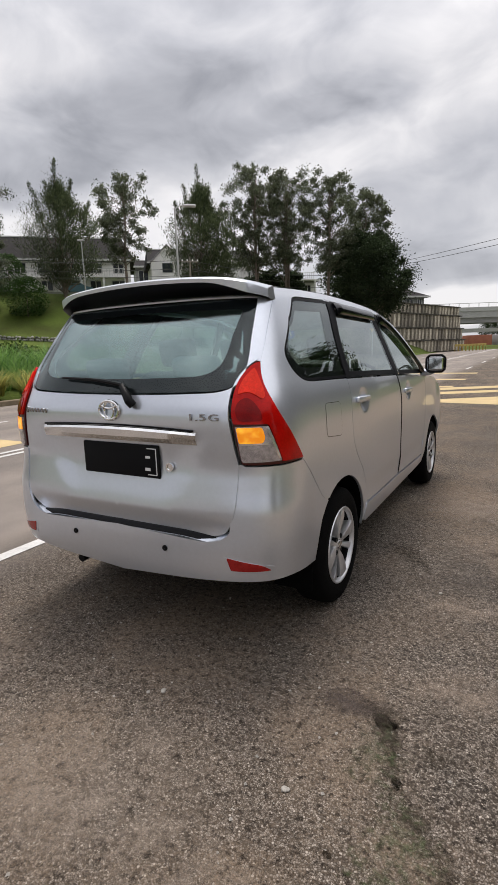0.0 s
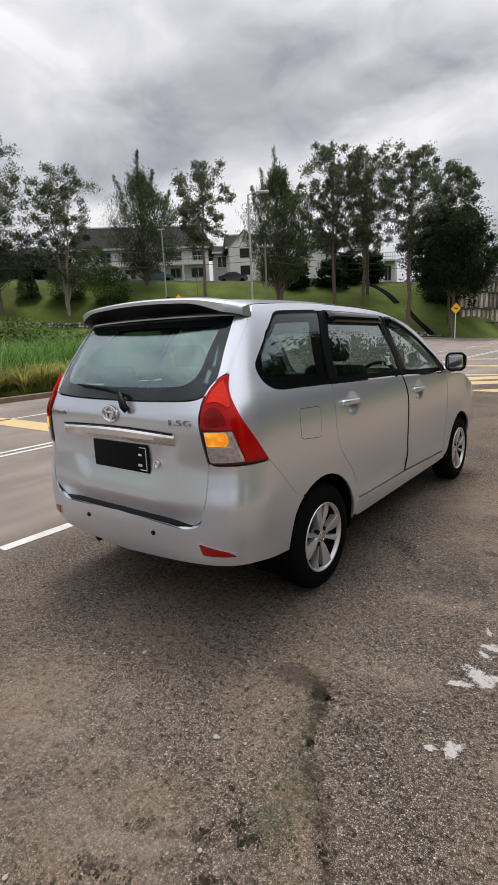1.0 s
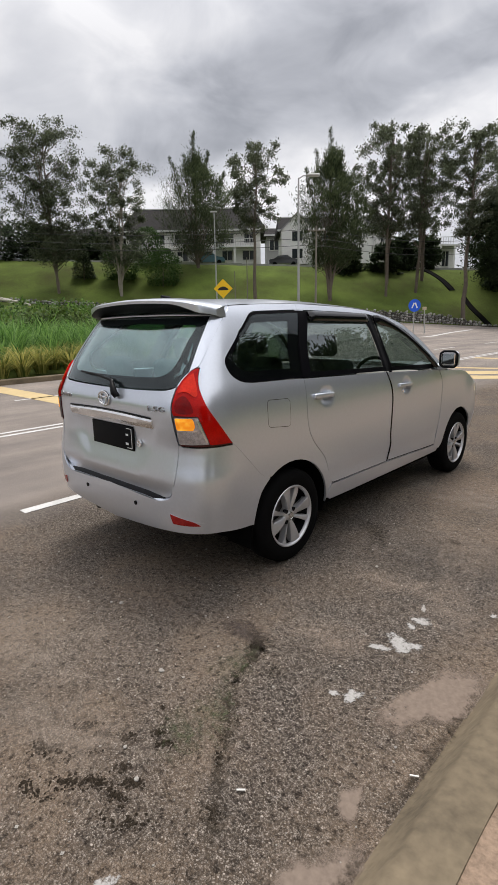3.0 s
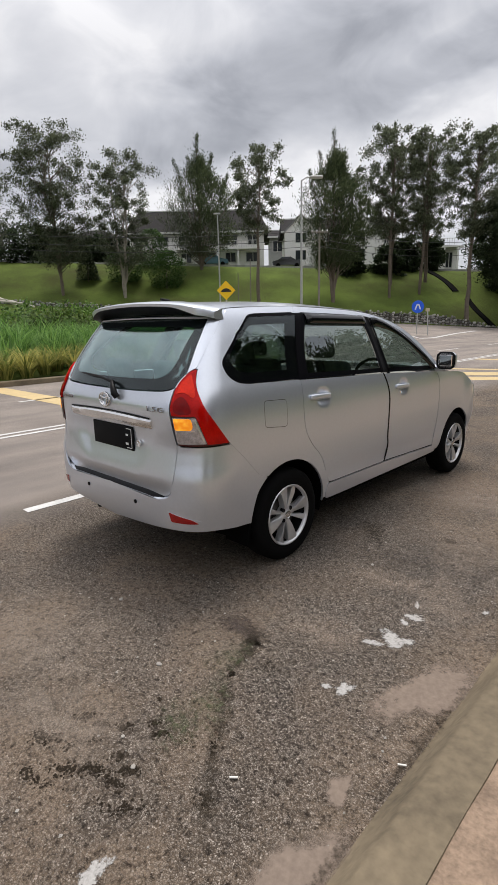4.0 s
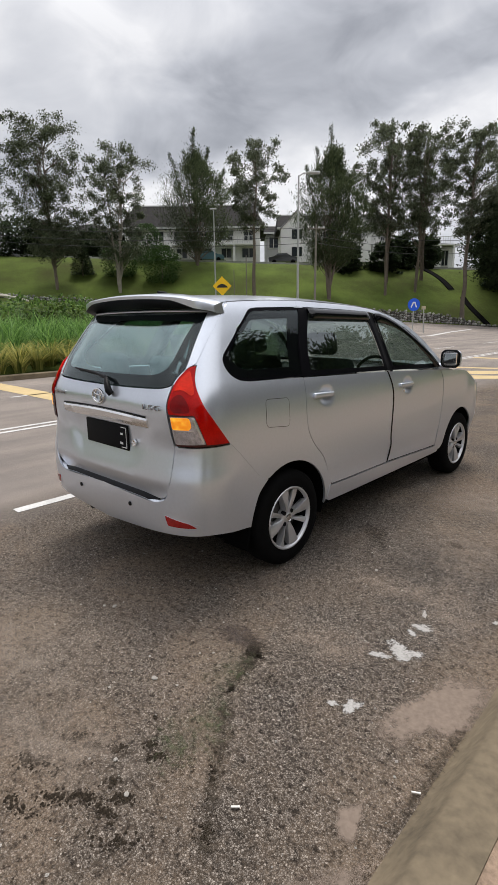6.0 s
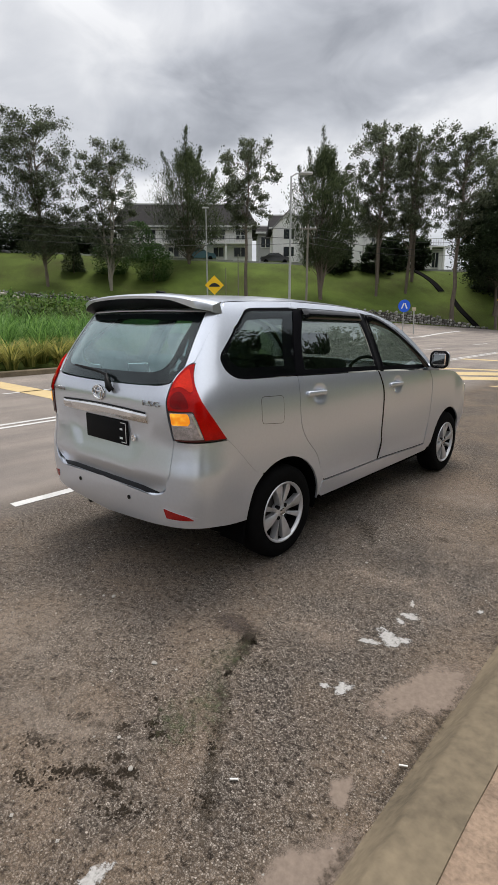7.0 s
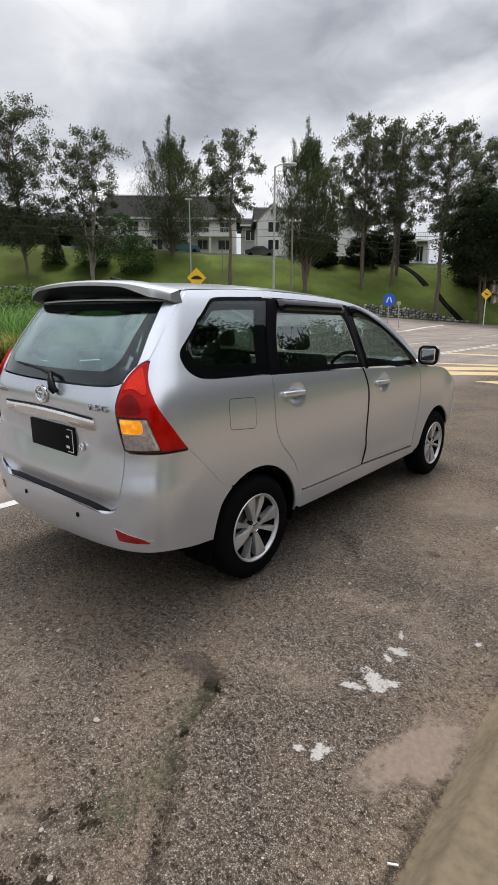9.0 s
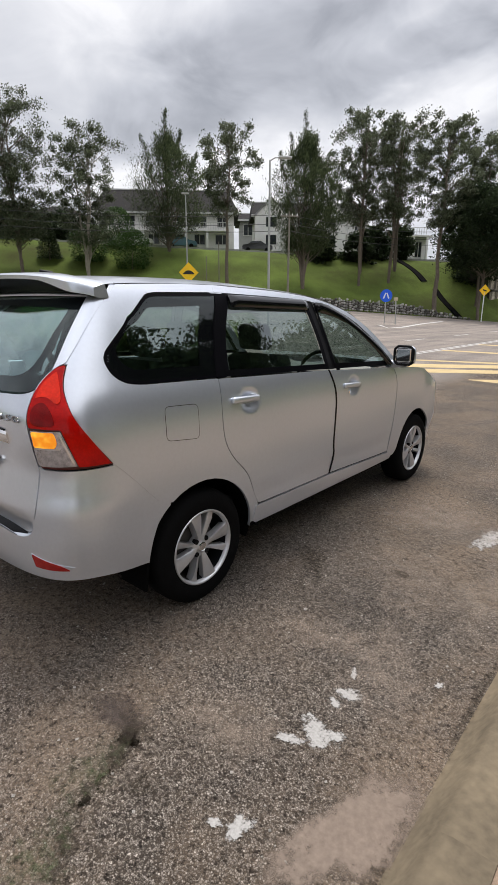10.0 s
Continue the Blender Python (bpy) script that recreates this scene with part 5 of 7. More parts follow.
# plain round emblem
bm = bmesh.new()
ya = rear_y(0, 1.11) - .004
for rx, rz, rad in ((.058, .041, .0075), (.028, .038, .0058)):
    pts = [(rx * math.cos(k * math.tau / 36), ya - .003, 1.112 + rz * math.sin(k * math.tau / 36)) for k in range(37)]
    tube_bm(pts, rad, 8, bm)
pts = [(.046 * math.cos(k * math.pi / 14), ya - .003, 1.131 - .016 * math.sin(k * math.pi / 14) ** 2 + .004) for k in range(15)]
tube_bm(pts, .0058, 8, bm)
part("emblem", bm, CHROME, car, "oval chrome emblem")
# trim lettering, and bars for the name
DARK_CHROME = simple("dark_chrome", (.34, .34, .35), .12, .95, .1, 20)
for body_text, x in (("1.5", .468), ("G", .545)):
    cu = bpy.data.curves.new("trim_text", "FONT")
    cu.body, cu.size, cu.extrude, cu.align_x = body_text, .062, .004, "CENTER"
    cu.space_character = 1.05
    tmp = bpy.data.objects.new("tmp_text", cu)
    scene.collection.objects.link(tmp)
    me = bpy.data.meshes.new_from_object(tmp.evaluated_get(bpy.context.evaluated_depsgraph_get()))
    bpy.data.objects.remove(tmp)
    me.materials.append(DARK_CHROME)
    badge = new("trim_badge", me)
    badge.parent = car
    badge.matrix_basis = pose(x, rear_y(x, 1.10) - .006, 1.080, 90, 0, 5) @ Matrix.Diagonal((1.15, .64, 1, 1))
    badge["label"] = "chrome trim lettering"
bm = bmesh.new()
for k in range(7):
    x = -.585 + k * .026
    turn = Matrix.Rotation(radians(-5), 3, "Z")
    box_bm((.019, .007, .022 if k else .030), (x, rear_y(x, 1.10) - .002, 1.098), .003, bm, turn, 1)
part("name_badge", bm, DARK_CHROME, car, "row of small chrome bars")
# rear wiper
bm = bmesh.new()
g = lambda x, z, o: (x, rear_y(x, z, 0) - o, z)
tube_bm([g(.140, 1.135, .012), g(.128, 1.155, .030), g(.095, 1.195, .034), g(.062, 1.225, .028)], [.019, .021, .017, .010], 10, bm)
tube_bm([g(.07, 1.222, .030), g(-.05, 1.240, .030), g(-.17, 1.250, .026)], [.010, .009, .006], 8, bm)
wiper = part("rear_wiper", bm, BLACK, car, "black rear wiper")
part("wiper_blade", tube_bm([g(.02, 1.226, .014), g(-.12, 1.243, .016), g(-.34, 1.255, .014)], [.008, .008, .006], 6), BLACK, wiper)
# black band printed round the rear window
a = fillet(RG, .02)
mid = lambda p: abs(p.x - SC) < .004
b = shrink(a, .001, mid)
V, N, F = [], [], []
c = [Vector((SC + (q.x - SC) * .845, 1.398 + (q.y - 1.398) * .70)) for q in a]
sg = 1 if area2(a) > 0 else -1
for sd in (1, -1):
    k0 = len(V)
    for i in range(len(a)):
        for w in (b[i], c[i]):
            p, nn = skin(max(w.x, SC), w.y, -.008)
            V.append((p.x * sd, p.y, p.z)); N.append((nn.x * sd, nn.y, nn.z))
    for i in range(len(a)):
        j = (i + 1) % len(a)
        if mid(a[i]) and mid(a[j]):
            continue
        f = (k0 + 2 * i, k0 + 2 * i + 1, k0 + 2 * j + 1, k0 + 2 * j)
        F.append(f if sd * sg < 0 else f[::-1])
mesh_ob("window_band", V, F, BLACK, car, "black printed window band", True)

for sd in (1, -1):
    # fuel flap on the right rear wing
    if sd > 0:
        flap = panel("fuel_flap", [(-.232, .935, .03), (-.025, .912, .03), (-.025, 1.085, .03), (-.232, 1.097, .03)], PAINT, car, 1, off=.0012, gap=.002, rim=.004, step=.04)
        panel("flap_gap", [(-.232, .935, .03), (-.025, .912, .03), (-.025, 1.085, .03), (-.232, 1.097, .03)], BLACK, flap, 1, off=.0006, gap=-.0008, rim=0, step=.04)
    # smoked rain guards over the door windows
    bulge = lambda lo, hi, y0, y1: dented(lambda x, y, z: -.004 - (.006 + .016 * smooth(y0, y0 + .06, y) * smooth(y1, y1 - .06, y)) * math.sin(math.pi * min(1, max(0, (z - lo(y)) / hi))) ** .7)
    panel("rear_rain_guard", [(.392, 1.540, .01), (1.125, 1.522, .01), (1.125, 1.585, .01), (.80, 1.600, .1), (.392, 1.606, .01)], GUARD, car, sd, off=0, gap=0, rim=.006, step=.012, label="smoked rain guard", place=bulge(lambda y: 1.548 - .025 * y, .068, .39, 1.13))
    panel("front_rain_guard", [(1.215, 1.515, .01), (1.40, 1.478, .1), (1.62, 1.395, .15), (1.86, 1.225, .1), (1.99, 1.118, .01), (2.10, 1.112, .01), (1.935, 1.262, .05), (1.70, 1.432, .15), (1.45, 1.534, .15), (1.210, 1.572, .01)], GUARD, car, sd, off=0, gap=0, rim=.006, step=.012, label="smoked rain guard", place=bulge(lambda y: 1.515 - .10 * (y - 1.215) - .50 * max(0, y - 1.22) ** 1.75, .075, 1.21, 2.1))
    # door handles
    for cy, cz, par in ((.315, 1.063, "rear_door"), (1.435, 1.020, "front_door")):
        bm = box_bm((.022, .215, .034), (0, 0, 0), .010, segs=3)
        for vt in bm.verts:
            vt.co.x -= .012 * (abs(vt.co.y) / .105) ** 3
        p = skin(cy, cz, .018)[0]
        bmesh.ops.rotate(bm, matrix=Matrix.Rotation(radians(-2), 3, "X"), verts=bm.verts)
        bmesh.ops.translate(bm, vec=(p.x, p.y, p.z), verts=bm.verts)
        if sd < 0:
            bmesh.ops.scale(bm, vec=(-1, 1, 1), verts=bm.verts)
            bmesh.ops.reverse_faces(bm, faces=bm.faces)
        owner = [o for o in car.children if o.name.split(".")[0] == par][0 if sd > 0 else 1]
        part("door_handle", bm, PAINT, owner)
    lock = lathe_bm([(.0, .010), (.004, .010), (.004, .0005)], 14)
    p = skin(1.40, .975, .0)[0]
    bmesh.ops.translate(lock, vec=(p.x, p.y, p.z), verts=lock.verts)
    if sd > 0:
        part("door_lock", lock, CHROME, [o for o in car.children if o.name.split(".")[0] == "front_door"][0])
    else:
        lock.free()
    # door mirror
    bm = box_bm((.158, .10, .146), (0, 0, 0), .046, segs=5)
    for vt in bm.verts:
        if vt.co.y > 0:
            vt.co.x *= .8; vt.co.z *= .78
    shell_at = Vector((.925, 2.085, 1.190))
    bmesh.ops.translate(bm, vec=shell_at, verts=bm.verts)
    tube_bm([(.80, 2.10, 1.115), (.86, 2.09, 1.118), (.90, 2.085, 1.13)], [.034, .028, .026], 10, bm)
    face = box_bm((.130, .030, .116), (.926, 2.046, 1.191), .0145, segs=3)
    rim_ = bmesh.new()
    ring_pts = [(.926 + .5 * .150 * max(-1, min(1, 1.18 * math.cos(t))), 2.036, 1.191 + .5 * .136 * max(-1, min(1, 1.18 * math.sin(t)))) for t in (k * math.tau / 32 for k in range(33))]
    tube_bm(ring_pts, .010, 8, rim_)
    for m_ in (bm, face, rim_):
        if sd < 0:
            bmesh.ops.scale(m_, vec=(-1, 1, 1), verts=m_.verts)
            bmesh.ops.reverse_faces(m_, faces=m_.faces)
    mir = part("door_mirror", bm, PAINT, car, "silver door mirror with a black rim")
    part("mirror_glass", face, CHROME, mir, "mirror glass", smooth_on=False)
    part("mirror_rim", rim_, BLACK, mir)
    # housings behind the wheel arches, their shade painted near-black
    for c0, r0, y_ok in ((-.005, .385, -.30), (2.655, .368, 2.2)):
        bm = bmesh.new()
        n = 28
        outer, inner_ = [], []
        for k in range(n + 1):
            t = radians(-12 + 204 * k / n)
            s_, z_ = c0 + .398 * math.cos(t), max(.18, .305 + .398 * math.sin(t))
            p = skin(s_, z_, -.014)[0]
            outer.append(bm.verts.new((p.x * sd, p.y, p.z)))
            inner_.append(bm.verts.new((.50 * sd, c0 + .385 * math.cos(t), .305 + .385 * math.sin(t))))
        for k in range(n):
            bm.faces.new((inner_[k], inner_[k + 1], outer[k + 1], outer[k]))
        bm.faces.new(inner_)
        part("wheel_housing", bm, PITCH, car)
    # mud flap behind the rear wheel
    part("mud_flap", box_bm((.20, .014, .20), (.68 * sd, -.352, .30), .005, None, Matrix.Rotation(radians(-8), 3, "X")), PITCH, car, "black rubber mud flap")
# painted flanges behind the seams of wing and bumper
for sd in (1, -1):
    panel("seam_flange", [(-.66, .905, .01), (-.655, .872, .01), (-.30, .640, .01), (-.232, .614, .004), (-.205, .642, .004), (-.25, .664, .01), (-.645, .914, .01)], PAINT, car, sd, off=-.0025, gap=0, rim=0)
# dark backing inside the door gaps
for sd in (1, -1):
    for gapline, w in ((REAR_GAP, .02), (MID_GAP, .025), (FRONT_GAP, .02)):
        o = [(p[0] - w, p[1], .02) for p in gapline] + [(p[0] + w, p[1], .02) for p in gapline[::-1]]
        panel("door_seal", o, BLACK, car, sd, off=-.018, gap=0, rim=0)
    panel("tailgate_seal", [(-1.06, .60, .02), (-1.055, .78, .1), (-1.05, .90, .02), (-1.0, .90, .02), (-1.005, .78, .1), (-1.01, .60, .02)], PAINT, car, sd, off=-.004, gap=0, rim=0)
    panel("pillar_flange", [(-.895, 1.312, .01), (-.80, 1.46, .01), (-.61, 1.605, .01), (-.50, 1.635, .01), (-.33, 1.650, .01), (-.33, 1.60, .01), (-.54, 1.57, .01), (-.74, 1.45, .01), (-.845, 1.312, .01)], PAINT, car, sd, off=-.004, gap=0, rim=0)
    panel("rail_flange", [(.27, 1.612, .003), (.36, 1.610, .003), (.36, 1.655, .003), (.27, 1.655, .003)], PAINT, car, sd, off=-.0012, gap=0, rim=0)
for sd in (1, -1):
    panel("door_edge_guard", [(p[0] - .001, *p[1:]) for p in MID_GAP] + [(p[0] + .013, *p[1:]) for p in MID_GAP[::-1]], BLACK, car, sd, off=.0025, gap=0, rim=.006, step=.02, label="black door edge strip")
# tailpipe
part("tailpipe", tube_bm([(-.40, -.45, .31), (-.40, -.62, .30), (-.40, -.70, .295)], .022, 14), BLACK, car)
# roof aerial
part("aerial", tube_bm([(0, -.28, 1.70), (0, -.34, 1.715)], [.02, .008], 8), BLACK, car)


# cabin
def seat(x, y, w, parent, recline=14, head=True, height=.58):
    s = new("car_seat")
    s.parent = parent
    s.location = (x, y, .62)
    part("cushion", box_bm((w, .50, .15), (0, .16, .06), .05, segs=3), SEAT, s)
    tilt = Matrix.Rotation(radians(recline), 3, "X")
    part("backrest", box_bm((w, .13, height), tilt @ Vector((0, -.10, height / 2 + .08)), .05, None, tilt, 3), SEAT, s)
    if head:
        k = 1 if w < .7 else 2
        for i in range(k):
            hx = 0 if k == 1 else (-.28, .28)[i]
            part("headrest", box_bm((.25, .09, .17), Vector((hx, 0, 0)) + tilt @ Vector((0, -.10, height + .20)), .035, None, tilt, 3), SEAT, s)
    return s


seat(.36, 1.22, .50, car)
seat(-.36, 1.22, .50, car)
seat(0, .38, 1.18, car)
seat(0, -.30, 1.05, car, 10, True, .46)
part("dashboard", box_bm((1.30, .42, .26), (0, 2.02, .94), .07, segs=3), TRIM, car)
bm = tube_bm([(.36 + .185 * math.cos(t), 1.72 + .06 * math.sin(t), 1.03 + .175 * math.sin(t)) for t in (k * math.tau / 28 for k in range(29))], .015, 8)
box_bm((.33, .02, .04), (.36, 1.725, 1.03), .01, bm, None, 1)
part("steering_wheel", bm, BLACK, car)
part("cabin_floor", box_bm((1.36, 2.9, .05), (0, .85, .44), .02), BLACK, car)
for sd in (1, -1):
    part("door_card", box_bm((.03, 1.66, .55), (.745 * sd, 1.29, .82), .02), TRIM, car)
part("load_trim", box_bm((1.25, .05, .45), (0, -.70, .85), .02), TRIM, car)


# ---- plants ----
def leaf_mat(name, a, b, trans=.4):
    m, nt, p = material(name)
    g = nt.nodes.new("ShaderNodeNewGeometry")
    r = ramp_node(nt, ((.0, a), (1.0, b)))
    link(nt, g, "Random Per Island", r, 0)
    link(nt, r, 0, p, "Base Color")
    p.inputs["Roughness"].default_value = .6
    p.inputs["Specular IOR Level"].default_value = .25
    # part of the light passes through a leaf
    tr = nt.nodes.new("ShaderNodeBsdfTranslucent")
    link(nt, r, 0, tr, 0)
    mx = nt.nodes.new("ShaderNodeMixShader")
    mx.inputs[0].default_value = trans
    o = nt.nodes["Material Output"]
    link(nt, p, 0, mx, 1); link(nt, tr, 0, mx, 2); link(nt, mx, 0, o, 0)
    return m


LEAF = leaf_mat("gum_leaves", (.050, .060, .038), (.185, .210, .130), .45)
NEEDLE = leaf_mat("needle_leaves", (.038, .052, .026), (.125, .155, .075), .45)
DENSE = leaf_mat("dark_leaves", (.016, .024, .013), (.055, .080, .038))
BUSH = leaf_mat("bush_leaves", (.022, .050, .014), (.080, .150, .040))
BARK = simple("bark", (.15, .12, .095), .9, 0, .35, 3, .5)
PALE_BARK = simple("pale_bark", (.26, .23, .19), .9, 0, .35, 2, .5)


def add_leaf(V, F, p, d, s, wide):
    e = d.cross(Vector((.3, .5, .8))).normalized()
    i = len(V)
    V += [p - d * s * .5, p - d * s * .05 + e * s * wide, p + d * s * .5, p - d * s * .05 - e * s * wide]
    F.append((i, i + 1, i + 2, i + 3))


def tree(u, v, top, low, left, right, seed, kind="gum", clusters=75, per=95, stems=1, mat=None, bark=None, label="tall slender tree with an open dark green crown", at=None, z=None, fine=1.0):
    """A tree rooted at plan(u, v). top and low: heights of the crown above sea level of the plan; left, right: its reach to either side."""
    rnd = random.Random(seed)
    x, y = at or plan(u, v)
    z = land(x, y) if z is None else z
    top, low = top - z, low - z
    t = new("tree")
    t.location = (x, y, z - .05)
    tagged(t, label, "tree")
    bm = bmesh.new()
    mid_off = (left + right) / 2
    half = (right - left) / 2
    trunks = []
    for st in range(stems):
        bend = (rnd.uniform(-.5, .5) * half * (.6 if stems > 1 else .15), rnd.uniform(-.4, .4) * half * (.6 if stems > 1 else .15))
        tp = [Vector((0, 0, -.3))]
        for k in range(1, 11):
            f = k / 10
            q = ASIDE * (mid_off * f ** 1.5 + bend[0] * f + rnd.uniform(-.12, .12)) + AHEAD * (bend[1] * f + rnd.uniform(-.12, .12))
            tp.append(Vector((q.x, q.y, top * .95 * f * (1 if st == 0 else rnd.uniform(.82, .95)))))
        r0 = .012 * top + .02
        tube_bm(tp, [r0 * (1 - .88 * k / 10) / (1 if stems == 1 else 1.5) + .012 for k in range(11)], 7, bm)
        trunks.append(tp)
    spots = []
    for k in range(clusters):
        f = ((k + rnd.random()) / clusters)
        h = low + (top - low) * f
        tp = rnd.choice(trunks)
        i = min(9, int(h / (top * .95) * 10))
        axis = tp[i].lerp(tp[i + 1], max(0, min(1, h / (top * .95) * 10 - i)))
        if kind == "gum":
            reach = .38 + .62 * math.sin(math.pi * (f * .74 + .10))
        else:
            reach = math.sin(math.pi * (f * .82 + .13)) ** .6
        a = rnd.uniform(0, math.tau)
        rr_ = reach * half * rnd.random() ** .55
        q = ASIDE * (math.cos(a) * rr_) + AHEAD * (math.sin(a) * rr_)
        tip = Vector((axis.x + q.x, axis.y + q.y, h + rnd.uniform(-.3, .5)))
        base = tp[max(0, i - 1)].lerp(axis, .4)
        if rr_ > .5 and k % 2 == 0:
            tube_bm([base, base.lerp(tip, .55) + Vector((0, 0, rr_ * .10)), tip], [.018 + .004 * top / 2, .022, .010], 5, bm, False)
        spots.append((tip, f))
    part("trunk", bm, bark or BARK, t)
    V, F = [], []
    for tip, f in spots:
        r = half * (.175 if kind == "gum" else .28) * rnd.uniform(.65, 1.3)
        for _ in range(int(per * (1.7 if kind == "gum" else 1))):
            off = Vector((rnd.gauss(0, .50), rnd.gauss(0, .50), rnd.gauss(0, .40)))
            if fine < .3 and off.length > .7:
                off *= .7 / off.length
            p = tip + off * r
            if kind == "gum":
                d = Vector((rnd.gauss(0, .8), rnd.gauss(0, .8), rnd.gauss(-.4, .8))).normalized()
                add_leaf(V, F, p, d, rnd.uniform(.15, .32), .25)
            else:
                d = Vector((rnd.gauss(0, 1), rnd.gauss(0, 1), rnd.gauss(0, .7))).normalized()
                core = fine < 1 and rnd.random() < .42
                add_leaf(V, F, tip.lerp(p, .40) if core else p, d, rnd.uniform(.30, .55) * (.60 if core else fine), .34)
    mesh_ob("crown", V, F, mat or {"gum": LEAF, "dense": DENSE}[kind], t)
    return t


def pine(u, v, top, low, half, seed, spires, label, body=250, per=120):
    """A feathery needle-leaved tree: a broad body of rising boughs below, thin spires of unequal height above.
    spires: pairs of (offset in half widths, height of the tip as a part of the crown)."""
    rnd = random.Random(seed)
    x, y = plan(u, v)
    z = land(x, y)
    top, low = top - z, low - z
    t = tagged(new("tree"), label, "tree")
    t.location = (x, y, z - .05)
    bm = bmesh.new()
    V, F = [], []
    outline = ((0, .50), (.10, .82), (.28, 1.0), (.44, .90), (.56, .62), (.68, .30), (.80, .12), (1.0, .05))

    def needles(at, r, count, size):
        for _ in range(count):
            p = at + Vector((rnd.gauss(0, .5), rnd.gauss(0, .5), rnd.gauss(0, .55))) * r
            d = Vector((p.x, p.y, 0)).normalized() * .45 + Vector((rnd.gauss(0, .4), rnd.gauss(0, .4), rnd.uniform(.2, 1.5)))
            add_leaf(V, F, p, d.normalized(), size * rnd.uniform(.7, 1.35), .13)

    for k, (off, hf) in enumerate(spires):
        tip_z = low + (top - low) * hf
        lean = rnd.uniform(-.3, .3) * half
        path = [(ASIDE * (off * half * f ** 1.2) + AHEAD * (lean * f)).to_3d() + Vector((rnd.uniform(-.08, .08), rnd.uniform(-.08, .08), tip_z * f - (.3 if not f else 0))) for f in (i / 10 for i in range(11))]
        tube_bm(path, [(.011 * top + .02) * (1 - .9 * i / 10) / (1 if not k else 1.7) + .012 for i in range(11)], 7, bm)
        # the free upper run of the stem carries short boughs that thin out to a point
        for i in range(34):
            f = .52 + .48 * i / 33
            j = min(9, int(f * 10))
            c = path[j].lerp(path[j + 1], f * 10 - j)
            r = half * (.03 + .17 * (1 - f) / .48) * rnd.uniform(.5, 1.15)
            a = rnd.uniform(0, math.tau)
            q = c + Vector((math.cos(a) * r, math.sin(a) * r, r * .9))
            needles(c.lerp(q, .6), .16 + r * .42, int(per * .34), .24)
    for k in range(body):
        f = ((k + rnd.random()) / body) ** 1.15 * .80
        reach = lerp_tab(outline, f) * half * rnd.random() ** .45
        a = rnd.uniform(0, math.tau)
        h = low + (top - low) * f
        q = Vector((math.cos(a) * reach, math.sin(a) * reach, h + reach * .25))
        if k % 3 == 0 and reach > .4:
            base = Vector((0, 0, max(.5, h - reach * .8)))
            tube_bm([base, base.lerp(q, .5) + Vector((0, 0, -.08 * reach)), q], [.05, .03, .012], 5, bm, False)
        needles(q, half * .17 * rnd.uniform(.7, 1.3), per, .30)
    part("trunk", bm, BARK, t)
    mesh_ob("crown", V, F, NEEDLE, t)
    return t


GUM = "tall slender gum tree with an open dark green crown"
PINE = "tall feathery needle-leaved tree with pointed tops on the bank"
tree(-29.5, 60, 21.0, 9.5, -4.6, 4.2, 41, "gum", 140, 110, 2, label=GUM)
tree(-20.6, 60, 21.7, 8.6, -4.6, 4.0, 42, "gum", 175, 120, 2, label=GUM)
tree(-13.6, 60, 19.3, 8.2, -3.7, 3.7, 43, "gum", 125, 105, 3, bark=PALE_BARK, label="gum tree with several pale stems and a ragged crown")
pine(-5.6, 69, 24.0, 10.2, 5.0, 44, ((0, 1.0), (.34, .86), (-.55, .78), (.72, .70), (-.25, .84)), PINE)
tree(1.5, 60, 19.6, 11.6, -3.0, 3.8, 45, "gum", 80, 100, 1, label="slender tree with a thin rounded open crown on the bank")
pine(9.9, 60, 21.6, 7.4, 4.2, 46, ((0, 1.0), (.30, .84), (-.35, .86), (.62, .72), (-.70, .68)), PINE)
pine(17.6, 65, 23.6, 11.0, 2.2, 53, ((0, 1.0), (.4, .84)), "slim needle-leaved tree rising among gum trees", 60, 90)
pine(22.3, 66, 23.0, 11.0, 2.2, 54, ((0, 1.0), (-.5, .88)), "slim needle-leaved tree rising among gum trees", 60, 90)
tree(16.8, 62, 22.0, 11.2, -3.4, 4.2, 47, "gum", 112, 88, 2, label=GUM)
tree(20.6, 63, 21.4, 11.2, -3.6, 3.8, 48, "gum", 104, 86, 2, label=GUM)
tree(24.4, 58, 20.3, 10.0, -3.0, 3.6, 49, "gum", 108, 90, 1, label=GUM)
tree(30.6, 61, 19.4, 8.0, -3.4, 3.0, 50, "gum", 130, 115, 2, label=GUM)
tree(29.3, 57.6, 13.8, 5.6, -4.2, 5.0, 51, "dense", 170, 330, 1, label="broad dense dark tree at the end of the bank", fine=.5)
tree(33.0, 66, 13.2, 4.2, -3.5, 4.0, 52, "dense", 85, 110, 1, label="broad dense dark tree at the end of the bank")
for k, (u, v, top, low, hw) in enumerate(((-27.0, 74, 14.3, 9.0, 3.6), (-20.8, 77, 13.8, 9.3, 2.8), (-33.5, 74, 15.2, 9.2, 4.2), (-44, 75, 16.5, 9.5, 5.0), (-37, 76, 15.5, 9.6, 4.5), (-30, 77, 15.2, 9.6, 4.0), (-24.5, 76, 13.6, 9.4, 3.2), (13.4, 69, 10.8, 6.2, 2.2), (18.4, 69, 10.8, 6.2, 2.0), (21.8, 72, 12.0, 7.2, 2.2), (25.2, 73, 12.2, 7.6, 1.8), (38, 80, 15, 7, 5))):
    tree(u, v, top, low, -hw, hw, 70 + k, "dense", 60, 90, 1, label="low dense dark tree behind the bank")


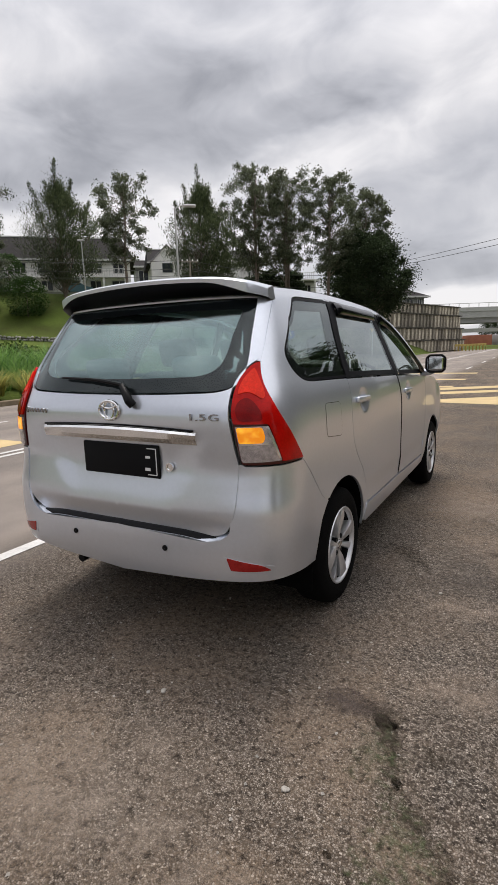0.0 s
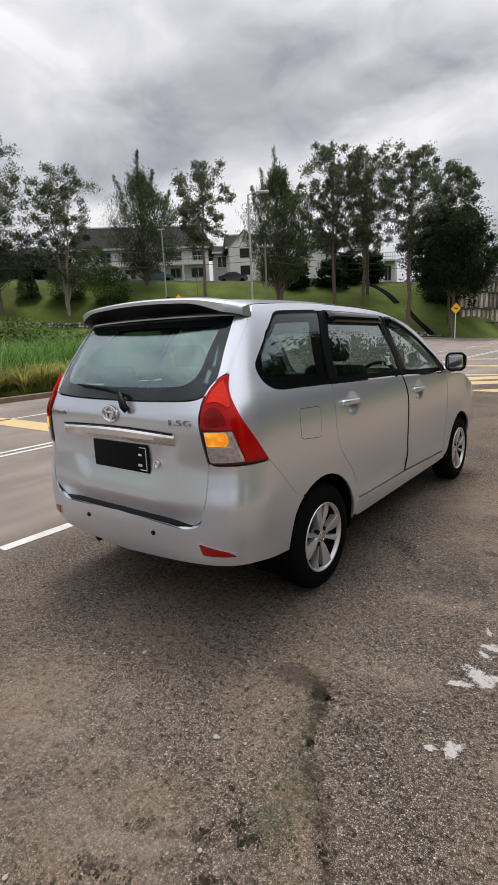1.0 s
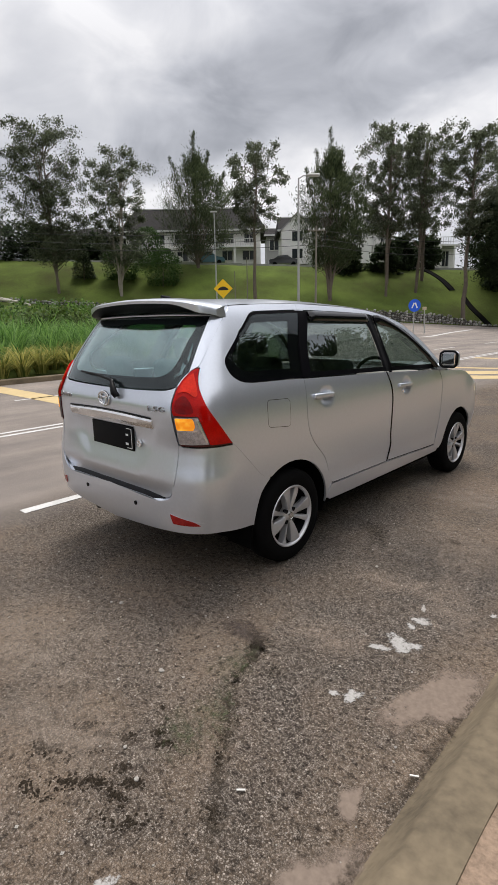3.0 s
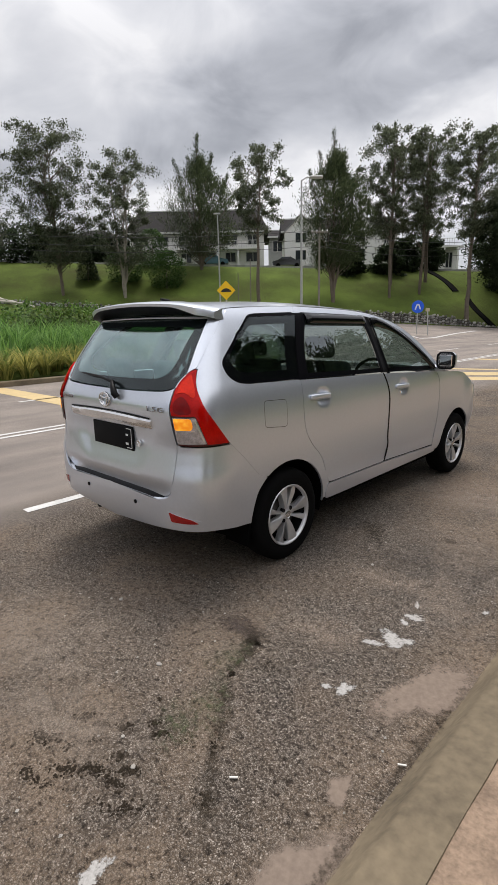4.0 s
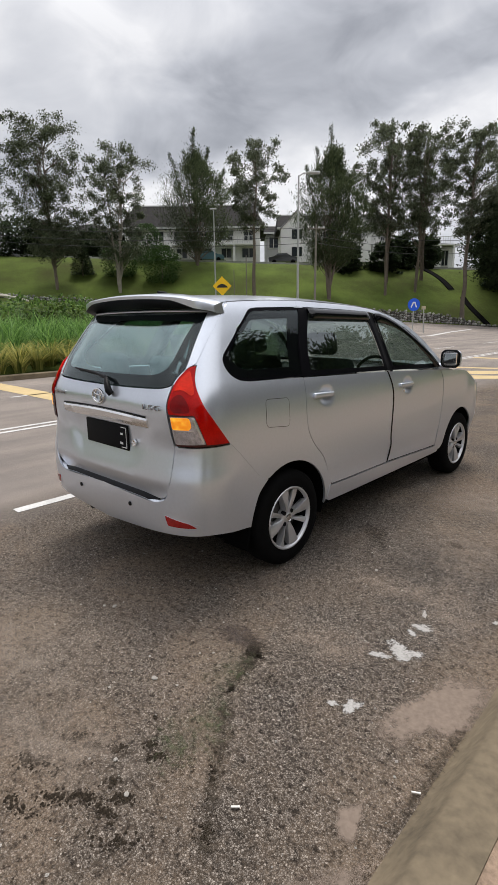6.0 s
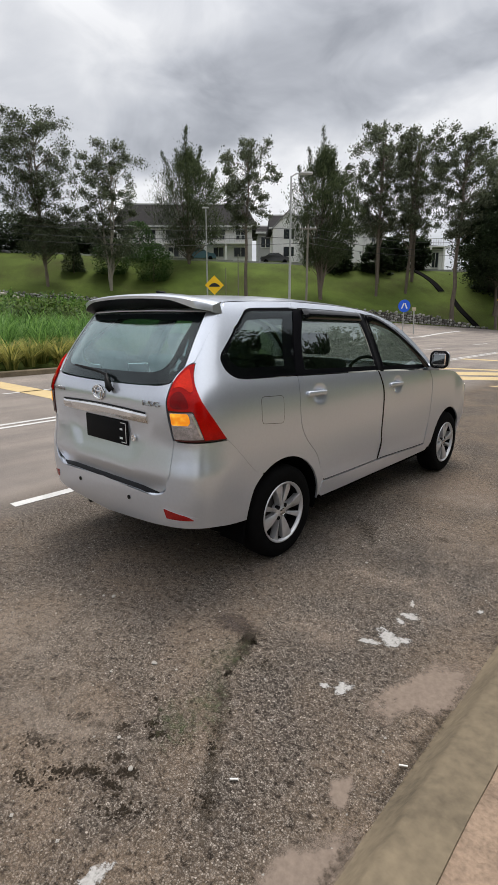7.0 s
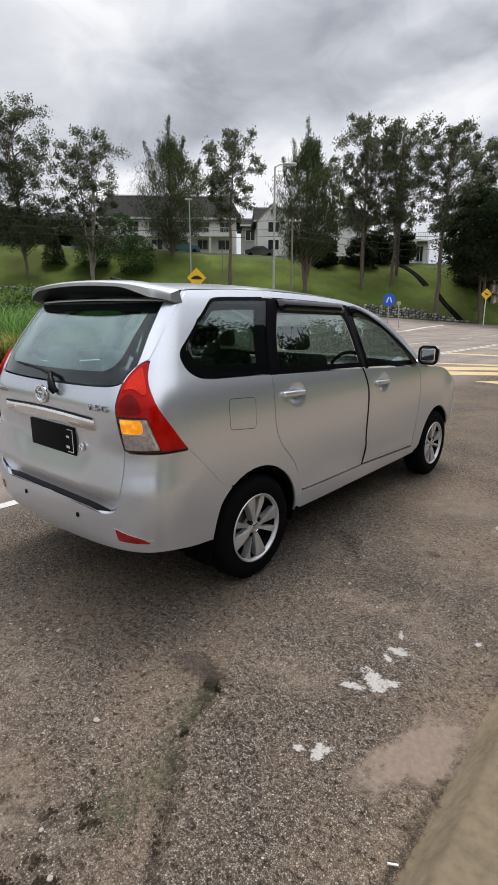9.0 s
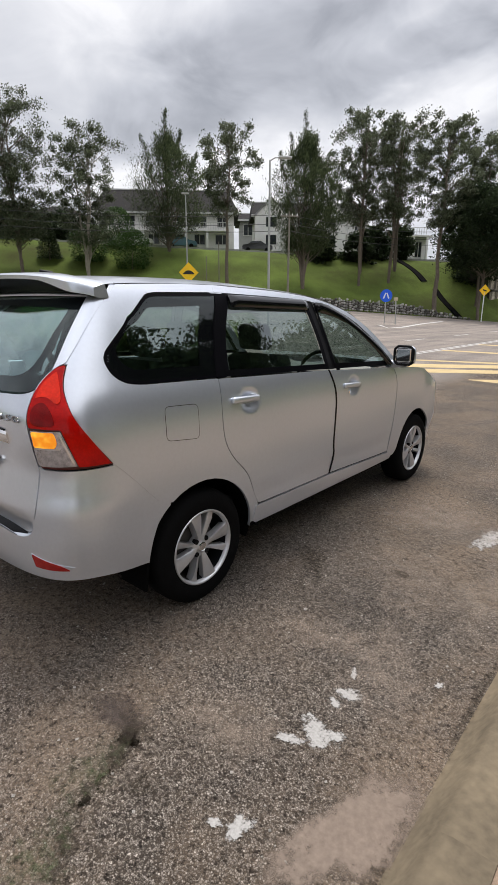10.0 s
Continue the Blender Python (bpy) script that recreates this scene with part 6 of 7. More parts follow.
def shrub(u, v, hgt, half, seed, kind=0):
    rnd = random.Random(seed)
    x, y = plan(u, v)
    z = land(x, y)
    t = new("shrub"); t.location = (x, y, z - .1)
    tagged(t, "rounded dense green shrub on the lawn bank" if kind else "conical dense green shrub on the lawn bank", "shrub")
    part("stem", tube_bm([(0, 0, 0), (.1, 0, hgt * .4), (0, .05, hgt * .8)], [.09, .06, .02], 6), BARK, t)
    V, F = [], []
    for k in range(5200):
        f = rnd.random()
        r = half * ((1 - f) ** .7 if not kind else math.sin(math.pi * (.18 + .74 * f)) ** .7) * (rnd.random() ** .4)
        a = rnd.uniform(0, math.tau)
        r *= 1 + .22 * noise.noise((math.cos(a) * 2, math.sin(a) * 2, f * 5 + seed))
        p = Vector((math.cos(a) * r, math.sin(a) * r, .15 + f * hgt))
        d = Vector((math.cos(a) + rnd.gauss(0, .5), math.sin(a) + rnd.gauss(0, .5), rnd.gauss(.2, .6))).normalized()
        add_leaf(V, F, p, d, rnd.uniform(.13, .28), .32)
    mesh_ob("foliage", V, F, DENSE if not kind else BUSH, t)


shrub(-18.8, 64, 4.2, 1.5, 1)
shrub(-14.3, 64, 4.0, 2.3, 2, 1)
shrub(-9.3, 63, 4.2, 2.4, 3, 1)
shrub(-12.0, 70, 4.5, 2.2, 6, 1)
shrub(-34.5, 64, 3.6, 1.8, 4)

# planted verge behind the far kerb
BLADE = leaf_mat("long_grass", (.036, .110, .020), (.240, .410, .105))
STRAP = leaf_mat("striped_leaves", (.085, .125, .024), (.60, .54, .17))
HEDGE = leaf_mat("hedge_leaves", (.022, .045, .010), (.120, .175, .040))
HEDGE_TOP = leaf_mat("pale_hedge_leaves", (.026, .062, .011), (.150, .255, .050))


def blade(V, F, x, y, z, h, lean, a, w):
    pts = []
    ca, sa = math.cos(a), math.sin(a)
    for f in (0, .35, .7, 1.0):
        o_ = lean * f ** 2
        pts.append((x + ca * o_, y + sa * o_, z + h * (f - .28 * (lean / max(h, .1)) * f * f * f), w * (1 - f * .85)))
    k = len(V)
    for px, py, pz, pw in pts:
        V += [(px - sa * pw, py + ca * pw, pz), (px + sa * pw, py - ca * pw, pz)]
    for j in range(3):
        F.append((k + 2 * j, k + 2 * j + 1, k + 2 * j + 3, k + 2 * j + 2))


rnd = random.Random(3)
V, F = [], []
for k in range(1500):
    cx, cy = rnd.uniform(-18.6, -13.8), rnd.uniform(-7, 13.6)
    if cx < -14 - (cy - 8) * .8 and cy > 12:
        continue
    tall = rnd.uniform(.8, 1.45) * (1 + .35 * noise.noise((cx * .6, cy * .6, 0)))
    sway = rnd.uniform(0, math.tau)
    for _ in range(11):
        a = rnd.uniform(0, math.tau)
        r = rnd.uniform(0, .22)
        h = tall * rnd.uniform(.65, 1.1)
        blade(V, F, cx + r * math.cos(a), cy + r * math.sin(a), low_ground(cx, cy) + .06, h * 1.15, rnd.uniform(.35, 1.2) * h, sway + rnd.gauss(0, 1.1), rnd.uniform(.016, .036))
tagged(mesh_ob("long_grass", V, F, BLADE), "tall lush green grass on the verge", "grass", kind="stuff")
V, F = [], []
for k in range(46):
    cx, cy = -12.30 - rnd.uniform(0, 1.1), -7 + 20.5 * (k + rnd.random()) / 46
    for _ in range(170):
        a = rnd.uniform(0, math.tau)
        r = rnd.uniform(0, .16)
        blade(V, F, cx + r * math.cos(a), cy + r * math.sin(a), low_ground(cx, cy) + .08, rnd.uniform(.55, 1.05), rnd.uniform(.40, 1.0), a + rnd.gauss(0, .4), rnd.uniform(.014, .028))
tagged(mesh_ob("border_plants", V, F, STRAP), "yellow-green strap-leaved border plants along the kerb", "border plants", kind="stuff")
for nm, x0, x1, tall, mat_, n_, lb in (("hedge", -21.5, -18.2, 1.55, HEDGE, 14000, "dark green clipped hedge behind the grass"), ("hedge", -27.5, -21.8, 1.75, HEDGE_TOP, 15000, "pale green low hedge on the rise")):
    V, F = [], []
    for k in range(n_):
        x, y = rnd.uniform(x0, x1), rnd.uniform(-10, 14.6)
        hh = tall * (.75 + .45 * noise.noise((x * .55, y * .55, 3)) + .25 * noise.noise((x * 1.7, y * 1.7, 5)))
        zz = low_ground(x, y) + hh * (rnd.random() ** .35)
        d = Vector((rnd.gauss(0, 1), rnd.gauss(0, 1), rnd.gauss(.4, .7))).normalized()
        add_leaf(V, F, Vector((x, y, zz)), d, rnd.uniform(.12, .26), .3)
    tagged(mesh_ob(nm, V, F, mat_), lb, "hedge", kind="stuff")

# pale pipes lying across the rough behind the hedge
PIPE = simple("pale_pipe", (.42, .39, .33), .7, 0, .25, 3)
for a, b in [((-44.38, 14.01, 4.44), (-41.85, 17.66, 3.36)), ((-44.53, 13.57, 4.07), (-42.23, 16.79, 3.65)), ((-45.17, 14.77, 4.68), (-43.33, 16.75, 3.55))]:
    tagged(part("pipe", tube_bm([a, ((a[0] + b[0]) / 2, (a[1] + b[1]) / 2, (a[2] + b[2]) / 2 + .05), b], .09, 8), PIPE), "long pale pipe lying in the rough behind the hedge", "pipe", "pipes behind the hedge")

# the trees across the pavement, which the car's windows mirror
for k, (x, y, top, low, hw) in enumerate(((13.5, -6, 8.0, 1.0, 3.6), (14, 1.5, 9.4, 1.0, 3.8), (13, 8.5, 10.6, 1.0, 4.2), (14.5, 16.5, 12.0, 1.4, 4.6), (13.5, 25, 12.0, 1.6, 4.6), (15, 35, 12.8, 1.8, 5.0))):
    tree(0, 0, top, low, -hw, hw, 90 + k, "dense", 230, 520 if k < 4 else 220, 2, label="dense dark roadside tree across the pavement", at=(x, y), z=.12, fine=.26 if k < 4 else .5)

# ---- houses on the terrace ----
RENDER_WALL = simple("house_wall", (.78, .77, .75), .9, 0, .10, 1)
GREY_WALL = simple("house_grey", (.30, .30, .30), .9, 0, .12, 1)
ROOF_TILE = simple("roof_tiles", (.030, .028, .028), .85, 0, .3, 2.5, .4, spec=.08)
PANE = simple("house_pane", (.03, .035, .04), .12, 0, .2, 2)
RAIL = simple("balcony_rail", (.55, .55, .53), .6, 0, .1, 3)


def hip_roof(w, d, z0, rise, over, gable=0.0):
    bm = bmesh.new()
    a, b = w / 2 + over, d / 2 + over
    r = a - b * .9 * (1 - gable) - .15
    lowv = [bm.verts.new(p) for p in ((-a, -b, z0), (a, -b, z0), (a, b, z0), (-a, b, z0))]
    lowb = [bm.verts.new(p) for p in ((-a, -b, z0 - .22), (a, -b, z0 - .22), (a, b, z0 - .22), (-a, b, z0 - .22))]
    t0, t1 = bm.verts.new((-r, 0, z0 + rise)), bm.verts.new((r, 0, z0 + rise))
    for f in ((lowv[0], lowv[1], t1, t0), (lowv[2], lowv[3], t0, t1), (lowv[1], lowv[2], t1), (lowv[3], lowv[0], t0)):
        bm.faces.new(f)
    for i in range(4):
        bm.faces.new((lowb[i], lowb[(i + 1) % 4], lowv[(i + 1) % 4], lowv[i]))
    bm.faces.new(lowb[::-1])
    return bm


def house(u, v, w, d, h, rise, base=None, gable=0.0, storeys=2, bays=4, label="white two-storey terrace house with a dark tiled roof", wall=None, porch=True):
    x, y = plan(u, v)
    z = land(*plan(u, v - d / 2)) if base is None else base
    hs = new("house")
    hs.matrix_basis = pose(x, y, z, 0, 0, 44)
    tagged(hs, label, "house")
    part("wall", box_bm((w, d, h + .6), (0, 0, h / 2 - .3)), wall or RENDER_WALL, hs, smooth_on=False)
    part("roof", hip_roof(w, d, h, rise, .7, gable), ROOF_TILE, hs, smooth_on=False)
    part("fascia", box_bm((w + 1.5, .12, .28), (0, -d / 2 - .74, h - .10)), RAIL, hs, smooth_on=False)
    part("ridge", box_bm((w - d * .9 if not gable else w, .3, .16), (0, 0, h + rise + .02)), RAIL, hs, smooth_on=False)
    sh = h / storeys
    for st in range(storeys):
        for k in range(bays):
            cx = -w / 2 + w * (k + .5) / bays
            ww = w / bays * (.62 if (k + st) % 2 else .45)
            win = new("window"); win.parent = hs
            win.location = (cx, -d / 2, st * sh + sh * .52)
            part("pane", box_bm((ww, .06, sh * .55), (0, -.01, 0)), PANE, win, smooth_on=False)
            fr = bmesh.new()
            for sx_ in (-.5, 0, .5):
                box_bm((.09, .12, sh * .58), (sx_ * ww, -.03, 0), 0, fr)
            for sz_ in (-.5, .5):
                box_bm((ww + .09, .12, .09), (0, -.03, sz_ * sh * .56), 0, fr)
            part("frame", fr, RAIL, win, smooth_on=False)
    if porch:
        part("balcony", box_bm((w * .94, 1.3, .18), (0, -d / 2 - .65, sh * .98)), RENDER_WALL, hs, smooth_on=False)
        bm = bmesh.new()
        box_bm((w * .94, .06, .07), (0, -d / 2 - 1.27, sh + 1.0), 0, bm)
        for k in range(int(w * .94 / .35)):
            box_bm((.05, .05, .95), (-w * .47 + .17 + k * .35, -d / 2 - 1.27, sh + .52), 0, bm)
        part("railing", bm, RAIL, hs, smooth_on=False)
        for k in range(bays + 1):
            part("post", box_bm((.28, .28, sh), (-w * .46 + w * .92 * k / bays, -d / 2 - 1.1, sh / 2)), RENDER_WALL, hs, smooth_on=False)
    return hs


house(-6.9, 83, 19.4, 9, 4.7, 3.8, 9.8, .72, 2, 6, "long two-storey terrace house with a dark grey tiled hip roof")
house(-22.5, 83, 9, 8, 4.2, 2.0, 9.7, 0, 2, 3, "pale two-storey house with a low grey roof")
white = house(14.4, 84.5, 16.6, 8, 4.9, 2.5, 9.7, .96, 2, 6, "white two-storey terrace house with a grey gabled roof")
for gx in (-6.2, 2.4):
    bm = bmesh.new()
    fr, bk = ([bm.verts.new((gx + px, yy, pz)) for px, pz in ((-2.3, 0), (2.3, 0), (2.3, 4.7), (0, 7.0), (-2.3, 4.7))] for yy in (-5.4, -3.0))
    for i in range(5):
        bm.faces.new((fr[i], fr[(i + 1) % 5], bk[(i + 1) % 5], bk[i]))
    bm.faces.new(fr[::-1])
    gb = part("gable_front", bm, RENDER_WALL, white, smooth_on=False)
    for zz in (1.5, 3.9):
        part("gable_window", box_bm((1.5, .08, 1.3), (gx, -5.42, zz)), PANE, gb, smooth_on=False)
    for sgn in (-1, 1):
        part("barge_board", box_bm((3.5, 2.6, .10), (gx + sgn * 1.22, -4.3, 5.92), 0, None, Matrix.Rotation(radians(45 * sgn), 3, "Y")), GREY_WALL, gb, smooth_on=False)
house(27.6, 82, 6.5, 7, 3.8, .9, 8.0, 0, 1, 3, "small white house behind the dark trees")
house(7.0, 97, 5.2, 7, 6.4, 1.6, 9.6, .9, 2, 2, "grey narrow house standing back between the terraces", GREY_WALL, False)
house(48.5, 82, 5.5, 5, 2.1, 1.5, 7.2, 0, 1, 3, "small house with a grey hip roof on the tall retaining wall", GREY_WALL, False)
# parked cars on the terrace
CAR_COLS = [simple("parked_%d" % i, c, .3, .2, .04, 10, 0, .6) for i, c in enumerate(((.70, .70, .68), (.10, .20, .26), (.05, .05, .055), (.62, .62, .60)))]


def parked_car(u, v, mat, label):
    x, y = plan(u, v)
    z = land(x, y)
    c = new("parked_car"); c.matrix_basis = pose(x, y, z, 0, 0, 44)
    tagged(c, label, "car")
    prof = [(-2.05, .35), (-2.1, .75), (-1.95, .95), (-1.35, 1.02), (-.75, 1.42), (.45, 1.46), (1.1, 1.05), (1.9, .92), (2.08, .7), (2.05, .35)]
    bm = bmesh.new()
    rows = []
    for yy, k in ((-.82, .96), (-.84, 1.0), (.84, 1.0), (.82, .96)):
        rows.append([bm.verts.new((px * k, yy * (.86 if pz > 1.2 else 1), pz)) for px, pz in prof])
    for a, b in zip(rows, rows[1:]):
        for i in range(len(prof)):
            j = (i + 1) % len(prof)
            bm.faces.new((a[i], a[j], b[j], b[i]))
    bm.faces.new(rows[0][::-1]); bm.faces.new(rows[-1])
    part("body", bm, mat, c)
    for sd in (-1, 1):
        part("side_window", box_bm((1.5, .02, .30), (-.2, .76 * sd, 1.20), 0, None, Matrix.Rotation(radians(12 * sd), 3, "X")), PANE, c, smooth_on=False)
    for px in (-1.3, 1.3):
        for sd in (-1, 1):
            wm = lathe_bm([(-.1, .0005), (-.1, .30), (.1, .30), (.1, .0005)], 18)
            wh = part("wheel", wm, RUBBER, c)
            wh.matrix_basis = pose(px, .76 * sd, .30, 0, 0, 90)


for u, v, i, lb in ((-10.3, 75.5, 0, "white hatchback parked on the terrace road"), (-4.4, 75.5, 1, "blue-green hatchback parked on the terrace road"), (5.9, 75.5, 2, "black saloon parked on the terrace road"), (11.4, 75.0, 3, "white saloon parked on the terrace road")):
    parked_car(u, v, CAR_COLS[i], lb)
TERRACE = simple("terrace_rail", (.36, .36, .34), .8, 0, .2, 1)
bm = bmesh.new()
for k in range(36):
    u0, u1 = -40 + 2 * k, -38 + 2 * k
    a, b = plan(u0, 72.6), plan(u1, 72.6)
    box_bm((2.02, .25, .30), ((a[0] + b[0]) / 2, (a[1] + b[1]) / 2, land(*plan(u0 + 1, 72.6)) + .10), 0, bm, Matrix.Rotation(radians(44), 3, "Z"))
tagged(part("terrace_kerb", bm, TERRACE, smooth_on=False), "pale concrete edge along the top of the bank", "kerb", kind="structure")

# drains down the right of the bank: shallow channels, their shade painted near-black
for (u0, v0), (u1, v1) in (((24.2, 70.6), (25.55, 64.4)), ((26.5, 63.2), (27.1, 57.4))):
    dr = bmesh.new()
    n = 10
    rows = []
    for k in range(n + 1):
        f = k / n
        u, v = u0 + (u1 - u0) * f, v0 + (v1 - v0) * f
        row = []
        for o_, up in ((-.42, -.12), (-.36, .02), (-.28, -.03), (.28, -.03), (.36, .02), (.42, -.12)):
            x, y = plan(u + o_, v + o_ * .3)
            row.append(dr.verts.new((x, y, land(x, y) + up + .10)))
        rows.append(row)
    for a, b in zip(rows, rows[1:]):
        for i in range(5):
            dr.faces.new((a[i], a[i + 1], b[i + 1], b[i]))
    tagged(part("bank_drain", dr, PITCH, smooth_on=False), "drain running down the bank, its channel shade painted near-black", "drain", kind="structure")

# ---- signs, poles, wires ----
GALV = simple("galvanised", (.42, .42, .41), .5, .4, .15, 6)
YELLOW = simple("sign_yellow", (.98, .58, .006), .45, 0, .05, 4)
BLUE = simple("sign_blue", (.015, .11, .72), .45, 0, .06, 4)
INK = simple("sign_black", (.012, .012, .012), .5, 0, .1, 4)
SIGN_WHITE = simple("sign_white", (.8, .8, .8), .5, 0, .05, 4)
TIMBER = simple("pole_timber", (.20, .18, .15), .9, 0, .3, 2, .4)


def facing(u, v, z):
    x, y = plan(u, v)
    return pose(x, y, z, 0, 0, 44)


# road-hump warning
g0 = low_ground(*plan(-.9, 24))
sg = new("warning_sign"); sg.matrix_basis = facing(-.9, 24, g0)
tagged(sg, "yellow diamond road-hump warning sign on a grey post", "road sign")
zc = 3.04 - g0
part("post", tube_bm([(0, .04, -.2), (0, .04, zc + .3)], .038, 10), GALV, sg)
dm = box_bm((.60, .012, .60), (0, 0, 0), .0)
bmesh.ops.rotate(dm, matrix=Matrix.Rotation(radians(45), 3, "Y"), verts=dm.verts)
bmesh.ops.translate(dm, vec=(0, 0, zc), verts=dm.verts)
part("panel", dm, YELLOW, sg, "yellow diamond panel", smooth_on=False)
bm = bmesh.new()
hump = [(-.24, -.07)] + [(-.24 + .48 * k / 16, -.04 + .13 * math.sin(math.pi * k / 16) ** .8) for k in range(17)] + [(.24, -.07)]
f0 = [bm.verts.new((x, -.010, zc + z)) for x, z in hump]
bm.faces.new(f0)
part("hump_symbol", bm, INK, sg, "black hump shape", smooth_on=False)
# keep-either-side
g0 = low_ground(*plan(13.7, 42))
sg = new("direction_sign"); sg.matrix_basis = facing(13.7, 42, g0)
tagged(sg, "round blue sign with two white downward arrows on a post", "road sign")
zc = 2.57 - g0
part("post", tube_bm([(0, .05, -.2), (0, .05, zc + .3)], .04, 10), GALV, sg)
disc = lathe_bm([(-.008, .0005), (-.008, .49), (.008, .49), (.008, .0005)], 32)
bmesh.ops.rotate(disc, matrix=Matrix.Rotation(radians(90), 3, "Z"), verts=disc.verts)
bmesh.ops.translate(disc, vec=(0, 0, zc), verts=disc.verts)
part("panel", disc, BLUE, sg, "round blue panel", smooth_on=False)
for sd in (-1, 1):
    bm = box_bm((.10, .01, .46), (.13 * sd, -.014, zc), 0, None, Matrix.Rotation(radians(-22 * sd), 3, "Y"))
    part("white_arrow", bm, SIGN_WHITE, sg, smooth_on=False)
mk = new("marker_post"); mk.matrix_basis = facing(14.6, 42, low_ground(*plan(14.6, 42)))
tagged(mk, "short pale marker post beside the blue sign", "marker post")
part("post", tube_bm([(0, 0, -.1), (-.1, 0, 1.9)], .05, 8), GALV, mk)
part("cap", box_bm((.34, .06, .26), (-.1, 0, 1.95), .02), simple("marker_cap", (.45, .38, .25), .7), mk)
# small warning sign at the end of the bank
g0 = low_ground(*plan(28.4, 55))
sg = new("warning_sign"); sg.matrix_basis = facing(28.4, 55, g0)
tagged(sg, "orange-yellow diamond arrow sign on a pale post", "road sign")
part("post", tube_bm([(0, .04, -.2), (0, .04, 3.0)], .05, 10), SIGN_WHITE, sg)
dm = box_bm((.85, .012, .85), (0, 0, 0), .0)
bmesh.ops.rotate(dm, matrix=Matrix.Rotation(radians(45), 3, "Y"), verts=dm.verts)
bmesh.ops.translate(dm, vec=(0, 0, 3.2), verts=dm.verts)
part("panel", dm, YELLOW, sg, smooth_on=False)
part("arrow_symbol", box_bm((.4, .01, .12), (0, -.012, 3.2), 0, None, Matrix.Rotation(radians(20), 3, "Y")), INK, sg, smooth_on=False)


def street_lamp(u, v, z_top, arm, label, r=.07):
    g0 = land(*plan(u, v))
    L = new("street_lamp"); L.matrix_basis = facing(u, v, g0)
    tagged(L, label, "street lamp")
    h = z_top - g0
    part("pole", tube_bm([(0, 0, -.3), (0, 0, h * .5), (0, 0, h)], [r * 1.2, r, r * .7], 10), GALV, L)
    part("arm", tube_bm([(0, 0, h - .05), (arm * .5, 0, h + .12), (arm, 0, h + .14)], r * .5, 8), GALV, L)
    hd = box_bm((.75, .26, .14), (arm + .30, 0, h + .14), .05, segs=3)
    part("lamp_head", hd, GALV, L)


street_lamp(3.35, 32, 9.55, .55, "tall galvanised street lamp with a short arm")
street_lamp(-2.9, 60, 13.2, -.35, "grey street lamp on the bank", .08)
street_lamp(-16.5, 73, 12.6, .3, "small grey street lamp by the terrace road", .06)


def pole(u, v, z_top, label, cross=True, r=.11):
    g0 = land(*plan(u, v))
    P = new("utility_pole"); P.matrix_basis = facing(u, v, g0)
    tagged(P, label, "utility pole")
    h = z_top - g0
    part("pole", tube_bm([(0, 0, -.3), (0, 0, h)], [r, r * .75], 9), TIMBER, P)
    if cross:
        part("crossarm", box_bm((1.6, .10, .12), (0, -.1, h - .4), .01), TIMBER, P)
        for k in (-.7, -.25, .25, .7):
            part("insulator", lathe_bm([(0, .0005), (0, .05), (.16, .035), (.16, .0005)], 8, None, "z"), SIGN_WHITE, P).location = (k, -.1, h - .34)
    return P


pole(6.9, 50, 10.0, "weathered timber utility pole on the bank")
pole(0.55, 58.5, 8.4, "thin dark leaning stake pole on the bank", False, .06)
pole(-.8, 58.6, 7.0, "thin dark leaning stake pole on the bank", False, .05)
pole(-36, 55, 12.5, "timber utility pole beyond the verge")
WIRE = simple("wire_black", (.02, .02, .02), .6, 0, .1, 3)


def wire(p, q, sag, label="thin black overhead cable"):
    pts = []
    for k in range(21):
        f = k / 20
        w = Vector(p).lerp(Vector(q), f)
        w.z -= sag * 4 * f * (1 - f)
        pts.append(w)
    tagged(part("overhead_cable", tube_bm(pts, .022, 5), WIRE), label, "cable", "overhead cables")


for z in (9.75, 9.0, 8.4):
    wire((*plan(6.9, 50), z), (*plan(36.2, 66), z + 2.0), 1.2)
    wire((*plan(-36, 55), z + 2.3), (*plan(6.9, 50), z), .9)
pole(36.2, 66, 12.3, "timber utility pole behind the dark trees")
kp = new("utility_pole"); kp.location = (4.4, 36.5, .12)
tagged(kp, "timber utility pole beside the pavement", "utility pole")
part("pole", tube_bm([(0, 0, -.3), (0, 0, 9.2)], [.12, .09], 9), TIMBER, kp)
wire((*plan(36.2, 66), 12.15), (4.4, 36.5, 8.8), .15)
wire((*plan(36.2, 66), 11.75), (4.4, 36.5, 8.3), .15)

# ---- tall tiered retaining wall, bridge and yard at the far end of the road ----
STAINED, snt, sp_ = material("stained_concrete")
s1 = tex(snt, "ShaderNodeTexNoise", stretch=(1.6, 1.6, .16), Scale=1.4, Detail=6.0, Roughness=.65)
s2 = tex(snt, "ShaderNodeTexNoise", Scale=7.0, Detail=5.0)
sr = ramp_node(snt, ((.40, (.030, .026, .020)), (.60, (.46, .42, .34)), (.48, (.15, .13, .10))))
smx = mix_col(snt, "MIX", .25)
link(snt, s1, "Fac", smx, 6); link(snt, s2, "Fac", smx, 7)
snt.links.new(smx.outputs[2], sr.inputs[0])
link(snt, sr, 0, sp_, "Base Color")
sp_.inputs["Roughness"].default_value = .9
obvar(STAINED, .5)
tw = tagged(new("tiered_wall"), "tall stained concrete retaining wall in four tiers", "retaining wall", kind="structure")
A, B = Vector((-16.8, 66.0)), Vector((-9.4, 93.5))
run = (B - A).length
dirv = (B - A).normalized()
ang = math.degrees(math.atan2(dirv.y, dirv.x))
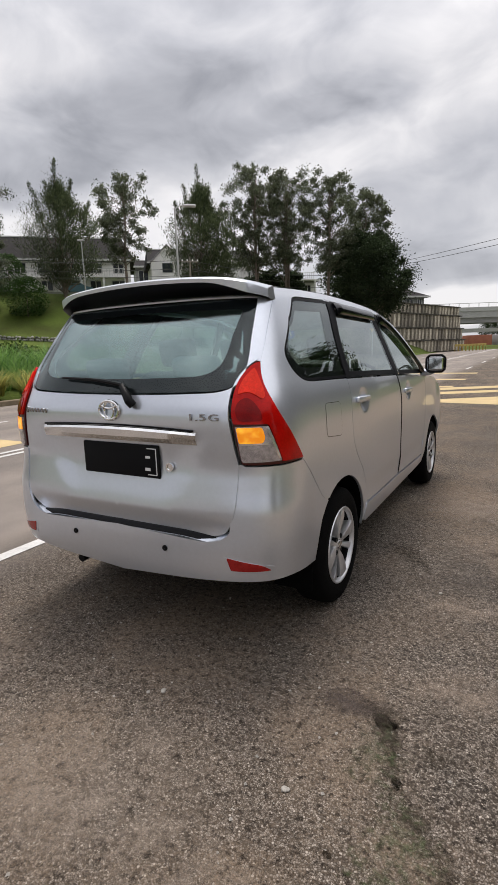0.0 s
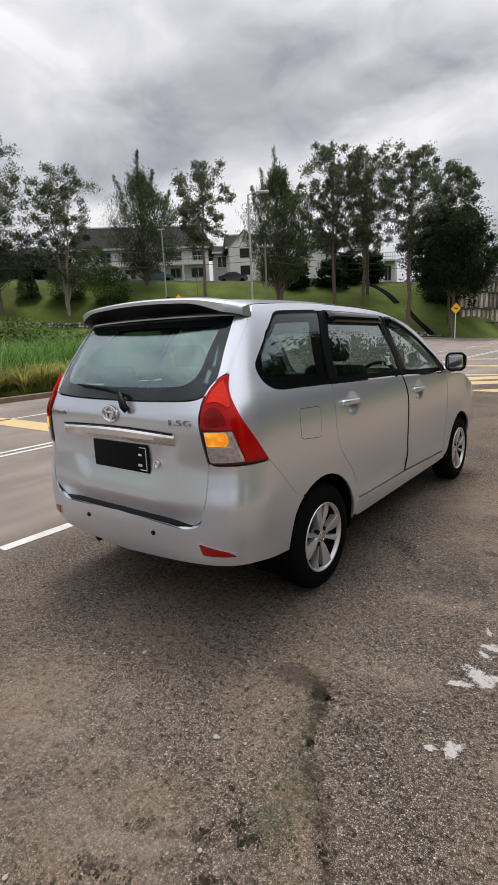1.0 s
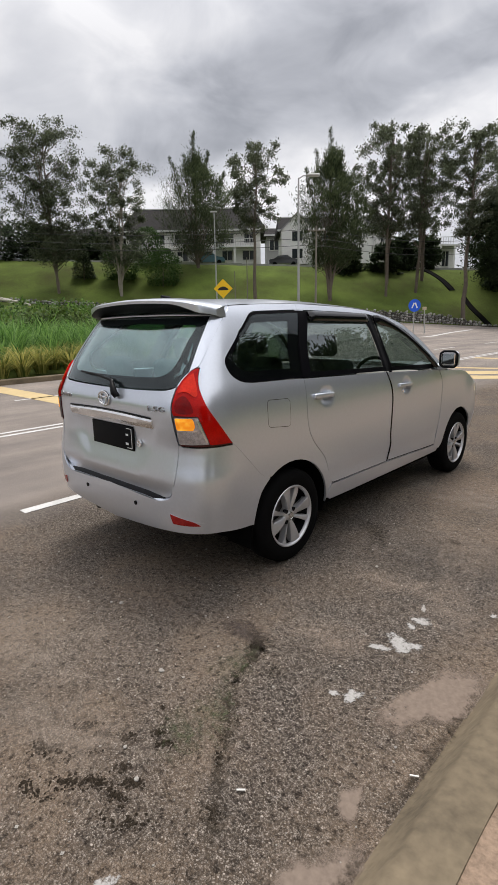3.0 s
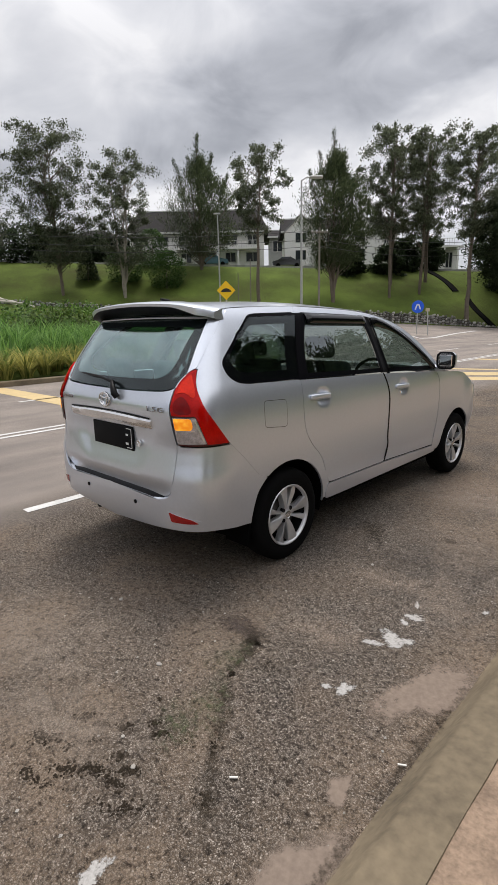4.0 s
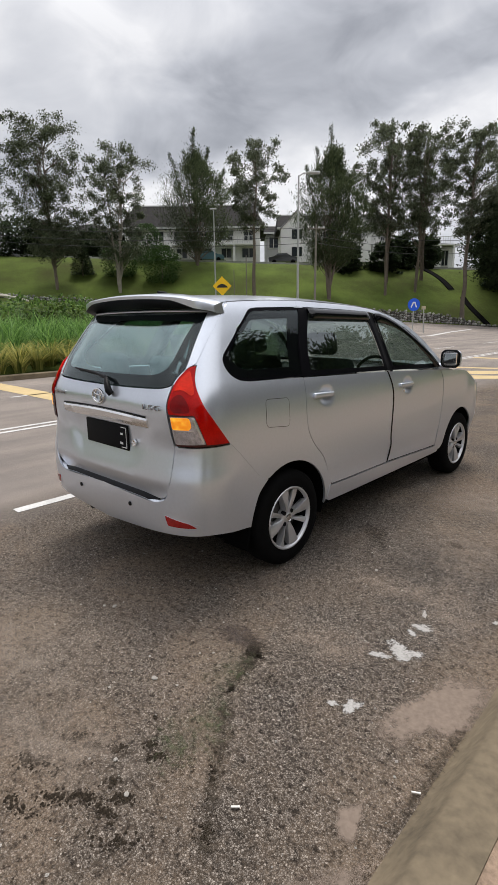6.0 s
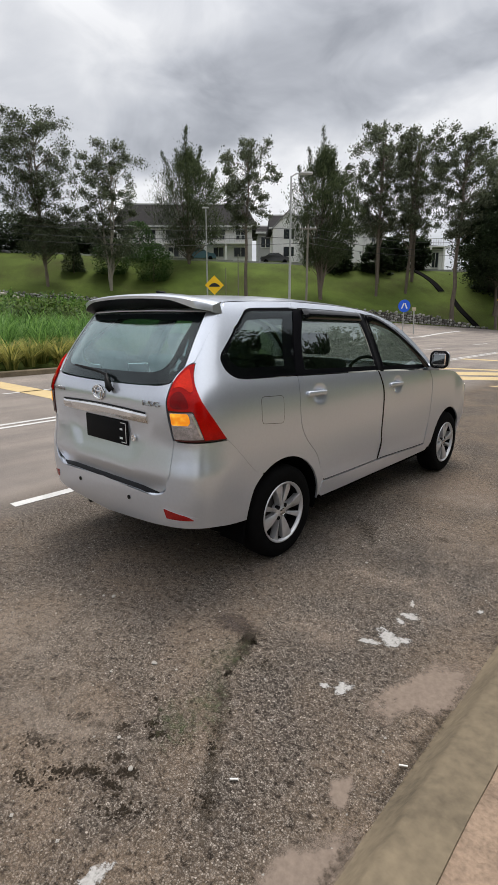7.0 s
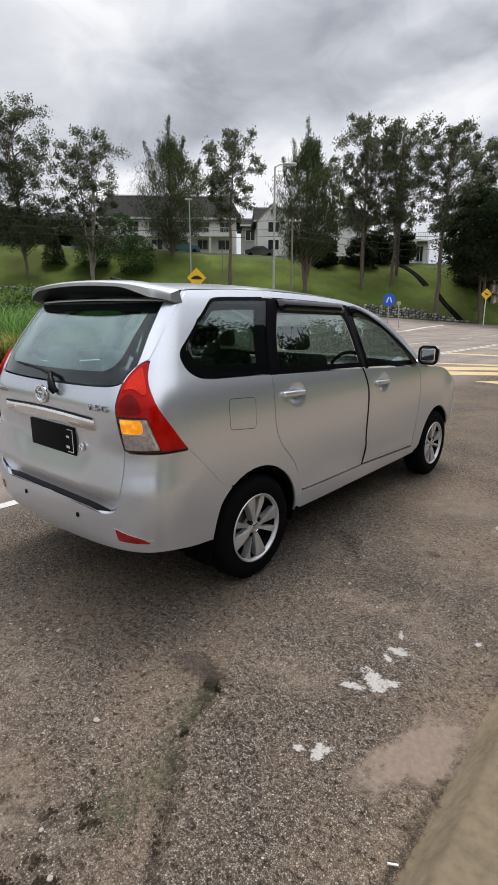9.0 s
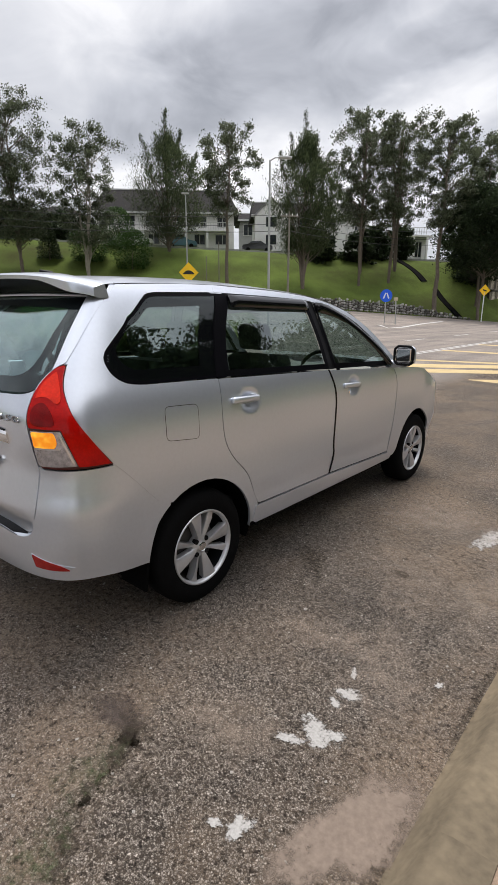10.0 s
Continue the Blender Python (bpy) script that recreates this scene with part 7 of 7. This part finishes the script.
back = Vector((-dirv.y, dirv.x))
panel_me = None
for tier, (z0, tall) in enumerate(((.1, 1.75), (1.95, 1.75), (3.80, 2.0), (5.90, 1.35))):
    o_ = back * (.35 * tier)
    turn = Matrix.Rotation(radians(ang), 3, "Z")
    c = (A + B) / 2 + o_ + back * 1.6
    part("tier_core", box_bm((run, 3.0, tall + .1), (c.x, c.y, z0 + tall / 2), 0, None, turn), DARK_EARTH, tw, smooth_on=False)
    c = (A + B) / 2 + o_
    part("tier_ledge", box_bm((run, .55, .16), (c.x, c.y, z0 + tall + .02), 0, None, turn), DARK_EARTH, tw, smooth_on=False)
    k = 0
    while (k + .5) * 1.18 < run:
        q = A + dirv * ((k + .5) * 1.18) + o_ + back * (.02 + .05 * math.sin(k * 5.1 + tier * 2))
        if panel_me is None:
            first = part("wall_panel", box_bm((1.04, .22, 1.0), (0, 0, 0), .03, segs=1), STAINED, tw, smooth_on=False)
            panel_me = first.data
            ob = first
        else:
            ob = new("wall_panel", panel_me)
            ob.parent = tw
        ob.matrix_basis = pose(q.x, q.y, z0 + tall * .5 + .05 * math.sin(k * 2.3 + tier), 0, 0, ang) @ Matrix.Diagonal((1, 1, tall * .94, 1))
        k += 1
# yellow barriers and low yard fence
BARRIER = simple("barrier_yellow", (.34, .25, .06), .7, 0, .2, 3)
for k in range(9):
    q = Vector((-9.6, 86)) + Vector((.30, .95)) * (1.35 * k)
    b_ = new("barrier"); b_.matrix_basis = pose(q.x, q.y, 0, 0, 0, 70)
    tagged(b_, "faded yellow road barrier at the foot of the wall", "barrier", "barriers by the wall")
    part("board", box_bm((1.2, .08, .35), (0, 0, .95), .02), BARRIER, b_)
    for px in (-.5, .5):
        part("leg", box_bm((.08, .10, 1.1), (px, 0, .55), .01), BARRIER, b_)
BRIDGE = simple("bridge_concrete", (.34, .34, .33), .9, 0, .15, .6)
br = tagged(new("road_bridge"), "grey concrete road bridge crossing in the distance", "bridge")
P0, P1 = Vector((-30, 140)), Vector((70, 195))
dv = (P1 - P0).normalized()
ba = math.degrees(math.atan2(dv.y, dv.x))
L = (P1 - P0).length
c = (P0 + P1) / 2
rot = Matrix.Rotation(radians(ba), 3, "Z")
part("deck", box_bm((L, 10, 1.6), (c.x, c.y, 8.4), 0, None, rot), BRIDGE, br, smooth_on=False)
part("parapet", box_bm((L, .3, 1.0), (c.x + dv.y * 5, c.y - dv.x * 5, 9.7), 0, None, rot), GALV, br, smooth_on=False)
for off in (-3.6, 0, 3.6):
    part("girder", box_bm((L, .8, 1.3), (c.x + dv.y * off, c.y - dv.x * off, 6.95), 0, None, rot), BRIDGE, br, smooth_on=False)
part("lower_deck", box_bm((L, 4.0, .9), (c.x + dv.y * 7, c.y - dv.x * 7, 4.3), 0, None, rot), BRIDGE, br, smooth_on=False)
bm = bmesh.new()
for k in range(46):
    q = c + dv * (L * (k / 45 - .5)) + Vector((dv.y, -dv.x)) * 5.05
    box_bm((.12, .12, 1.1), (q.x, q.y, 10.7), 0, bm, rot)
box_bm((L, .10, .12), (c.x + dv.y * 5.05, c.y - dv.x * 5.05, 11.2), 0, bm, rot)
part("railing", bm, GALV, br, smooth_on=False)
for k in range(6):
    q = P0 + dv * (L * (k + .5) / 6)
    part("pier", box_bm((1.6, 5, 7.7), (q.x, q.y, 3.8), .1, None, rot), BRIDGE, br, smooth_on=False)
RUST = simple("rust_red", (.30, .10, .06), .8, 0, .3, 1)
for k, (x, y, w) in enumerate(((-9.5, 116, 5), (-3.5, 119, 6), (4, 122, 7), (12, 126, 8))):
    cb = tagged(part("site_cabin", box_bm((w, 3, 2.8), (0, 0, 1.4), .05), RUST if k != 1 else GREY_WALL), "weathered site cabin beneath the bridge", "site cabin")
    cb.matrix_basis = pose(x, y, 0, 0, 0, ba)
for k in range(9):
    tree(0, 0, 7 + 2 * (k % 3), 1.0, -5, 5, 130 + k, "dense", 70, 90, 1, label="distant dark tree beyond the bridge", at=(-30 + 16 * k, 215 + 8 * (k % 2)), z=0)
